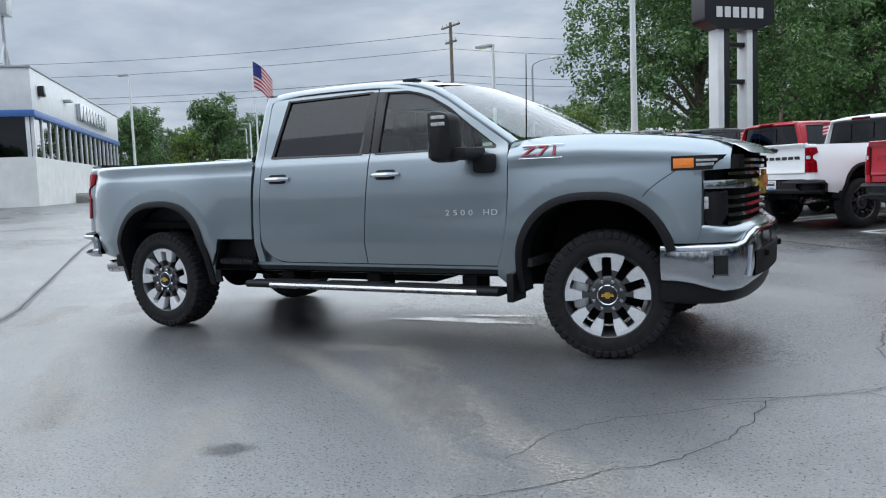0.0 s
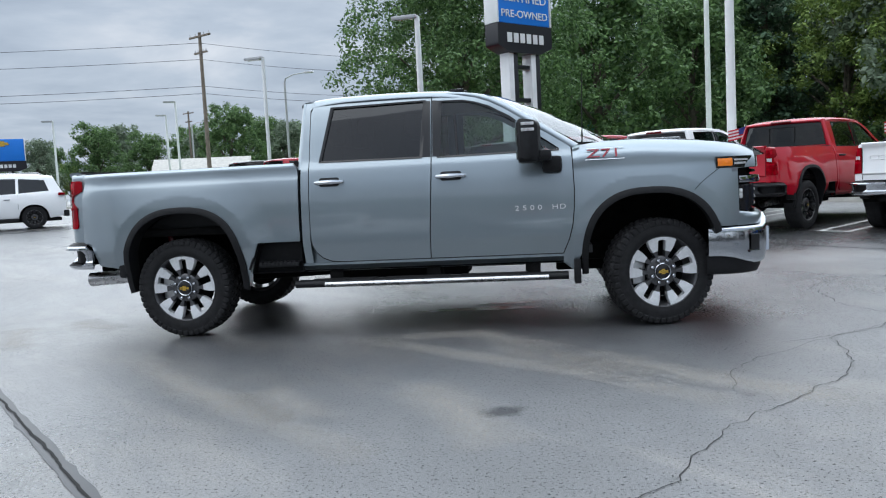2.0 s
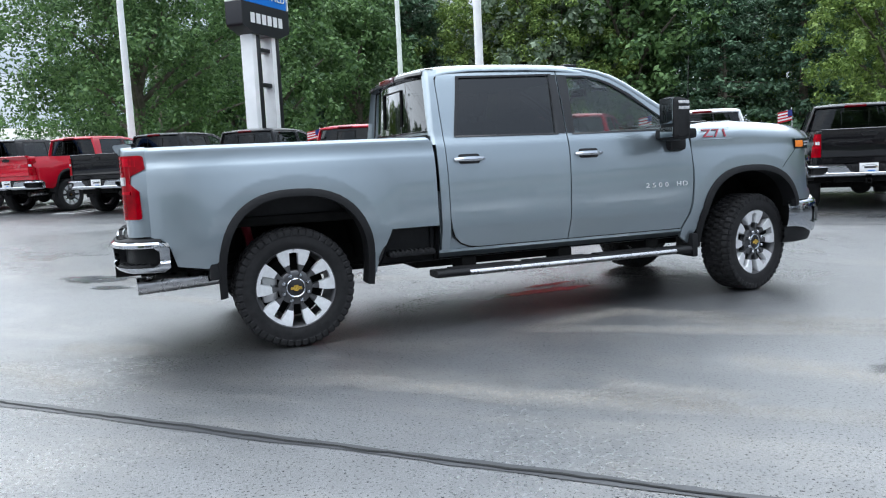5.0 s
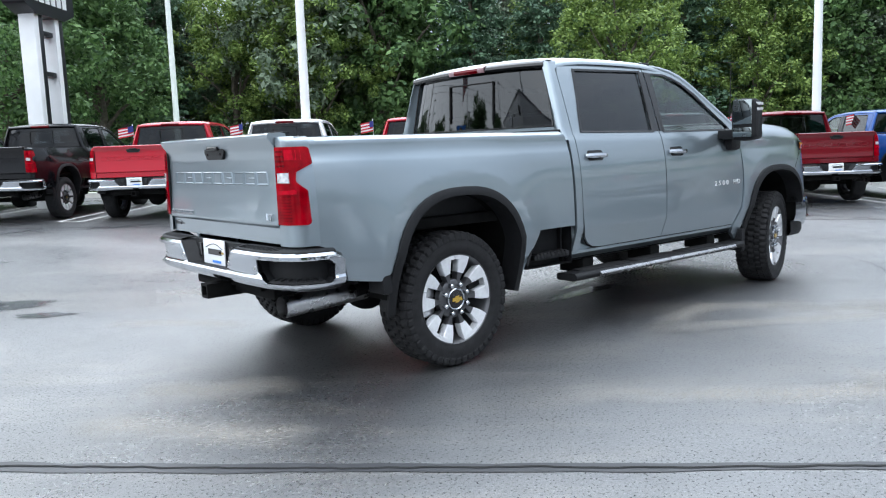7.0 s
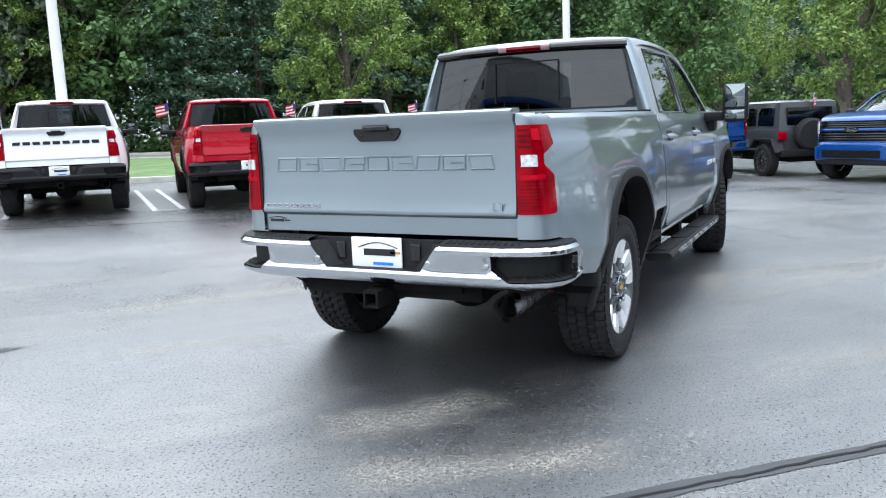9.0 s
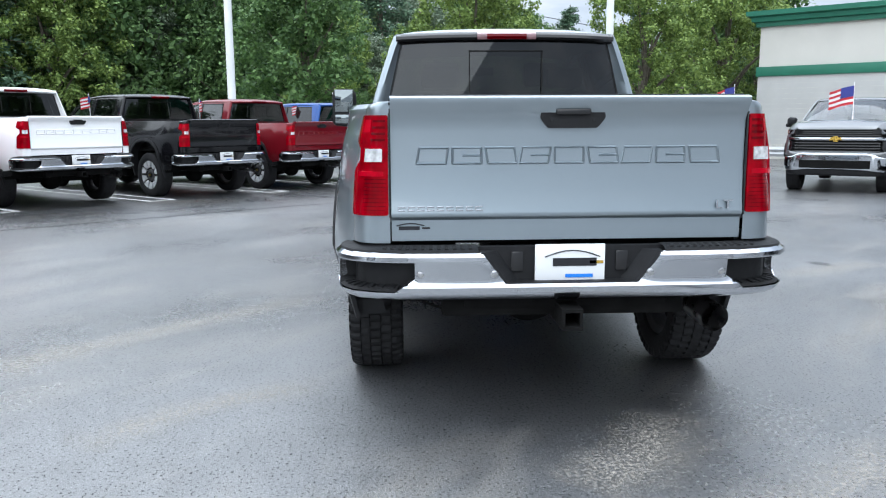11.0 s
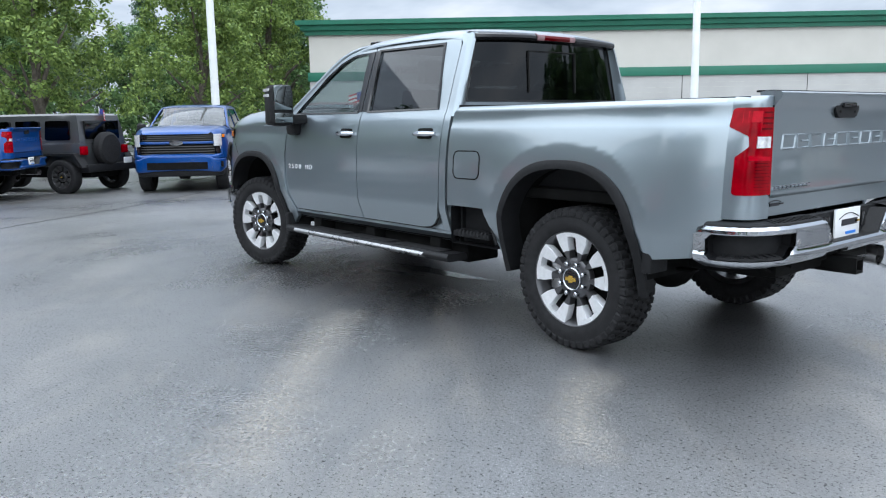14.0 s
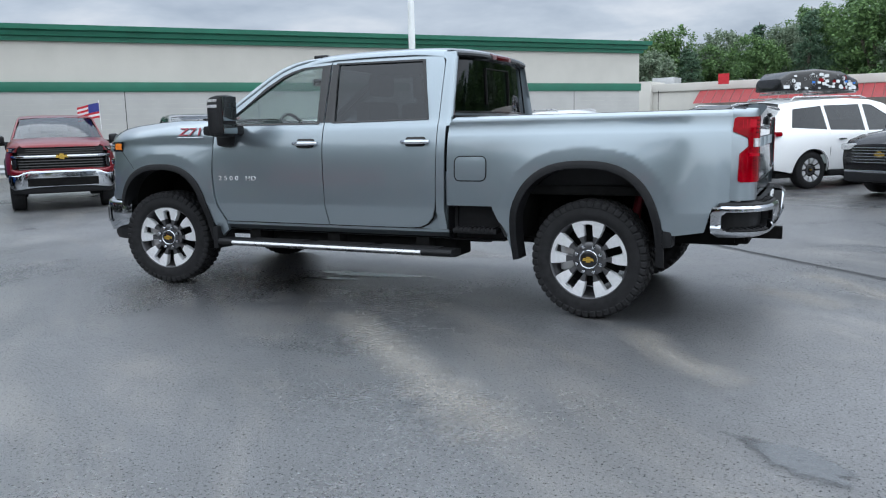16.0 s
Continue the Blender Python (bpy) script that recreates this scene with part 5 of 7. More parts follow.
    pr = part("plate_recess", prism([(-0.47, 0.85), (-0.33, 0.66), (0.33, 0.66), (0.47, 0.85)], -3.14, -3.10, "x"), M_PLASTIC, t)
    part("recess_floor", boxes((-3.212, -3.13, -0.30, 0.30, 0.690, 0.704), bevel=0.004), M_PLASTIC, pr)
    for s in (-1, 1):
        part("recess_cheek", capped(bmesh.new(), [[(-3.212, s * y0, z), (-3.208, s * (y0 - 0.018), z), (-3.135, s * (y0 - 0.075), z), (-3.12, s * y0, z)] for z, y0 in ((0.70, 0.29), (0.76, 0.335), (0.835, 0.39))]), M_PLASTIC, pr)
        part("recess_boss", boxes((-3.152, -3.135, s * 0.20, s * 0.255, 0.74, 0.83), bevel=0.008), M_GLOSSBLACK, pr)
    if plate:
        pl = part("plate", boxes((-3.160, -3.150, -0.152, 0.152, 0.690, 0.860), bevel=0.003), M_WHITE, t, "white dealer plate with dark bars")
        part("plate_bar", boxes((-3.163, -3.159, -0.115, 0.075, 0.765, 0.800)), M_BLACKSIGN, pl)
        part("plate_bar", boxes((-3.163, -3.159, -0.10, 0.02, 0.715, 0.730)), M_BLUESIGN, pl)
        part("plate_bar", boxes((-3.163, -3.159, -0.145, -0.085, 0.775, 0.788)), M_GOLD, pl)
        bm = bmesh.new()
        tube(bm, [(-3.162, 0.11 - 0.24 * u, 0.805 + 0.028 * math.sin(math.pi * u)) for u in np.linspace(0, 1, 9)], 0.003, 4)
        part("plate_arc", bm, M_BLACKSIGN, pl)
    # underbody
    for s in (-1, 1):
        part("frame_rail", boxes((-2.98, 2.6, s * 0.45 - 0.05, s * 0.45 + 0.05, 0.50, 0.66), bevel=0.02), M_UNDER, t)
    for nm, b in (("cross_member", (-3.05, -2.95, -0.55, 0.55, 0.52, 0.62)), ("floor_pan", (-0.95, 1.3, -0.93, 0.93, 0.53, 0.60)), ("bed_floor", (-2.9, -0.95, -0.90, 0.90, 0.88, 0.95)),
                  ("fuel_tank", (-0.9, 0.9, 0.52, 0.82, 0.36, 0.53)), ("engine_pan", (1.2, 1.8, -0.38, 0.38, 0.40, 0.60)), ("gearbox", (-0.9, 0.4, -0.30, 0.10, 0.38, 0.52))):
        part(nm, boxes(b, bevel=0.02), M_UNDER, t)
    for x in (2.018, -2.018):
        bm = bmesh.new()
        part("axle", tube(bm, [(x, -0.80, 0.42), (x, 0.80, 0.42)], 0.055, 10), M_UNDER, t)
    bm = bmesh.new()
    part("drive_shaft", tube(bm, [(-2.018, 0, 0.40), (0.0, 0, 0.46)], 0.04, 8), M_UNDER, t)
    bm = bmesh.new()
    bmesh.ops.create_uvsphere(bm, u_segments=16, v_segments=10, radius=0.17, matrix=Matrix.LocRotScale((-2.03, 0.0, 0.41), None, (1.0, 1.1, 1.0)))
    part("differential", bm, M_UNDER, t)
    for s in (-1, 1):
        bm = bmesh.new()
        tube(bm, [(-2.22, s * 0.62, 0.42), (-2.30, s * 0.60, 0.88)], 0.035, 8)
        part("shock_absorber", bm, M_DECALRED if rich else M_UNDER, t)
        for k in range(3):
            part("leaf_spring", boxes((-2.6 + 0.12 * k, -1.42 - 0.12 * k, s * 0.56, s * 0.63, 0.50 - 0.014 * k, 0.512 - 0.014 * k)), M_UNDER, t)
    bm = bmesh.new()
    rows = []
    tube(bm, [(-1.2, -0.35, 0.50), (-1.5, -0.45, 0.55), (-1.9, -0.55, 0.68), (-2.35, -0.66, 0.60), (-2.55, -0.70, 0.535), (-2.6, -0.70, 0.53)], 0.045, 10, False)
    part("exhaust_pipe", bm, M_UNDER, t)
    bm = bmesh.new()
    tube(bm, [(-2.50, -0.67, 0.53), (-3.075, -0.682, 0.503)], 0.064, 24, False)
    tube(bm, [(-3.075, -0.682, 0.503), (-2.52, -0.67, 0.53)], 0.059, 24, False)
    part("exhaust_tip", bm, M_STEEL, t, "wide steel exhaust tip")
    bm = bmesh.new()
    for y0, y1, z0, z1 in ((-0.045, 0.045, 0.575, 0.59), (-0.045, 0.045, 0.50, 0.515), (-0.045, -0.032, 0.515, 0.575), (0.032, 0.045, 0.515, 0.575)):
        box(bm, -3.24, -2.95, y0, y1, z0, z1)
    box(bm, -3.08, -3.0, -0.45, 0.45, 0.57, 0.63)
    part("tow_hitch", bm, M_UNDER, t)
    # cabin
    for s in (-1, 1):
        seat = new("front_seat")
        seat.parent = t
        part("seat_cushion", boxes((0.05, 0.60, s * 0.40 - 0.27, s * 0.40 + 0.27, 0.90, 1.08), bevel=0.06), M_SEAT, seat)
        bm = boxes((-0.06, 0.10, s * 0.40 - 0.26, s * 0.40 + 0.26, 1.02, 1.62), bevel=0.06)
        part("seat_back", bm, M_SEAT, seat)
        part("head_rest", boxes((-0.08, 0.03, s * 0.40 - 0.14, s * 0.40 + 0.14, 1.66, 1.85), bevel=0.04), M_SEAT, seat)
    rs = part("rear_seat", boxes((-0.62, -0.15, -0.72, 0.72, 0.90, 1.05), (-0.78, -0.60, -0.72, 0.72, 1.0, 1.60), bevel=0.05), M_SEAT, t)
    for y in (-0.45, 0.45):
        part("head_rest", boxes((-0.77, -0.67, y - 0.13, y + 0.13, 1.62, 1.76), bevel=0.03), M_SEAT, rs)
    part("dashboard", boxes((1.05, 1.58, -0.85, 0.85, 1.10, 1.46), bevel=0.07), M_SEAT, t)
    bm = bmesh.new()
    path = [(0.92 + 0.06 * math.sin(a), 0.40 + 0.19 * math.cos(a), 1.36 + 0.18 * math.sin(a)) for a in np.linspace(0, 2 * math.pi, 25)]
    tube(bm, path, 0.016, 6, False)
    box(bm, 0.93, 0.97, 0.24, 0.56, 1.34, 1.38, 0.01)
    tube(bm, [(0.94, 0.40, 1.36), (1.15, 0.40, 1.30)], 0.03, 8)
    part("steering_wheel", bm, M_SEAT, t)
    part("cabin_floor", boxes((-0.92, 1.5, -0.93, 0.93, 0.60, 0.66)), M_SEAT, t)
    bm = bmesh.new()
    sheet(bm, [[(x, y, 1.955 - 0.03 * (y / 0.7) ** 2) for y in (-0.72, -0.4, 0, 0.4, 0.72)] for x in (-0.80, 0, 0.62)])
    part("headliner", bm, M_LINING, t)
    part("mirror_inside", boxes((0.86, 0.89, -0.12, 0.12, 1.80, 1.87), bevel=0.01), M_GLOSSBLACK, t)
    t.matrix_world = m
    return t


# ---- ground ----
def terrain(x, y):
    """The lot dips where the truck stands: it climbs to the north-west and falls to the east."""
    r = math.hypot(x, y)
    w = min(1.0, max(0.0, (r - 4.5) / 5.5))
    w = w * w * (3 - 2 * w)
    g = 0.018 * (-0.6 * x + 0.8 * max(y, 0.0))
    return w * max(-0.3, min(0.6, g))


def on_ground(x, y, yaw=0.0):
    return pose(x, y, terrain(x, y), 0, 0, yaw)


ROW_DIR, HEAD = Vector((0.784, -0.621, 0)), Vector((0.621, 0.784, 0))


def lot(u, v, dz=0.0):
    """A place from metres along the parked row and metres away across it."""
    p = ROW_DIR * u + HEAD * v
    return Vector((p.x, p.y, terrain(p.x, p.y) + dz))


def ground_sheet():
    bm = bmesh.new()
    ticks = sorted({*np.linspace(-24, 24, 97), *np.linspace(-80, 80, 65), -1800.0, -900.0, -400.0, -200.0, -120.0, 120.0, 200.0, 400.0, 900.0, 1800.0})
    sheet(bm, [[(x, y, terrain(x, y)) for y in ticks] for x in ticks])
    return tagged(part("ground", bm, M_ASPHALT), "dark damp asphalt lot reaching the horizon", "asphalt", kind="structure")


ground_sheet()


def strip(name, u0, u1, v0, v1, dz, mat, label, category, nu=40, nv=4, kind="structure"):
    bm = bmesh.new()
    sheet(bm, [[lot(u, v, dz) for v in np.linspace(v0, v1, nv)] for u in np.linspace(u0, u1, nu)])
    return tagged(part(name, bm, mat), label, category, kind=kind)


strip("grass_verge", -70, 34, 17.7, 36.0, 0.12, M_GRASS, "mown green grass verge behind the parked trucks", "grass")
strip("road", -140, 140, 36.0, 46.0, 0.01, M_ROAD, "pale grey asphalt road beyond the verge", "road")
strip("grass_bank", -140, 140, 46.0, 140.0, 0.10, M_GRASS, "rough grass below the roadside trees", "grass", 40, 8)
for v in (17.65, 36.0, 46.0):
    bm = bmesh.new()
    us = np.linspace(-70, 34 if v < 30 else 100, 60)
    sheet(bm, [[lot(u, v - 0.08, -0.05), lot(u, v - 0.08, 0.15), lot(u, v + 0.08, 0.16), lot(u, v + 0.08, 0.02)] for u in us])
    tagged(part("kerb", bm, M_CONCRETE), "pale concrete kerb along the verge", "kerb", kind="structure")


def ribbon(points, width, dz, wob=0.0, seed=0, step=0.12):
    """A flat band along a line of ground points, with an uneven edge."""
    rnd = random.Random(seed)
    pts = [Vector((*p, 0)) for p in points]
    line = []
    for a, b in zip(pts, pts[1:]):
        k = max(1, int((b - a).length / step))
        line += [a.lerp(b, i / k) for i in range(k)]
    line.append(pts[-1])
    bm = bmesh.new()
    rows = []
    drift, grow = 0.0, 1.0
    for i, p in enumerate(line):
        d = (line[min(i + 1, len(line) - 1)] - line[max(i - 1, 0)]).normalized()
        n = Vector((-d.y, d.x, 0))
        drift = 0.6 * drift + rnd.gauss(0, wob * 0.6)
        grow = 0.8 * grow + 0.2 * rnd.uniform(0.4, 1.6)
        q = p + n * drift
        w = width * grow / 2 if wob else width / 2
        l, r = q + n * w, q - n * w
        rows.append([(l.x, l.y, terrain(l.x, l.y) + dz), (r.x, r.y, terrain(r.x, r.y) + dz)])
    sheet(bm, rows)
    return bm


SEAM = [(-14, 8.2), (-9.78, 4.12), (-7.41, 1.88), (-5.39, 0.02), (-4.55, -0.72), (-3.82, -1.48), (-3.16, -2.13), (-2.47, -2.83), (-1.80, -3.48), (-1.26, -4.0), (-0.75, -4.51), (2.4, -7.55), (6, -11.0)]
tagged(part("sealed_seam", ribbon(SEAM, 0.09, 0.003, 0.008, 1), M_SEAL, smooth=0), "dark sealed seam across the asphalt", "seam", kind="structure")
tagged(part("seam_crack", ribbon(SEAM, 0.015, 0.006, 0.007, 2, 0.05), M_CRACK, smooth=0), "open black crack along the sealed seam", "crack", kind="structure")
for k, pts in enumerate((
        [(-5, 14.6), (0.5, 9.3), (3.5, 6.4), (5.86, 3.9), (7.56, 2.07), (9.75, -0.23), (12, -2.6)],
        [(6.37, 3.69), (4.38, 1.56), (3.75, 0.9), (3.68, 0.44), (3.63, -0.3), (3.9, -0.85), (3.54, -1.32), (3.12, -1.59), (2.74, -1.76)],
        [(3.10, -1.65), (3.06, -2.0), (2.85, -2.67), (2.60, -2.94), (2.04, -3.54), (1.79, -3.97), (1.67, -4.24), (1.49, -4.48), (1.32, -4.66), (1.22, -4.79), (1.05, -5.2)],
        [(3.75, -1.07), (3.11, -1.63), (2.46, -2.20), (2.25, -2.54), (2.16, -2.95)],
        [(3.54, -1.32), (4.6, -1.9), (6.2, -2.2)],
        [(-6.6, 3.8), (-6.44, 1.67), (-7.4, 0.2)])):
    tagged(part("crack", ribbon(pts, (0.034, 0.005, 0.005, 0.004, 0.005, 0.005)[k], 0.004, 0.02, 10 + k, 0.05), M_CRACK, smooth=0), "thin wandering crack in the asphalt", "crack", "cracks", "structure")


def puddle(points, dz=0.005, label="shallow puddle of rain water on the asphalt", name="puddle", mat=None, group="puddles"):
    bm = bmesh.new()
    c = np.mean(points, axis=0)
    sheet(bm, [[(c[0] + (x - c[0]) * u, c[1] + (y - c[1]) * u, terrain(x, y) + dz) for u in (0.001, 0.5, 1.0)] for x, y in points + points[:1]])
    ob = part(name, bm, mat or M_WATER, smooth=0)
    rim = ob.data.attributes.new("rim", "FLOAT", "POINT")
    for i in range(len(ob.data.vertices)):
        rim.data[i].value = (0.0, 0.5, 1.0)[i % 3]
    return tagged(ob, label, name.replace("_", " "), group, "structure")


def blob(cx, cy, rx, ry, yaw, seed, n=36, rough=0.3):
    rnd = random.Random(seed)
    ph = [rnd.uniform(0, 6.28) for _ in range(4)]
    out = []
    for i in range(n):
        a = 2 * math.pi * i / n
        r = 1 + rough * (0.5 * math.sin(2 * a + ph[0]) + 0.35 * math.sin(3 * a + ph[1]) + 0.3 * math.sin(5 * a + ph[2]) + 0.2 * math.sin(9 * a + ph[3]))
        x, y = rx * r * math.cos(a), ry * r * math.sin(a)
        c, s = math.cos(radians(yaw)), math.sin(radians(yaw))
        out.append((cx + x * c - y * s, cy + x * s + y * c))
    return out


puddle(blob(0.45, 0.02, 0.70, 0.17, 4, 3))
puddle(blob(0.70, 0.32, 0.40, 0.09, 10, 4))
puddle(blob(-3.47, 3.06, 0.36, 0.16, 150, 5, 60, 0.25))
puddle(blob(-3.65, 3.9, 0.75, 0.34, -40, 6, 60, 0.22))
# wet edge of the puddle; the truck's dark reflection is painted into its colour
puddle(blob(-3.33, 2.94, 0.22, 0.055, 155, 12, 40, 0.3), 0.004, "dark wet patch at the puddle's edge with the truck's reflection painted in", "wet_patch", M_STAIN_REFLECTION, "stains")
puddle(blob(0.89, -3.33, 0.15, 0.13, 20, 8, 24, 0.15), 0.004, "round dark oil stain on the asphalt", "oil_stain", M_STAIN_REFLECTION, "stains")


def worn_streak(points, width, seed):
    """A worn band along a line, thinning to both sides and both ends."""
    rnd = random.Random(seed)
    pts = [Vector((*p, 0)) for p in points]
    line = []
    for a, b in zip(pts, pts[1:]):
        line += [a.lerp(b, i / 8) for i in range(8)]
    line.append(pts[-1])
    bm = bmesh.new()
    rows = []
    for i, p in enumerate(line):
        d = (line[min(i + 1, len(line) - 1)] - line[max(i - 1, 0)]).normalized()
        n = Vector((-d.y, d.x, 0))
        w = width * rnd.uniform(0.8, 1.2) / 2
        rows.append([p + n * w * k for k in (-1, -0.5, 0, 0.5, 1)])
    sheet(bm, [[(q.x, q.y, terrain(q.x, q.y) + 0.002) for q in row] for row in rows])
    ob = part("worn_streak", bm, M_WORN, smooth=0)
    rim = ob.data.attributes.new("rim", "FLOAT", "POINT")
    for i in range(len(ob.data.vertices)):
        along = abs(2 * (i // 5) / (len(line) - 1) - 1)
        rim.data[i].value = max((1.0, 0.5, 0.0, 0.5, 1.0)[i % 5], along ** 3)
    return tagged(ob, "pale tan worn streak in the asphalt", "worn streak", "worn streaks", "structure")


for k, pts in enumerate((
        [(-2.1, -1.8), (-1.2, -2.7), (0.5, -4.2)],
        [(-0.11, 1.33), (-0.99, 2.14), (-1.79, 2.88), (-2.28, 3.39)],
        [(-2.32, 1.08), (-2.79, 1.83), (-3.22, 2.2)],
        [(-3.73, 0.09), (-3.4, -0.28), (-2.87, -0.6)],
        [(-4.14, -0.27), (-3.78, -0.88), (-3.35, -1.48)],
        [(-0.18, -3.51), (-0.72, -2.78)],
        [(0.7, -1.5), (1.78, -2.74)],
        [(0.28, -2.61), (0.72, -3.44), (0.94, -3.94)],
        [(-0.64, -1.13), (0.17, -1.68), (1.27, -2.43), (1.72, -2.86), (2.2, -3.3)],
        [(0.9, -1.6), (1.95, -2.59), (2.43, -2.96), (2.9, -3.3)],
        [(-0.42, -1.33), (0.55, -1.15), (1.27, -1.88)])):
    worn_streak(pts, 0.55 if k % 2 else 0.42, 30 + k)


# parking bays
for k in range(-7, 8):
    c = k * 2.86 - 8.2
    bm = bmesh.new()
    for side in (-0.24, 0.24):
        sheet(bm, [[lot(c + side - 0.05, v, 0.005), lot(c + side + 0.05, v, 0.005)] for v in np.linspace(9.2, 14.6, 8)])
    sheet(bm, [[lot(c + s, 9.2, 0.005), lot(c + s, 9.1, 0.005)] for s in (-0.29, 0, 0.29)])
    tagged(part("bay_line", bm, M_LINE, smooth=0), "worn white double bay line", "bay line", "bay lines", "structure")

hero = pickup(Matrix(), M_PAINT, "silver-blue crew-cab heavy-duty pickup with chrome bumpers", "heavy_duty_pickup")
for s in (-1, 1):
    for k, ch in enumerate("2500 HD"):
        if ch != " ":
            x = 1.09 + s * (k - 3) * -0.061
            words(ch, 0.056, M_MACHINED, hero, pose(x, s * (cab_side(x, 0.99) + 0.004), 0.99, 90, 0, 0 if s < 0 else 180), 0.003, "badge_letter", 1.3)
    lean = math.degrees(math.atan2(fender_side(1.61, 1.345) - fender_side(1.61, 1.445), 0.10))
    z = pose(1.61, s * (max(fender_side(1.48, 1.395), fender_side(1.75, 1.395)) + 0.004), 1.395, 90 - lean, 0, 0 if s < 0 else 180)
    words("Z71", 0.105, M_DECALRED, hero, z, 0.003, "fender_decal", 1.6)
    bm = bmesh.new()
    for dz in (-0.052, 0.046):
        box(bm, -0.15, 0.16, dz, dz + 0.004, -0.003, 0.001)
    ob = part("decal_outline", bm, M_CHROME, hero)
    ob.matrix_local = z
# small pieces of the truck
bm = bmesh.new()
tube(bm, [(-3.02, 0.30 + 0.36 * u, 0.60 - 0.055 * math.sin(math.pi * u)) for u in np.linspace(0, 1, 11)], 0.006, 6)
part("tow_wire", bm, M_UNDER, hero)
for s in (-1, 1):
    bm = bmesh.new()
    seam = [(2.30 + 0.21 * u, 1.075 + 0.165 * u ** 0.8) for u in np.linspace(0, 1, 8)]
    tube(bm, [(x, s * (fender_side(x, q) - 0.0005), q) for x, q in seam], 0.0028, 5)
    part("fender_gap", bm, M_UNDER, hero)
part("fuel_door", panel(rounded([(-1.25, 0.99, 0.05), (-1.25, 1.165, 0.05), (-1.0, 1.165, 0.05), (-1.0, 0.99, 0.05)]), lambda x, z: bed_side(x, z) + 0.006, 1, 0.02, (0.05, 0.05), roll=0.003), M_PAINT, hero)
bm = bmesh.new()
ring = rounded([(-1.254, 0.986, 0.05), (-1.254, 1.169, 0.05), (-0.996, 1.169, 0.05), (-0.996, 0.986, 0.05)])
tube(bm, [(x, bed_side(x, q) + 0.002, q) for x, q in ring + ring[:1]], 0.004, 5, False)
part("fuel_door_gap", bm, M_UNDER, hero)
part("fuel_door_grip", boxes((-1.262, -1.235, 1.012, 1.028, 1.062, 1.10), bevel=0.006), M_CHROME, hero)
bm = bmesh.new()
tube(bm, [(1.45, -0.845, 1.48), (1.465, -0.845, 2.07)], [0.006, 0.003], 6)
part("radio_mast", bm, M_GLOSSBLACK, hero)
for y in (-0.62, -0.3, 0.0, 0.3, 0.62):
    part("roof_marker", boxes((0.36, 0.48, y - 0.05, y + 0.05, 2.006 - 0.05 * y * y, 2.040 - 0.05 * y * y), bevel=0.012), M_GLOSSBLACK, hero, "dark cab marker lamp")
part("antenna_fin", prism([(0.10, 2.03), (0.28, 2.03), (0.12, 2.085)], -0.02, 0.02, "y", 0.006), M_GLOSSBLACK, hero)
for s in (-1, 1):
    part("hood_vent", boxes((1.98, 2.30, s * 0.38 - 0.025, s * 0.38 + 0.025, 1.500, 1.520), bevel=0.006), M_STEEL, hero, "bright vent on the bonnet")


# ---- parked vehicles ----
def parked(tail, yaw, *args, **kw):
    """A pickup whose tailgate's foot stands at tail."""
    d = Vector((math.cos(radians(yaw)), math.sin(radians(yaw)), 0))
    c = Vector((*tail, 0)) + 3.15 * d
    kw.setdefault("group", "parked pickup trucks")
    return pickup(on_ground(c.x, c.y, yaw), *args, rich=False, mirrors="small", **kw)


YAW = 48.5
parked((-13.1, 22.0), YAW, M_BLACK_PAINT, "black pickup at the far end of the row")
parked((-10.9, 20.2), YAW, M_RED_PAINT, "red pickup at the far end of the row")
parked((-8.7, 18.4), YAW, M_BLACK_PAINT, "black pickup beside a red one along the row")
parked((-6.5, 16.6), YAW, M_RED_PAINT, "red pickup in the far part of the row")
parked((-4.25, 14.75), YAW, M_BLACK_PAINT, "black pickup beside another black pickup")
parked((-2.03, 12.94), YAW, M_BLACK_PAINT, "black pickup with chrome bumper parked in the row")
parked((0.21, 11.16), YAW, M_RED_PAINT, "bright red pickup with chrome bumper parked in the row")
parked((2.05, 9.32), YAW, M_WHITE_PAINT, "white pickup with black bumper and black tailgate lettering", bumper=M_PLASTIC, letters=M_BLACKSIGN, rims=M_GLOSSBLACK)
parked((4.18, 7.14), YAW, M_RED_PAINT, "red pickup with black bumper parked in the row", bumper=M_PLASTIC, rims=M_GLOSSBLACK)
parked((6.84, 6.01), YAW, M_WHITE_PAINT, "white pickup with chrome bumper parked in the row")
parked((9.15, 4.15), YAW, M_BLACK_PAINT, "black pickup with chrome bumper and small flag")
parked((11.4, 2.5), YAW, M_DARKRED_PAINT, "dark red pickup with chrome bumper parked in the row")
parked((13.64, 0.52), 58, M_BLUE_PAINT, "bright blue pickup with blue bumper parked in the row", bumper=M_BLUE_PAINT)


def facing(front, yaw, *args, **kw):
    d = Vector((math.cos(radians(yaw)), math.sin(radians(yaw)), 0))
    c = Vector((*front, 0)) - 3.05 * d
    return pickup(on_ground(c.x, c.y, yaw), *args, rich=False, mirrors="small", **kw)


facing((12.3, -2.12), 147, M_BLUE_PAINT, "bright blue pickup facing the lot with black grille", bumper=M_BLUE_PAINT, oval=True, group="facing vehicles")
facing((10.55, -4.75), 143, M_DARKRED_PAINT, "dark red pickup facing the lot with chrome bumper", group="facing vehicles")
facing((9.2, -8.0), 143, M_GRAY_PAINT, "grey pickup facing the lot", group="facing vehicles")

CAR = [(0.20, 0.84), (0.45, 0.92), (0.75, 0.955), (1.00, 0.94), (1.10, 0.91), (1.62, 0.70), (1.80, 0.60)]


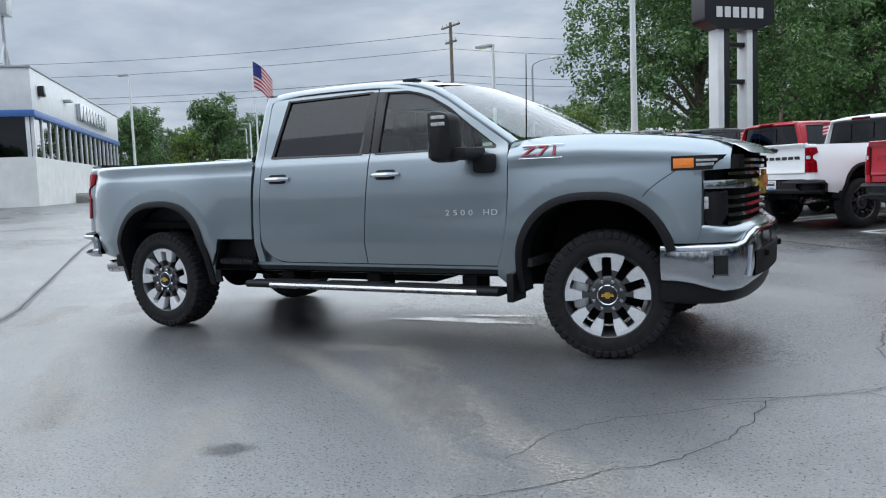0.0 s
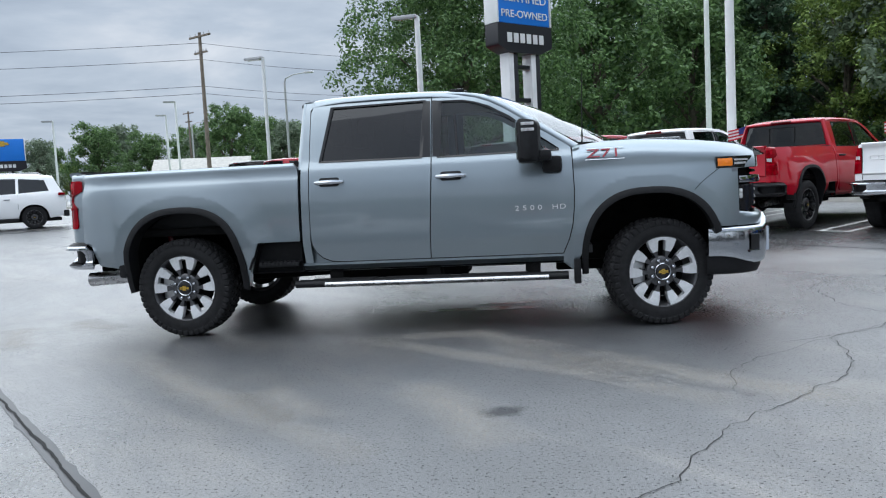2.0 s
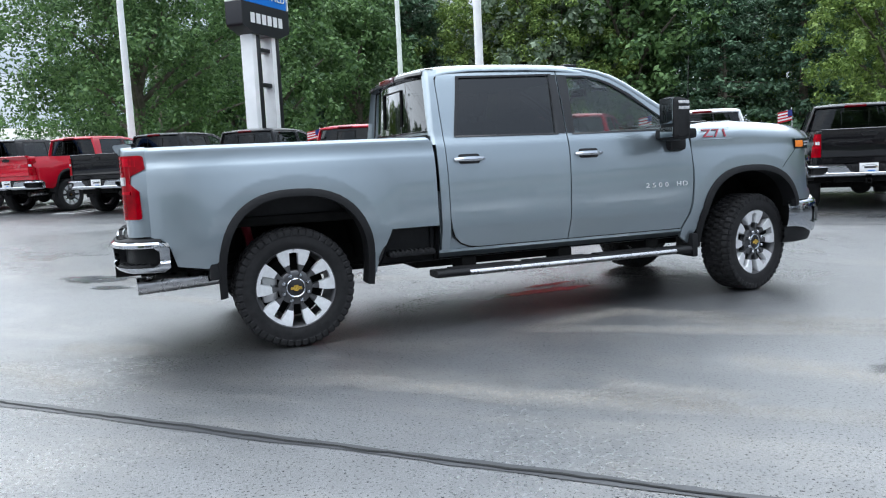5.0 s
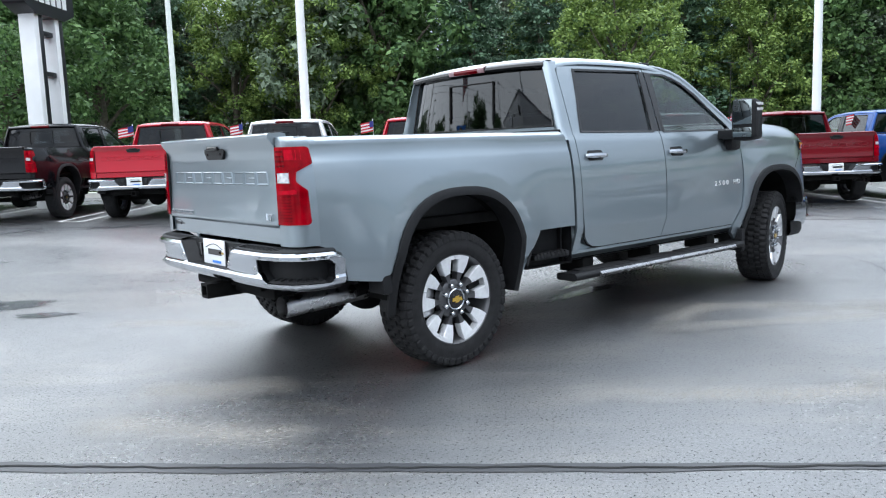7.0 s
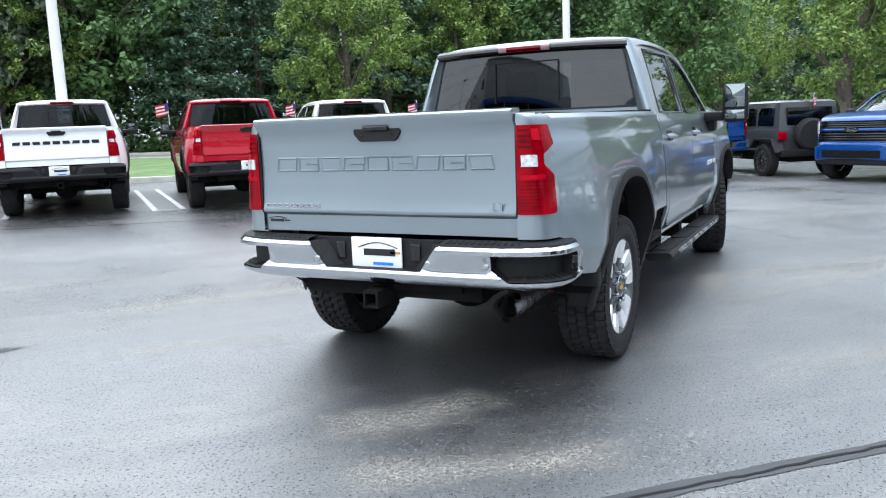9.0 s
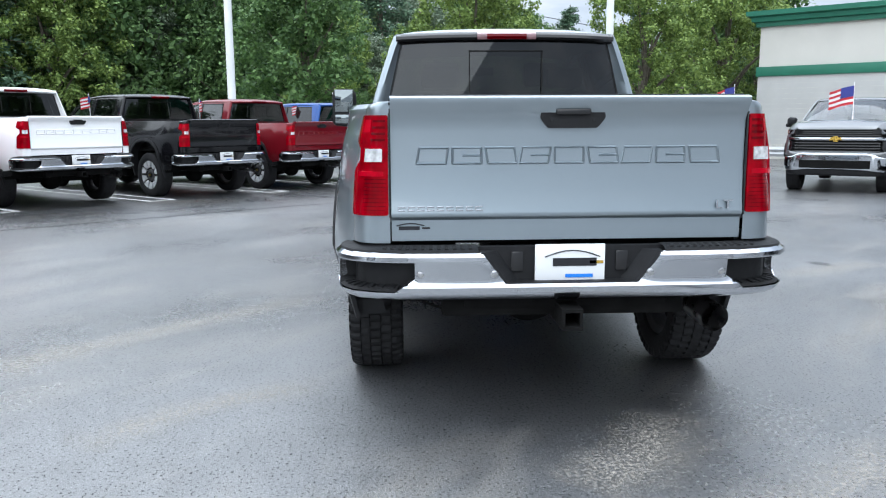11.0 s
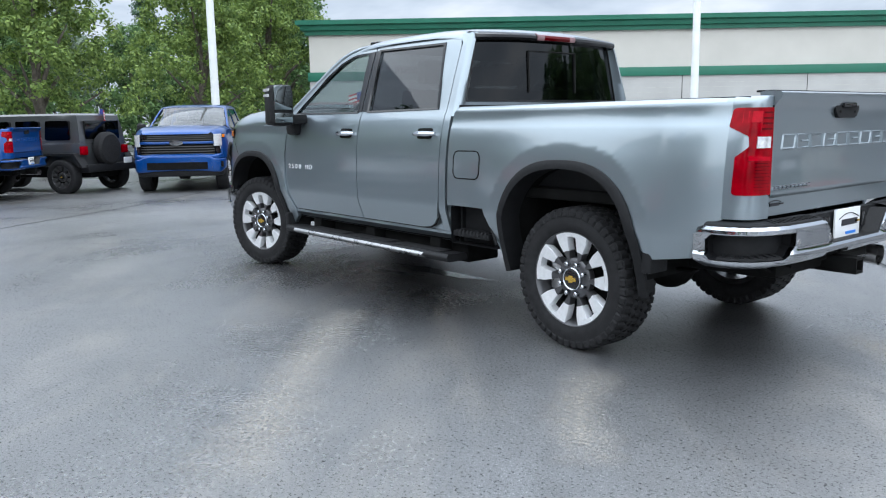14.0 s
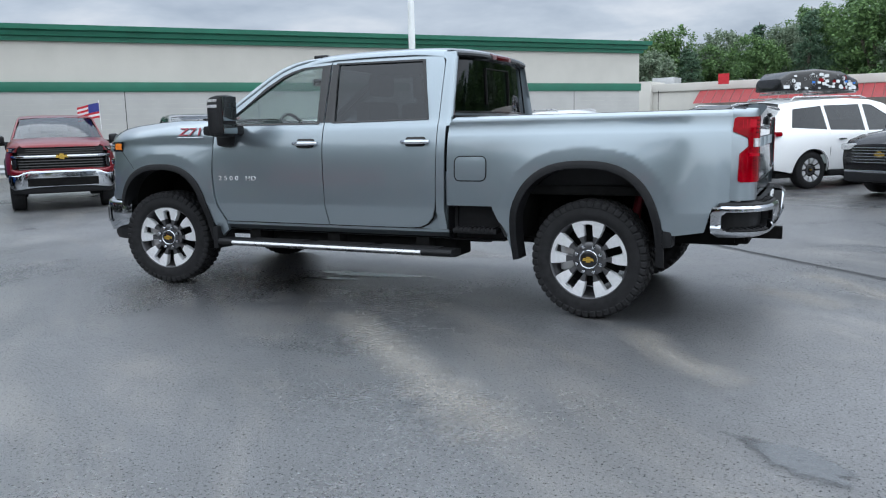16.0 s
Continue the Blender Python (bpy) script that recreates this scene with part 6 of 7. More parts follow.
def car_side(x, z):
    e = max(0.0, abs(x) - 1.75)
    return lerp(CAR, z) - 0.20 * e * e - 0.04 * e


def suv(m, paint, label, name="parked_car", rims=None, box_on_top=False, bright=False):
    t = thing(name, label, "car", "parked cars")
    top = [(-2.30, 1.30), (-2.12, 1.66), (-1.6, 1.73), (-0.4, 1.77), (0.25, 1.74), (0.60, 1.66), (1.42, 1.10), (1.9, 1.04), (2.25, 0.95)]
    for s in (-1, 1):
        wins = ([(-1.98, 1.20), (-1.86, 1.56), (-1.12, 1.62), (-1.10, 1.15)], [(-1.02, 1.145), (-1.04, 1.625), (-0.10, 1.645), (-0.10, 1.12)], [(0.0, 1.12), (0.0, 1.645), (0.24, 1.63), (1.12, 1.15), (1.12, 1.115)])
        body = [(-2.42, 0.40), (-2.46, 0.75), (-2.42, 1.05)] + top + [(2.38, 0.85), (2.44, 0.62), (2.40, 0.34), (1.96, 0.30)] + arch_line(1.5, 0.34, 0.44, 0.44, 0, 180, 16, 2.1) + [(0.9, 0.27), (-0.9, 0.27)] + arch_line(-1.5, 0.34, 0.44, 0.44, 0, 180, 16, 2.1) + [(-1.98, 0.32)]
        part("body_side", panel(body, car_side, s, 0.04, (0.25, 0.15), holes=wins), paint, t)
        for w in wins:
            part("window", panel(w, lambda x, z: car_side(x, z) - 0.01, s, 0, (0.5, 0.3), roll=0), M_TINT, t)
        for x0, x1 in ((-1.06, -1.06), (-0.05, -0.05), (1.14, 1.05)):
            bm = bmesh.new()
            tube(bm, [(x1, s * (car_side(x1, 0.36) + 0.001), 0.36), (x0, s * (car_side(x0, 0.75) + 0.001), 0.75), (x0, s * (car_side(x0, 1.10) + 0.001), 1.10)], 0.005, 4)
            part("door_gap", bm, M_UNDER, t)
        for x in (-0.85, 0.15):
            part("door_handle", boxes((x, x + 0.18, s * 0.94, s * 0.975, 0.95, 0.98), bevel=0.01), M_CHROME, t)
        part("sill_trim", boxes((-1.05, 1.05, s * 0.86, s * 0.945, 0.25, 0.36), bevel=0.03), M_PLASTIC, t)
        bm = bmesh.new()
        rows = [[(x, s * (car_side(x, z) + o), z) for o in (0.0, 0.012)] for x, z in arch_line(1.5, 0.34, 0.445, 0.445, -4, 184, 16, 2.1)]
        sheet(bm, rows)
        sheet(bm, [[(x, s * (car_side(x, z) + o), z) for o in (0.0, 0.012)] for x, z in arch_line(-1.5, 0.34, 0.445, 0.445, -4, 184, 16, 2.1)])
        part("arch_trim", bm, M_PLASTIC, t)
        part("wheel_liner", prism(arch_line(1.5, 0.34, 0.45, 0.45, -10, 190, 16, 2.1), s * 0.5, s * 0.8), M_UNDER, t)
        part("wheel_liner", prism(arch_line(-1.5, 0.34, 0.45, 0.45, -10, 190, 16, 2.1), s * 0.5, s * 0.8), M_UNDER, t)
        part("tail_lamp", boxes((-2.455, -2.24, s * 0.52, s * 0.90, 1.04, 1.13), bevel=0.03), M_REDLENS, t, "red tail lamp")
        part("headlamp", boxes((2.16, 2.43, s * 0.56, s * 0.88, 0.79, 0.90), bevel=0.03), M_CLEARLENS, t, "clear headlamp")
        part("fog_lamp", boxes((2.30, 2.42, s * 0.60, s * 0.82, 0.45, 0.58), bevel=0.03), M_GLOSSBLACK, t)
        part("door_mirror", boxes((0.92, 1.08, s * 0.95, s * 1.12, 1.08, 1.22), bevel=0.04), paint, t)
        bm = bmesh.new()
        tube(bm, [(-1.8, s * 0.60, 1.74), (-1.7, s * 0.60, 1.80), (0.0, s * 0.60, 1.815), (0.2, s * 0.60, 1.77)], 0.018, 6)
        part("roof_rail", bm, M_STEEL, t)
        for x in (1.5, -1.5):
            w = wheel(t, x, s, 0.37, 0, rims, 10)
            w.matrix_local = pose(x, s * 0.80, 0.365, 0, 0, 0 if s > 0 else 180) @ Matrix.Diagonal((0.86, 0.86, 0.86, 1))
    bm = bmesh.new()
    sheet(bm, [[(x, y * (car_side(x, z) - 0.004), z + 0.05 * (1 - y * y)) for y in np.linspace(-1, 1, 9)] for x, z in top[1:6]])
    part("roof", bm, paint, t)
    bm = bmesh.new()
    sheet(bm, [[(x + 0.12 * (1 - y * y), y * (car_side(x, z) - 0.03), z + 0.03 * (1 - y * y)) for y in np.linspace(-1, 1, 9)] for x, z in ((0.60, 1.66), (0.9, 1.46), (1.2, 1.255), (1.42, 1.10))])
    part("windscreen", bm, M_GLASS, t)
    bm = bmesh.new()
    sheet(bm, [[(x + 0.10 * (1 - y * y), y * (car_side(x, z) - 0.01), z + 0.05 * (1 - y * y)) for y in np.linspace(-1, 1, 9)] for x, z in ((1.42, 1.10), (1.9, 1.04), (2.25, 0.95), (2.38, 0.85), (2.44, 0.62), (2.40, 0.34))])
    part("bonnet", bm, paint, t)
    part("grille", boxes((2.44, 2.555, -0.52, 0.52, 0.58, 0.84), bevel=0.03), M_GLOSSBLACK, t)
    if bright:
        for z in (0.585, 0.635, 0.685, 0.735, 0.785, 0.83):
            part("grille_bar", boxes((2.54, 2.568, -0.53, 0.53, z, z + 0.014), bevel=0.004), M_CHROME, t)
        part("bumper_strip", boxes((2.47, 2.53, -0.70, 0.70, 0.415, 0.46), bevel=0.012), M_CHROME, t, "bright bumper strip")
    part("grille_badge", prism([(y, z + 0.73) for y, z in bowtie(0.10)], 2.54, 2.565, "x"), M_GOLD, t)
    part("lower_bumper", boxes((2.30, 2.52, -0.72, 0.72, 0.26, 0.44), bevel=0.04), M_PLASTIC, t)
    bm = bmesh.new()
    sheet(bm, [[(x - 0.05 * (1 - y * y), y * (car_side(x, z) - 0.005), z) for y in np.linspace(-1, 1, 9)] for x, z in ((-2.42, 0.40), (-2.46, 0.75), (-2.42, 1.05), (-2.33, 1.22))])
    part("tailgate", bm, paint, t)
    bm = bmesh.new()
    sheet(bm, [[(x - 0.05 * (1 - y * y), y * (car_side(x, z) - 0.02), z) for y in np.linspace(-1, 1, 7)] for x, z in ((-2.33, 1.22), (-2.14, 1.62), (-2.12, 1.66))])
    part("rear_window", bm, M_TINT, t)
    part("rear_bumper", boxes((-2.54, -2.36, -0.84, 0.84, 0.34, 0.56), bevel=0.05), M_PLASTIC, t)
    pl = part("plate", boxes((-2.53, -2.515, -0.15, 0.15, 0.78, 0.93), bevel=0.003), M_WHITE, t)
    part("plate_bar", boxes((-2.534, -2.529, -0.11, 0.11, 0.83, 0.88)), M_BLACKSIGN, pl)
    part("underbody", boxes((-2.3, 2.3, -0.80, 0.80, 0.22, 0.32), bevel=0.03), M_UNDER, t)
    part("seats", boxes((-0.1, 0.1, -0.65, 0.65, 0.6, 1.35), (-1.2, -1.0, -0.65, 0.65, 0.6, 1.35), bevel=0.06), M_SEAT, t)
    if box_on_top:
        pod = thing("roof_box", "black roof box covered in pale round stickers on the white car", "roof box")
        bm = bmesh.new()
        rows = []
        for x, w, h in ((-1.05, 0.20, 0.08), (-1.0, 0.34, 0.22), (-0.8, 0.42, 0.34), (-0.2, 0.44, 0.40), (0.4, 0.43, 0.36), (0.85, 0.38, 0.22), (1.05, 0.22, 0.08)):
            rows.append([(x, p[0], p[1]) for p in rounded([(-w, 0.0, 0.04), (-w * 0.92, h, 0.10), (w * 0.92, h, 0.10), (w, 0.0, 0.04)], 3)])
        part("box_shell", capped(bm, rows), M_GLOSSBLACK, pod)
        rnd = random.Random(11)
        wide = [(-1.0, 0.34), (-0.8, 0.42), (-0.2, 0.44), (0.4, 0.43), (0.85, 0.38)]
        high = [(-1.0, 0.22), (-0.8, 0.34), (-0.2, 0.40), (0.4, 0.36), (0.85, 0.22)]
        for k in range(130):
            s = 1 if k % 2 else -1
            x = rnd.uniform(-0.92, 0.80)
            w, h = lerp(wide, x), lerp(high, x)
            z = rnd.uniform(0.04, h - 0.08)
            rr = rnd.uniform(0.018, 0.045)
            bm = bmesh.new()
            if k % 4 == 0:
                bm = boxes((-rr * 1.3, rr * 1.3, -0.003, 0.003, -rr * 0.7, rr * 0.7))
            else:
                spin_y(bm, [(0.001, 0.003), (rr, 0.003), (rr, -0.003)], 10)
            ob = part("sticker", bm, M_WHITE if k % 5 else rnd.choice((M_BLUESIGN, M_REDLENS, M_GREYPOLE)), pod, smooth=0)
            ob.matrix_local = pose(x, s * (w - 0.08 * w * z / h + 0.003), z, 5 * s, 0, s * math.degrees(math.atan((lerp(wide, x + 0.05) - lerp(wide, x - 0.05)) / 0.1)))
        for x in (-0.6, 0.5):
            part("cross_bar", boxes((x - 0.03, x + 0.03, -0.62, 0.62, -0.05, -0.01), bevel=0.01), M_STEEL, pod)
        pod.matrix_world = m @ pose(-0.72, 0.0, 1.93) @ Matrix.Diagonal((1.08, 1.08, 1.1, 1))
    t.matrix_world = m
    return t


suv(on_ground(-17.2, 15.9, 215), M_WHITE_PAINT, "white crossover car parked near the showroom", rims=M_GLOSSBLACK)
suv(on_ground(-14.2, 26.2, YAW), M_SILVER_PAINT, "silver van beyond the end of the truck row")
suv(on_ground(-16.6, 28.2, YAW), M_BLACK_PAINT, "black car beside a silver van")
suv(on_ground(7.7, -10.6, 138), M_WHITE_PAINT, "white crossover with black grille facing the lot")
suv(on_ground(4.94, -11.6, 138), M_WHITE_PAINT, "white crossover beside another white crossover")
suv(on_ground(-0.9, -15.3, 55), M_BLACK_PAINT, "black car facing the lot")
suv(on_ground(-3.60, -12.55, 227), M_WHITE_PAINT, "white car with a stickered roof box", box_on_top=True)
suv(on_ground(-6.0, -10.4, 48), M_BLACK_PAINT, "black car with bright grille facing the lot", bright=True)
suv(on_ground(2.4, -13.4, 143), M_WHITE_PAINT, "white car with black grille facing the lot")


def jeep(m):
    t = thing("off_road_car", "charcoal grey boxy off-road car with a covered spare wheel", "car", "parked cars")
    bm = boxes((-1.9, 1.0, -0.80, 0.80, 0.62, 1.18), bevel=0.05)
    part("tub", bm, M_CHARCOAL_PAINT, t)
    part("bonnet", boxes((1.0, 2.1, -0.66, 0.66, 0.72, 1.22), bevel=0.06), M_CHARCOAL_PAINT, t)
    bm = bmesh.new()
    rows = []
    for z, x0, x1, w in ((1.17, -1.90, 0.95, 0.79), (1.60, -1.84, 0.72, 0.74), (1.80, -1.80, 0.62, 0.71), (1.845, -1.70, 0.55, 0.66)):
        rows.append([(x0, -w, z), (x1, -w, z), (x1, w, z), (x0, w, z)])
    sheet(bm, rows, True)
    bm.faces.new([bm.verts.new(p) for p in rows[-1]])
    part("hard_top", bm, M_CHARCOAL_PAINT, t)
    for s in (-1, 1):
        for x0, x1 in ((-1.65, -0.95), (-0.82, -0.12), (0.0, 0.62)):
            part("window", prism(rounded([(x0, 1.24, 0.05), (x0 + 0.02, 1.68, 0.05), (x1 - 0.05, 1.68, 0.05), (x1, 1.24, 0.05)], 3), s * 0.725, s * 0.80, "y"), M_TINT, t)
        for x in (-1.45, 1.5):
            w = wheel(t, x, s, 0.40, 0, M_DARKALLOY)
            w.matrix_local = pose(x, s * 0.84, 0.40, 0, 0, 0 if s > 0 else 180) @ Matrix.Diagonal((0.93, 0.93, 0.93, 1))
            part("wing_flare", prism([(x - 0.62, 0.62), (x - 0.40, 0.94), (x + 0.40, 0.94), (x + 0.60, 0.70), (x + 0.55, 0.70), (x + 0.37, 0.89), (x - 0.37, 0.89), (x - 0.56, 0.62)], s * 0.72, s * 0.97, "y"), M_PLASTIC, t)
        part("tail_lamp", boxes((-1.97, -1.88, s * 0.62, s * 0.80, 0.90, 1.10), bevel=0.02), M_REDLENS, t, "red tail lamp")
        part("door_mirror", boxes((0.62, 0.78, s * 0.84, s * 1.02, 1.20, 1.38), bevel=0.03), M_PLASTIC, t)
    part("rear_window", boxes((-1.91, -1.84, -0.58, 0.58, 1.25, 1.68), bevel=0.02), M_TINT, t)
    bm = bmesh.new()
    spin_y(bm, [(0.001, 0.10), (0.33, 0.10), (0.39, 0.05), (0.39, -0.10), (0.2, -0.12)], 32)
    sp = part("spare_wheel", bm, M_RUBBER, t, "black covered spare wheel")
    sp.matrix_local = pose(-2.06, 0.05, 1.02, 0, 0, 90)
    part("rear_bumper", boxes((-2.12, -1.88, -0.82, 0.82, 0.50, 0.68), bevel=0.03), M_PLASTIC, t)
    part("front_bumper", boxes((2.05, 2.25, -0.80, 0.80, 0.52, 0.70), bevel=0.03), M_PLASTIC, t)
    part("plate", boxes((-2.135, -2.12, -0.70, -0.40, 0.66, 0.80), bevel=0.003), M_WHITE, t)
    part("chassis", boxes((-1.9, 2.0, -0.5, 0.5, 0.36, 0.62), bevel=0.03), M_UNDER, t)
    t.matrix_world = m
    return t


jeep(on_ground(16.2, -0.2, 35))


def small_flag(x, y, z, yaw, size=0.36, label="small striped flag on a plastic staff"):
    """A window flag: staff, stripes and a blue corner, waving."""
    t = thing("window_flag", label, "flag", "window flags", m=pose(x, y, z, 0, 0, yaw))
    bm = bmesh.new()
    tube(bm, [(0, 0, -0.1), (0.02, 0, size * 1.1)], 0.008, 6)
    part("staff", bm, M_WHITE, t)
    wave = lambda u: 0.12 * size * math.sin(5 * u)
    for k in range(7):
        bm = bmesh.new()
        z0, z1 = size * (0.35 + 0.09 * k), size * (0.35 + 0.09 * (k + 1))
        sheet(bm, [[(u * size, wave(u), z0 - 0.2 * u * size), (u * size, wave(u), z1 - 0.2 * u * size)] for u in np.linspace(0.02, 1, 7)])
        part("stripe", bm, M_FLAGRED if k % 2 == 0 else M_WHITE, t)
    bm = bmesh.new()
    for dy in (-0.006, 0.006):
        sheet(bm, [[(u * size, wave(u) + dy, size * 0.62 - 0.2 * u * size), (u * size, wave(u) + dy, size * 0.985 - 0.2 * u * size)] for u in np.linspace(0.02, 0.45, 4)])
    part("canton", bm, M_FLAGBLUE, t)
    return t


for (tx, ty), yaw in (((2.05, 9.32), 200), ((4.18, 7.14), 190), ((6.84, 6.01), 190), ((9.15, 4.15), 180), ((11.4, 2.5), 200), ((13.64, 0.52), 170), ((0.21, 11.16), 190), ((-2.03, 12.94), 20)):
    p = Vector((tx, ty, 0)) + HEAD * 3.0 - ROW_DIR * 0.98
    small_flag(p.x, p.y, terrain(p.x, p.y) + 1.62, yaw)
small_flag(15.0, -1.35, terrain(15, -1) + 1.6, 190)
small_flag(12.05, -7.1, terrain(11, -6) + 1.75, 30, 0.55, "red, white and blue pennant on a plastic staff")
small_flag(8.6, -8.0, terrain(9, -9) + 1.6, 30, 0.55, "red, white and blue pennant on a plastic staff")


# ---- poles, lamps and wires ----
def light_pole(x, y, h, r=0.11, label="white painted steel light pole on a concrete base", mat=None, head=None):
    t = thing("light_pole", label, "light pole", "light poles", m=on_ground(x, y))
    bm = bmesh.new()
    tube(bm, [(0, 0, 0), (0, 0, h)], [r, r * 0.75], 12)
    part("pole", bm, mat or M_POLE, t)
    bm = bmesh.new()
    tube(bm, [(0, 0, -0.2), (0, 0, 0.45)], 0.27, 16)
    part("pole_base", bm, M_CONCRETE, t)
    if head is not None:
        bm = bmesh.new()
        box(bm, 0.0, 0.95, -0.17, 0.17, h - 0.05, h + 0.08, 0.03)
        ob = part("lamp_head", bm, M_GREYPOLE, t)
        ob.matrix_local = pose(0, 0, 0, 0, 0, head)
        bm = bmesh.new()
        box(bm, 0.15, 0.85, -0.13, 0.13, h - 0.065, h - 0.045)
        ob = part("lamp_lens", bm, M_CLEARLENS, t)
        ob.matrix_local = pose(0, 0, 0, 0, 0, head)
    return t


for x, y, h, r in ((5.83, 13.97, 9.5, 0.13), (7.93, 28.0, 10.5, 0.13), (17.63, 5.78, 9.5, 0.13), (17.94, -5.6, 9.5, 0.13), (8.67, -16.6, 9.5, 0.12)):
    light_pole(x, y, h, r)
light_pole(-3.45, 21.4, 6.9, 0.13, head=170)
light_pole(-12.53, 30.0, 7.1, 0.10, head=170)
for x, y, h in ((-45.0, 36.0, 9.3), (-52, 58, 8.2), (-60, 66, 8), (-66, 72, 8), (-30, 56, 8.5), (-36, 66, 8.5), (-44, 60, 8.0)):
    light_pole(x, y, h, 0.11, head=200)


def street_lamp(x, y, h, yaw, reach=1.8):
    t = thing("street_lamp", "grey street lamp with a curved arm", "street lamp", "street lamps", m=on_ground(x, y, yaw))
    bm = bmesh.new()
    tube(bm, [(0, 0, -0.2), (0, 0, h - 0.6)], [0.11, 0.08], 10)
    part("pole", bm, M_GREYPOLE, t)
    bm = bmesh.new()
    tube(bm, [(0, 0, h - 0.6), (0.1, 0, h - 0.3), (reach * 0.4, 0, h - 0.08), (reach, 0, h)], [0.06, 0.05, 0.04, 0.035], 8)
    part("arm", bm, M_GREYPOLE, t)
    bm = bmesh.new()
    box(bm, reach - 0.1, reach + 0.6, -0.14, 0.14, h - 0.08, h + 0.06, 0.05)
    part("lamp_head", bm, M_CLEARLENS, t)
    return t


street_lamp(-18.3, 50.0, 9.2, -10)
street_lamp(63.0, 3.0, 9.0, -60)
street_lamp(-40, 80, 9.0, -10)
t = thing("globe_lamp", "slim grey post with a round globe lamp", "street lamp", "street lamps", m=on_ground(40.5, 29.6))
bm = bmesh.new()
tube(bm, [(0, 0, -0.2), (0, 0, 9.2)], [0.09, 0.06], 8)
part("pole", bm, M_GREYPOLE, t)
bm = bmesh.new()
bmesh.ops.create_uvsphere(bm, u_segments=12, v_segments=8, radius=0.24, matrix=Matrix.Translation((0, 0, 9.4)))
part("globe", bm, M_CLEARLENS, t)


def utility_pole(x, y, h, yaw, arms=2):
    t = thing("utility_pole", "weathered wooden utility pole with cross-arms", "utility pole", "utility poles", m=on_ground(x, y, yaw))
    bm = bmesh.new()
    tube(bm, [(0, 0, -0.3), (0, 0, h)], [0.17, 0.11], 10)
    part("pole", bm, M_WOODPOLE, t)
    for k in range(arms):
        z = h - 0.25 - 1.1 * k
        w = 1.15 if k == 0 else 0.7
        part("cross_arm", boxes((-0.06, 0.06, -w, w, z - 0.06, z + 0.06), bevel=0.01), M_WOODPOLE, t)
        for y in (-w + 0.1, -w * 0.4, w * 0.4, w - 0.1):
            bm = bmesh.new()
            tube(bm, [(0, y, z + 0.05), (0, y, z + 0.22)], [0.045, 0.03], 6)
            part("insulator", bm, M_GREYPOLE, t)
    return t


utility_pole(-22.2, 44.5, 11.6, 60)
utility_pole(33.8, 43.4, 13.5, 38)
utility_pole(-46, 92, 11.6, 60)
utility_pole(63.6, -0.9, 13.5, 38, 1)
utility_pole(60, 20, 13.0, 38)
utility_pole(-2.0, 60.0, 12.5, 45)


def wire(a, b, sag, r=0.02, n=16):
    a, b = Vector(a), Vector(b)
    bm = bmesh.new()
    tube(bm, [a.lerp(b, i / n) - Vector((0, 0, sag * 4 * (i / n) * (1 - i / n))) for i in range(n + 1)], r, 4, False)
    return tagged(part("overhead_wire", bm, M_UNDER), "thin black overhead wire between poles", "wire", "overhead wires")


for z0, z1 in ((11.3, 13.0), (10.2, 11.6), (8.4, 9.2), (7.9, 8.6)):
    wire((33.8, 43.4, z1), (63.6, -0.9, z1), 1.0, 0.013)
    wire((-2.0, 60.0, z0), (33.8, 43.4, z1), 1.0, 0.013)
    wire((-22.2, 44.5, z0 + 0.2), (-2.0, 60.0, z0), 0.5, 0.012)
    wire((-22.2, 44.5, z0 + 0.2), (-90, 30, z0 + 3.5), 1.2, 0.014)
for z in (9.6, 8.4):
    wire((63.6, -0.9, z + 3), (110, -58, z + 2), 1.0, 0.03)

# tall flagpole
t = thing("flagpole", "tall white flagpole flying a striped flag", "flagpole", m=pose(-107, 121, 0))
bm = bmesh.new()
tube(bm, [(0, 0, -0.3), (0, 0, 27.0)], [0.28, 0.12], 10)
part("pole", bm, M_POLE, t)
cloth = lambda u: (0.8 * math.sin(5.5 * u), -1.6 * u - 2.4 * u * u)
for k in range(13):
    bm = bmesh.new()
    z0, z1 = 21.6 + 0.40 * k, 21.6 + 0.40 * (k + 1)
    sheet(bm, [[(4.0 * u, cloth(u)[0], z0 + cloth(u)[1]), (4.0 * u, cloth(u)[0], z1 + cloth(u)[1])] for u in np.linspace(0.02, 1, 12)])
    ob = part("stripe", bm, M_FLAGRED if k % 2 == 0 else M_WHITE, t)
    ob.matrix_local = pose(0, 0, 0, 0, 0, 30)
bm = bmesh.new()
for dy in (-0.04, 0.04):
    sheet(bm, [[(4.0 * u, cloth(u)[0] + dy, 24.0 + cloth(u)[1]), (4.0 * u, cloth(u)[0] + dy, 26.8 + cloth(u)[1])] for u in np.linspace(0.02, 0.42, 6)])
ob = part("canton", bm, M_FLAGBLUE, t)
ob.matrix_local = pose(0, 0, 0, 0, 0, 30)


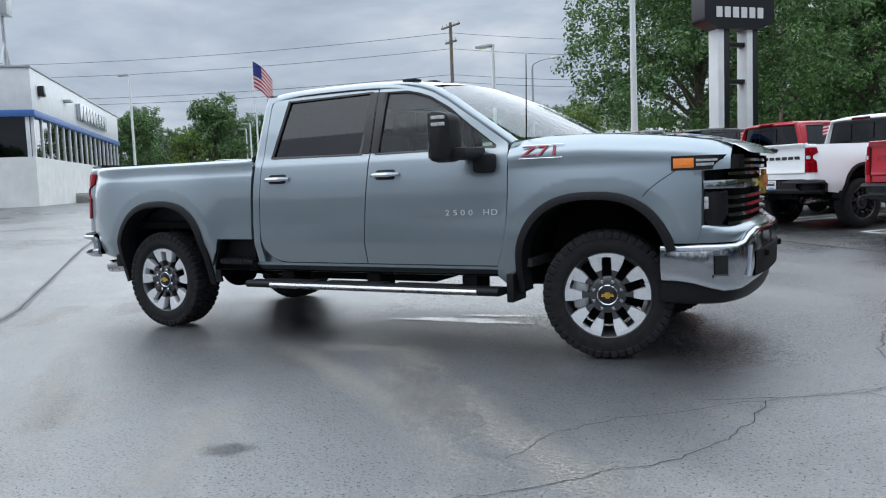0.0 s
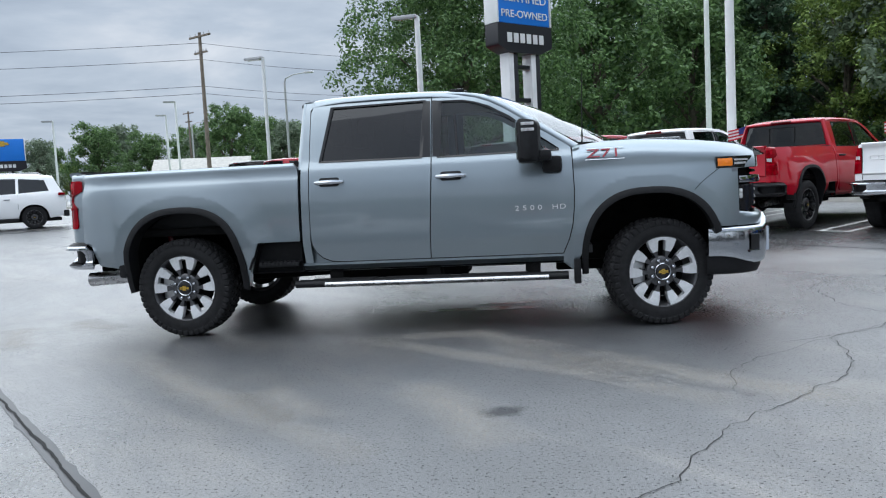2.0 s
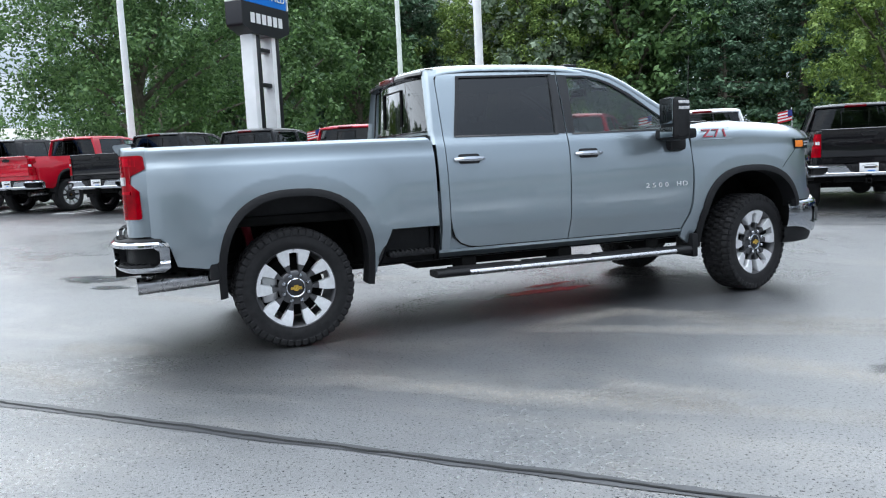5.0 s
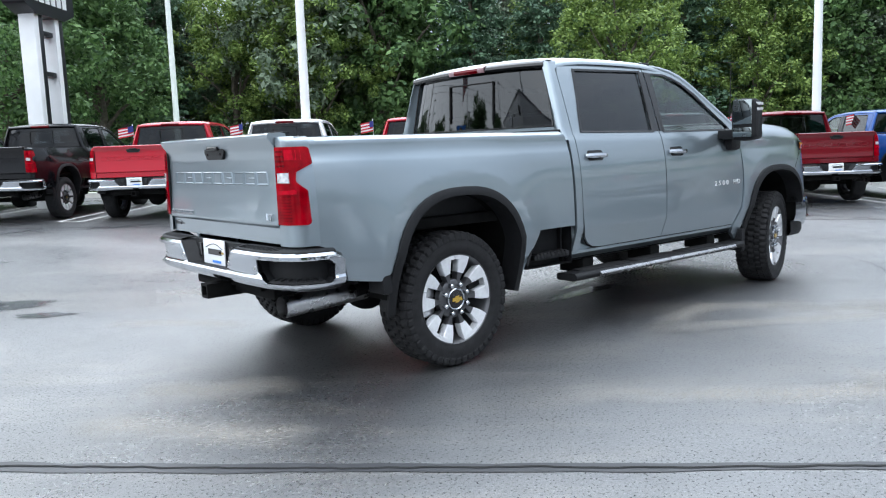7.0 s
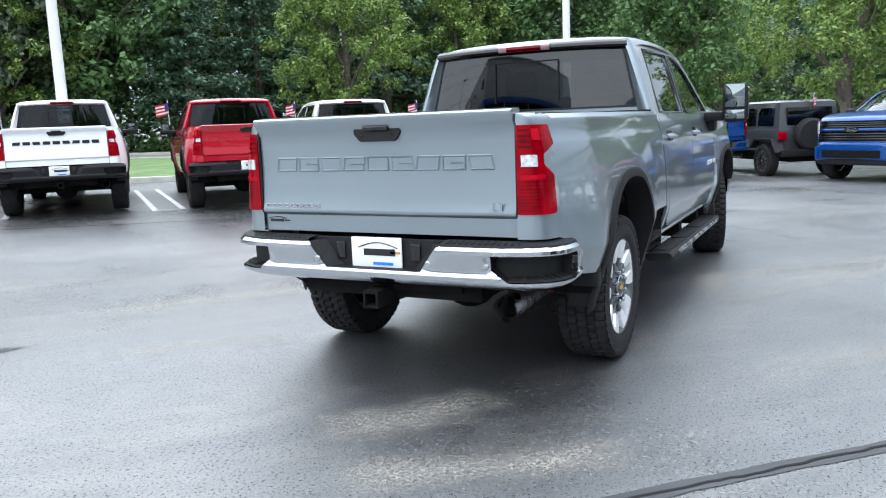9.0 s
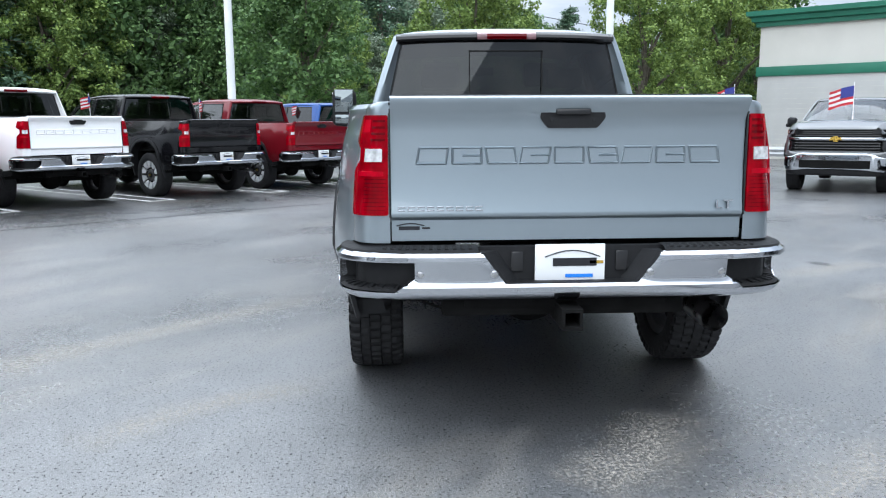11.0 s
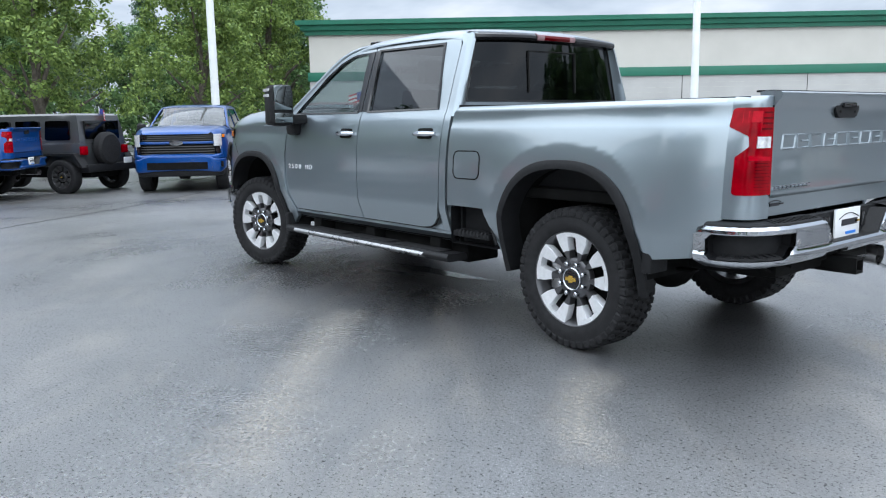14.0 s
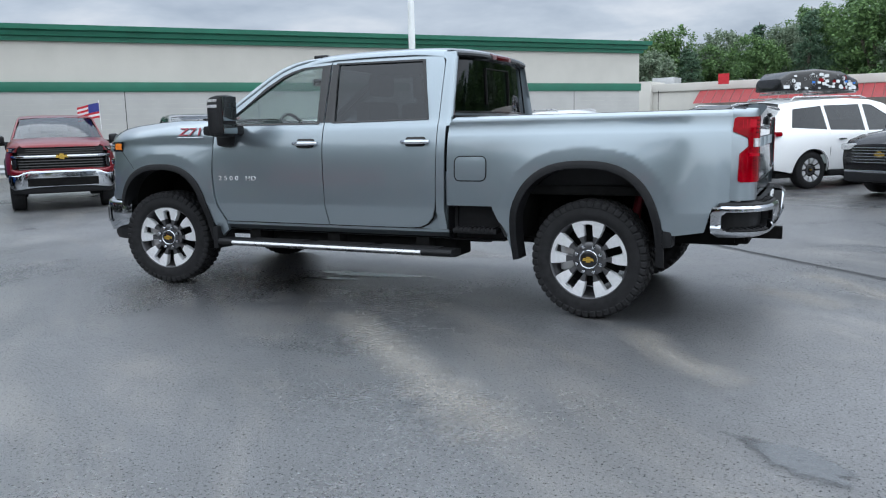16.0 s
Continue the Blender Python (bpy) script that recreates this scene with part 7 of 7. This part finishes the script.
# ---- dealer signs ----
def pylon(m, w=2.3, legs=0.95, h0=4.75, label="tall dealer sign, blue over black, on two white legs", text=True):
    t = thing("dealer_sign", label, "sign", "dealer signs")
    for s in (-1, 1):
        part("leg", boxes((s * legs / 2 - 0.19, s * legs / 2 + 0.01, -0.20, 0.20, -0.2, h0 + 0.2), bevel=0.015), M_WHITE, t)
        # shaded side of the white leg, put in as a separate black half
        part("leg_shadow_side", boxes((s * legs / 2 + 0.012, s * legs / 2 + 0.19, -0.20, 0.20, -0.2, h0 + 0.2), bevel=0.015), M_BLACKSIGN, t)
    for z in (h0 - 1.45, h0 - 0.45):
        part("brace", boxes((-legs / 2, legs / 2, -0.12, 0.12, z, z + 0.12), bevel=0.01), M_BLACKSIGN, t)
    part("name_panel", prism(rounded([(-w / 2, h0 + 0.85, 0), (-w / 2, h0 + 0.2, 0.1), (-w / 2 + 0.5, h0, 0.05), (w / 2 - 0.5, h0, 0.05), (w / 2, h0 + 0.2, 0.1), (w / 2, h0 + 0.85, 0)], 3), -0.28, 0.28, "y"), M_BLACKSIGN, t)
    for k in range(6):
        x = -0.78 + 0.27 * k
        part("name_bar", boxes((x, x + 0.19, -0.30, -0.285, h0 + 0.30, h0 + 0.58)), M_WHITE, t)
        part("name_bar", boxes((x, x + 0.19, 0.285, 0.30, h0 + 0.30, h0 + 0.58)), M_WHITE, t)
    pn = part("blue_panel", boxes((-w / 2 + 0.06, w / 2 - 0.06, -0.26, 0.26, h0 + 0.86, h0 + 2.7), bevel=0.03), M_BLUESIGN, t)
    for x in (-w / 2, w / 2 - 0.058):
        part("panel_edge", boxes((x, x + 0.058, -0.29, 0.29, h0 + 0.86, h0 + 2.72), bevel=0.015), M_POLE, t)
    if text:
        for yy, turn in ((-0.275, 0), (0.275, 180)):
            words("CERTIFIED", 0.36, M_WHITE, pn, pose(0, yy, h0 + 1.62, 90, 0, turn), 0.01, "panel_word", 1.15)
            words("PRE-OWNED", 0.31, M_WHITE, pn, pose(0, yy, h0 + 1.14, 90, 0, turn), 0.01, "panel_word", 1.1)
    for yy in (-0.30, 0.28):
        part("bow_tie", prism([(y, z + h0 + 2.3) for y, z in bowtie(0.45)], yy, yy + 0.02, "y"), M_GOLD, pn)
    t.matrix_world = m
    return t


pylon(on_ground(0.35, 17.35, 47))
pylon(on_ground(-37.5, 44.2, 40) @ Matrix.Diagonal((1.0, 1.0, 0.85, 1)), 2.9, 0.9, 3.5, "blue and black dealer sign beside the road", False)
t = thing("street_board", "small teal notice board on a post", "sign", m=on_ground(4.3, 50.5, 40))
part("board", boxes((-0.9, 0.9, -0.06, 0.06, 3.4, 4.9), bevel=0.02), M_TEAL, t)
part("post", boxes((-0.08, 0.08, -0.06, 0.06, -0.2, 3.4)), M_GREYPOLE, t)
part("board_bar", boxes((-0.6, 0.6, -0.075, -0.06, 4.3, 4.5), (-0.6, 0.4, -0.075, -0.06, 3.9, 4.0)), M_WHITE, t)


# ---- buildings ----
def wall_frame(a, b):
    """A pose whose x runs along the wall from a to b, y points out of it to the left's back."""
    d = (Vector(b) - Vector(a)).normalized()
    n = Vector((0, 0, 1)).cross(d)
    return Matrix(((d.x, n.x, 0, a[0]), (d.y, n.y, 0, a[1]), (0, 0, 1, 0), (0, 0, 0, 1)))


def store():
    a, b = (28.65, -15.1, 0), (6.6, -41.0, 0)
    length = (Vector(b) - Vector(a)).length
    t = thing("store_building", "long store with cream upper wall, grey block base and green bands", "building")
    part("block_wall", boxes((0, length, 0, 22, -0.5, 3.42)), M_BLOCK, t)
    part("upper_wall", boxes((0.02, length - 0.02, 0.02, 22, 3.42, 5.5)), M_STUCCO, t)
    part("green_band", boxes((-0.08, length + 0.08, -0.08, 22.0, 3.32, 3.74), bevel=0.03), M_GREENTRIM, t)
    bm = bmesh.new()
    prof = [(0.0, 5.45), (0.14, 5.45), (0.16, 5.62), (0.30, 5.66), (0.34, 5.84), (0.50, 5.90), (0.52, 6.10), (0.0, 6.12)]
    sheet(bm, [[(-o, 22, z) for o, z in prof], [(-o, -o, z) for o, z in prof], [(length + o, -o, z) for o, z in prof], [(length + o, 22, z) for o, z in prof]])
    part("cornice", bm, M_GREENTRIM, t)
    part("roof_deck", boxes((0, length, 0.0, 22, 5.9, 6.08)), M_CONCRETE, t)
    k = 0.0
    while k < length - 4:
        k += 5.9
        part("control_joint", boxes((k, k + 0.03, -0.006, 0.01, 0, 3.32)), M_CRACK, t)
    part("plinth", boxes((-0.05, length + 0.05, -0.05, 0.0, -0.4, 0.35)), M_CONCRETE, t)
    for j in range(14):
        z = 0.22 * j + 0.35
        part("block_course", boxes((0.0, length, -0.004, 0.0, z, z + 0.012)), M_CONCRETE, t)
    t.matrix_world = wall_frame(a, b)


store()


def showroom():
    a, b = (-36.0, 21.6, 0), (-57.0, 44.6, 0)
    t = thing("showroom", "white showroom with blue band and tall windows over brick", "building")
    length = (Vector(b) - Vector(a)).length
    y1 = 18
    part("base_wall", boxes((0, length, 0, y1, -0.5, 2.85)), M_WHITEBRICK, t)
    part("upper_wall", boxes((-0.05, length + 0.05, -0.05, y1, 5.35, 7.6), bevel=0.03), M_WHITE, t)
    part("blue_band", boxes((-0.15, length + 0.15, -0.15, y1, 5.0, 5.36), bevel=0.03), M_BLUEBAND, t)
    part("roof_edge", boxes((-0.12, length + 0.12, -0.12, y1, 7.6, 7.72), bevel=0.02), M_GREYPOLE, t)
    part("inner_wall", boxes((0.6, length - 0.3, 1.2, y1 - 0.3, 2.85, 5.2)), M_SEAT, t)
    for j in range(17):
        x = 0.2 + j * (length - 0.6) / 16
        part("mullion", boxes((x, x + 0.18, 0.0, 0.18, 2.85, 5.0), bevel=0.01), M_WHITE, t)
        if j < 16:
            part("pane", boxes((x + 0.18, x + (length - 0.6) / 16, 0.08, 0.10, 2.86, 5.0)), M_TINT, t)
    for j in range(5):
        y = 0.2 + j * 4.2
        part("mullion", boxes((0.0, 0.18, y, y + 0.18, 2.85, 5.0), bevel=0.01), M_WHITE, t)
        if j < 4:
            part("pane", boxes((0.08, 0.10, y + 0.18, y + 4.2, 2.86, 5.0)), M_TINT, t)
    for j in range(9):
        part("sign_letter_block", boxes((12.0 + j * 1.25, 12.9 + j * 1.25, -0.35, -0.05, 5.75, 6.9), bevel=0.04), M_CHROME, t)
    part("wall_light", boxes((1.3, 1.9, -0.4, -0.05, 6.2, 6.8), bevel=0.08), M_GLOSSBLACK, t)
    part("wall_light", boxes((8.0, 8.8, -0.5, -0.05, 6.6, 6.75), bevel=0.03), M_GREYPOLE, t)
    for j in range(5):
        part("entrance_step", boxes((10.0, 14.0, -2.2 + 0.32 * j, 0, -0.3 + 0.18 * j, -0.1 + 0.18 * j + 0.18)), M_CONCRETE, t)
    part("footing", boxes((-4, length, -3.0, 0, -0.5, -0.15)), M_SAND, t)
    bm = bmesh.new()
    tube(bm, [(0.6, 1.2, 7.6), (0.5, 1.2, 10.5)], 0.09, 8)
    tube(bm, [(-0.4, 1.2, 7.75), (0.55, 1.2, 9.0)], 0.05, 6)
    tube(bm, [(1.3, 1.2, 7.75), (0.55, 1.2, 9.0)], 0.05, 6)
    part("mast", bm, M_GREYPOLE, t)
    part("flood_lamp", boxes((-0.05, 1.0, 0.8, 1.3, 10.4, 11.35), bevel=0.05), M_GREYPOLE, t, "grey square flood lamp")
    m = wall_frame(a, b)
    # the long wall looks to the lot
    t.matrix_world = m @ pose(0, 0, 0.45)


showroom()


def shop_row():
    t = thing("shop_row", "low cream shops with a red metal canopy roof", "building")
    part("shop_wall", boxes((-14, 40, 0, 12, -0.5, 4.0), bevel=0.05), M_STUCCO, t)
    part("parapet", boxes((-14.2, 40.2, -0.2, 12, 4.0, 4.65), bevel=0.04), M_STUCCO, t)
    part("gable_front", boxes((-9, -2, -0.6, 3, -0.5, 4.9), bevel=0.05), M_STUCCO, t)
    bm = bmesh.new()
    tube(bm, [(-5.5, -0.65, 3.6), (-5.5, -0.60, 3.6)], 0.8, 20)
    part("round_emblem", bm, M_GREYPOLE, t)
    for k in range(54):
        x = 2.0 + 0.7 * k
        bm = bmesh.new()
        sheet(bm, [[(x, -2.2, 2.9), (x + 0.66, -2.2, 2.9)], [(x, -0.25, 3.95), (x + 0.66, -0.25, 3.95)]])
        part("roof_sheet", bm, M_REDROOF, t)
    part("red_notice", boxes((4.0, 4.8, -2.4, -2.3, 4.3, 5.1)), M_FLAGRED, t)
    part("roof_unit", boxes((-3.5, -1.5, 4, 6, 4.65, 5.4), bevel=0.05), M_GREYPOLE, t)
    t.matrix_world = wall_frame((8.0, -62.0, 0), (-20.0, -58.0, 0))


shop_row()


def far_house(x, y, yaw, w, d, h, wall, roof):
    t = thing("far_house", "small low house among the far trees", "house", "far houses", m=on_ground(x, y, yaw))
    part("wall", boxes((-w / 2, w / 2, -d / 2, d / 2, -0.5, h)), wall, t)
    bm = prism([(-d / 2 - 0.4, h), (0, h + d * 0.28), (d / 2 + 0.4, h)], -w / 2 - 0.3, w / 2 + 0.3, "x")
    part("roof", bm, roof, t)
    for k in range(3):
        part("window", boxes((-w / 2 + 1 + k * w / 3.4, -w / 2 + 2.2 + k * w / 3.4, -d / 2 - 0.05, -d / 2 + 0.05, 1.0, 2.2)), M_TINT, t)


far_house(-38, 78, 20, 10, 7, 2.8, M_STUCCO, M_CONCRETE)
far_house(-72, 70, 30, 9, 6, 2.6, M_SAND, M_CONCRETE)
far_house(-18, 92, 10, 16, 9, 3.4, M_STUCCO, M_CONCRETE)

# rail along the far kerb
t = thing("guard_rail", "low steel guard rail on posts beside the store", "guard rail")
p0, p1 = Vector((22, -6.5, 0)), Vector((3.5, -27.5, 0))
dr = (p1 - p0).normalized()
for k in range(13):
    q = p0.lerp(p1, k / 12)
    part("post", boxes((q.x - 0.07, q.x + 0.07, q.y - 0.07, q.y + 0.07, -0.4, 0.65)), M_GREYPOLE, t)
bm = bmesh.new()
sheet(bm, [[(q.x + o * dr.y, q.y - o * dr.x, z - 0.15) for o, z in ((0.09, 0.42), (0.14, 0.50), (0.09, 0.57), (0.14, 0.64), (0.09, 0.72))] for q in (p0.lerp(p1, k / 10) for k in range(11))])
part("rail", bm, M_GREYPOLE, t)


# ---- trees ----
def leaves(rng, centres, spread, per, size, flat=0.0):
    """Small leaf quads scattered round the clump centres."""
    c = np.repeat(centres, per, axis=0)
    d = rng.normal(0, 1, c.shape)
    d /= np.linalg.norm(d, axis=1, keepdims=True)
    p = c + d * rng.uniform(0.1, 1, (len(c), 1)) ** 0.6 * spread * 1.8
    n = len(p)
    face = d * 0.75 + rng.normal(0, 0.45, (n, 3)) + np.array([0, 0, 0.45 + flat])
    a = np.cross(face, rng.normal(0, 1, (n, 3)))
    a /= np.linalg.norm(a, axis=1, keepdims=True)
    b = np.cross(face, a)
    b /= np.linalg.norm(b, axis=1, keepdims=True)
    s = (size * rng.uniform(0.6, 1.35, n))[:, None]
    verts = np.stack([p - a * s, p + b * s * 0.55, p + a * s, p - b * s * 0.55], 1).reshape(-1, 3)
    faces = np.arange(4 * n).reshape(-1, 4)
    return verts, faces


def crown_mesh(name, verts, faces, mat):
    me = bpy.data.meshes.new(name)
    me.from_pydata(verts.tolist(), [], faces.tolist())
    me.materials.append(mat)
    return me


def broad_tree(name, seed, h, r, mat, label, clumps=300, per=42, leaf=0.19, low=0.22, lobes=9, loose=0.075):
    rng = np.random.default_rng(seed)
    t = thing(name, label, "tree", "trees")
    bm = bmesh.new()
    top = h * 0.62
    tube(bm, [(0, 0, -0.3), (0.05, 0, h * 0.18), (-0.05, 0.05, h * 0.4), (0.05, 0, top)], [0.032 * h, 0.024 * h, 0.017 * h, 0.008 * h], 8)
    heads = []
    for k in range(lobes):
        a = 2 * math.pi * (k * 0.382 + rng.uniform(-0.06, 0.06)) * 1.0
        zz = h * (low + 0.16 + (0.88 - low - 0.16) * (k + 0.5) / lobes)
        rr = r * rng.uniform(0.45, 0.72) * (1.0 if zz < 0.6 * h else 1.25 - zz / h)
        heads.append((rr * math.cos(a), rr * math.sin(a), zz))
        base = h * (0.16 + 0.35 * k / lobes)
        tube(bm, [(0, 0, base), (0.4 * rr * math.cos(a), 0.4 * rr * math.sin(a), base + 0.5 * (zz - base)), (rr * math.cos(a), rr * math.sin(a), zz)], [0.012 * h, 0.008 * h, 0.003 * h], 5)
    heads.append((0, 0, h * 0.80))
    part("trunk", bm, M_BARK, t)
    cs = []
    each = clumps // len(heads)
    for hx, hy, hz in heads:
        d = rng.normal(0, 1, (each, 3))
        d /= np.linalg.norm(d, axis=1, keepdims=True)
        rad = rng.uniform(0.55, 1.0, (each, 1)) ** 0.5
        cs.append(np.array([hx, hy, hz]) + d * rad * np.array([0.46 * r, 0.46 * r, 0.36 * r]))
    cs = np.concatenate(cs)
    cs = cs[cs[:, 2] > low * h * 0.8]
    v, f = leaves(rng, cs, loose * r, per, leaf)
    me = crown_mesh("crown", v, f, mat)
    ob = new("crown", me)
    ob.parent = t
    return t


def pine_tree(seed, h, r, label="tall dark green pine beside the road"):
    rng = np.random.default_rng(seed)
    t = thing("pine_tree", label, "tree", "trees")
    bm = bmesh.new()
    tube(bm, [(0, 0, -0.3), (0, 0, h * 0.5), (0.1, 0, h * 0.98)], [0.022 * h, 0.014 * h, 0.003 * h], 8)
    cs = []
    for k in range(34):
        z = h * (0.14 + 0.82 * k / 34) + rng.uniform(-0.2, 0.2)
        reach = r * (1 - (z / h) ** 1.6) * rng.uniform(0.7, 1.15) + 0.3
        for j in range(5):
            a = rng.uniform(0, 2 * math.pi)
            tip = np.array([reach * math.cos(a), reach * math.sin(a), z - 0.12 * reach + rng.uniform(-0.2, 0.3)])
            if j < 2:
                tube(bm, [(0, 0, z), tuple(tip * np.array([0.9, 0.9, 1]))], [0.05, 0.015], 4, False)
            for u in np.linspace(0.35, 1.0, 4):
                cs.append([tip[0] * u, tip[1] * u, z + (tip[2] - z) * u])
    part("trunk", bm, M_BARK, t)
    v, f = leaves(rng, np.array(cs), np.array([0.26, 0.26, 0.14]) * r * 0.42, 18, 0.17, 0.5)
    ob = new("crown", crown_mesh("crown", v, f, M_LEAF_PINE))
    ob.parent = t
    return t


def plant(proto, x, y, size=1.0, yaw=0.0, first=[]):
    """Sets the prototype itself at its first place, and copies after that."""
    m = on_ground(x, y, yaw)
    if proto not in first:
        first.append(proto)
        proto.scale = (size, size, size)
        proto.location, proto.rotation_euler = m.translation, m.to_euler()
        return proto
    proto_scale = tuple(proto.scale)
    proto.scale = (size, size, size)
    c = copy_thing(proto, m)
    proto.scale = proto_scale
    return c


maple = broad_tree("maple_tree", 1, 12.0, 7.2, M_LEAF, "broad dark green maple by the dealer sign", 620, 100, 0.095, 0.15, 18, 0.05)
plant(maple, -3.2, 32.5)
shade = broad_tree("shade_tree", 2, 16, 6.0, M_LEAF, "full green tree beside the road", 380, 40, 0.21, 0.10, 11)
pale = broad_tree("pale_tree", 3, 15, 5.0, M_LEAF_GREY, "pale grey-green tree beside the road", 340, 36, 0.19, 0.12, 10)
yellow = broad_tree("locust_tree", 4, 13, 5.4, M_LEAF_YELLOW, "light yellow-green locust tree with open crown", 300, 70, 0.125, 0.16, 11, 0.055)
pine1, pine2 = pine_tree(5, 19, 4.2), pine_tree(6, 17, 3.6)
rnd = random.Random(7)
for x, y, s in ((24.3, 43.6, 1.0), (34.3, 25.1, 0.95), (23.6, -2.0, 0.62), (34.5, -16.0, 0.80), (30.5, -10.5, 0.70), (52, 6, 0.80)):
    plant(yellow, x, y, s, rnd.uniform(0, 360))
for x, y, s in ((66, 12, 0.7), (56, -8, 0.7), (12.0, 52, 0.9), (4, 40, 0.8), (10, 44, 0.75), (44, -22, 0.75), (38, 6, 0.7)):
    plant(shade, x, y, s, rnd.uniform(0, 360))
kinds = (shade, pine1, pine2, pale, shade, pine2, pine1, shade, yellow)
k = 0
for v0, du in ((51.0, 5.2), (57.0, 5.6), (64.0, 6.4)):
    u = -40.0 if v0 < 52 else -52
    while u < 78:
        p = lot(u + rnd.uniform(-1.4, 1.4), v0 + rnd.uniform(-2.5, 2.5))
        kind = kinds[(k * 5 + rnd.randrange(3)) % len(kinds)]
        far = 0.72 if u < -34 else 1.0
        plant(kind, p.x, p.y, far * rnd.uniform(0.9, 1.25), rnd.uniform(0, 360))
        u += du
        k += 1
# woods beyond the facing row
for j in range(26):
    u = j / 25
    x, y = 55 + 10 * u + (0, 7)[j % 2], 26 - 68 * u
    plant((shade, pine1, shade, pine2, pale, yellow)[(j * 5) % 6], x + rnd.uniform(-2, 2), y + rnd.uniform(-1, 1), rnd.uniform(0.55, 0.80), rnd.uniform(0, 360))
# far trees to the west and behind the shops
for j in range(34):
    a = radians(102 + 1.5 * j + rnd.uniform(-0.6, 0.6))
    d = rnd.uniform(92, 130)
    plant((shade, pale, shade, yellow)[j % 4], d * math.cos(a), d * math.sin(a), rnd.uniform(0.45, 0.82), rnd.uniform(0, 360))
for y0, step, count, grow in ((-83, 2.6, 44, 1.0), (-92, 3.6, 28, 1.12)):
    for j in range(count):
        x = 30 - step * j
        kind = (shade, pine1, shade, pale, pine2)[(j * 3) % 5]
        size = grow * (0.70 + 0.28 * min(1, max(0, (6 - x) / 20))) * (0.86 if kind in (pine1, pine2) else 1.0)
        plant(kind, x + rnd.uniform(-1, 1), y0 - 5 * (j % 2) + rnd.uniform(-2, 2), size * rnd.uniform(0.88, 1.08), rnd.uniform(0, 360))


def bushes(name, seed, spots, label, mat):
    rng = np.random.default_rng(seed)
    cs = []
    for x, y, w, h in spots:
        c = rng.normal(0, 1, (40, 3))
        c /= np.linalg.norm(c, axis=1, keepdims=True)
        cs.append(np.array([x, y, terrain(x, y) + h * 0.4]) + c * np.array([w, w, h * 0.6]))
    v, f = leaves(rng, np.concatenate(cs), 0.35, 16, 0.19)
    v[:, 2] = np.maximum(v[:, 2], -0.1)
    return tagged(new(name, crown_mesh(name, v, f, mat)), label, "bushes", kind="stuff")


spots = []
for j in range(62):
    p = lot(-58 + 2.2 * j, 48.6 + rnd.uniform(-1.2, 2.0))
    spots.append((p.x, p.y, rnd.uniform(1.2, 2.2), rnd.uniform(2.0, 4.0)))
for j in range(34):
    u = j / 33
    spots.append((51 + 10 * u + rnd.uniform(-1, 1), 26 - 68 * u, rnd.uniform(1.4, 2.4), rnd.uniform(3.0, 5.5)))
for j in range(70):
    p = lot(-66 + 2.2 * j, 52.5 + rnd.uniform(-1.6, 2.6))
    spots.append((p.x, p.y, rnd.uniform(1.4, 2.4), rnd.uniform(4.0, 7.0)))
bushes("roadside_bushes", 21, spots, "dense dark undergrowth at the foot of the trees", M_LEAF)
spots = []
for j in range(60):
    for z in (3.0, 9.0):
        q = lot(-75 + 2.8 * j + rnd.uniform(-1, 1), 70 + rnd.uniform(-2, 2))
        spots.append((q.x, q.y, 2.6, z + 4))
bushes("far_woods", 22, spots, "dark solid woods behind the roadside trees", M_LEAF_PINE)
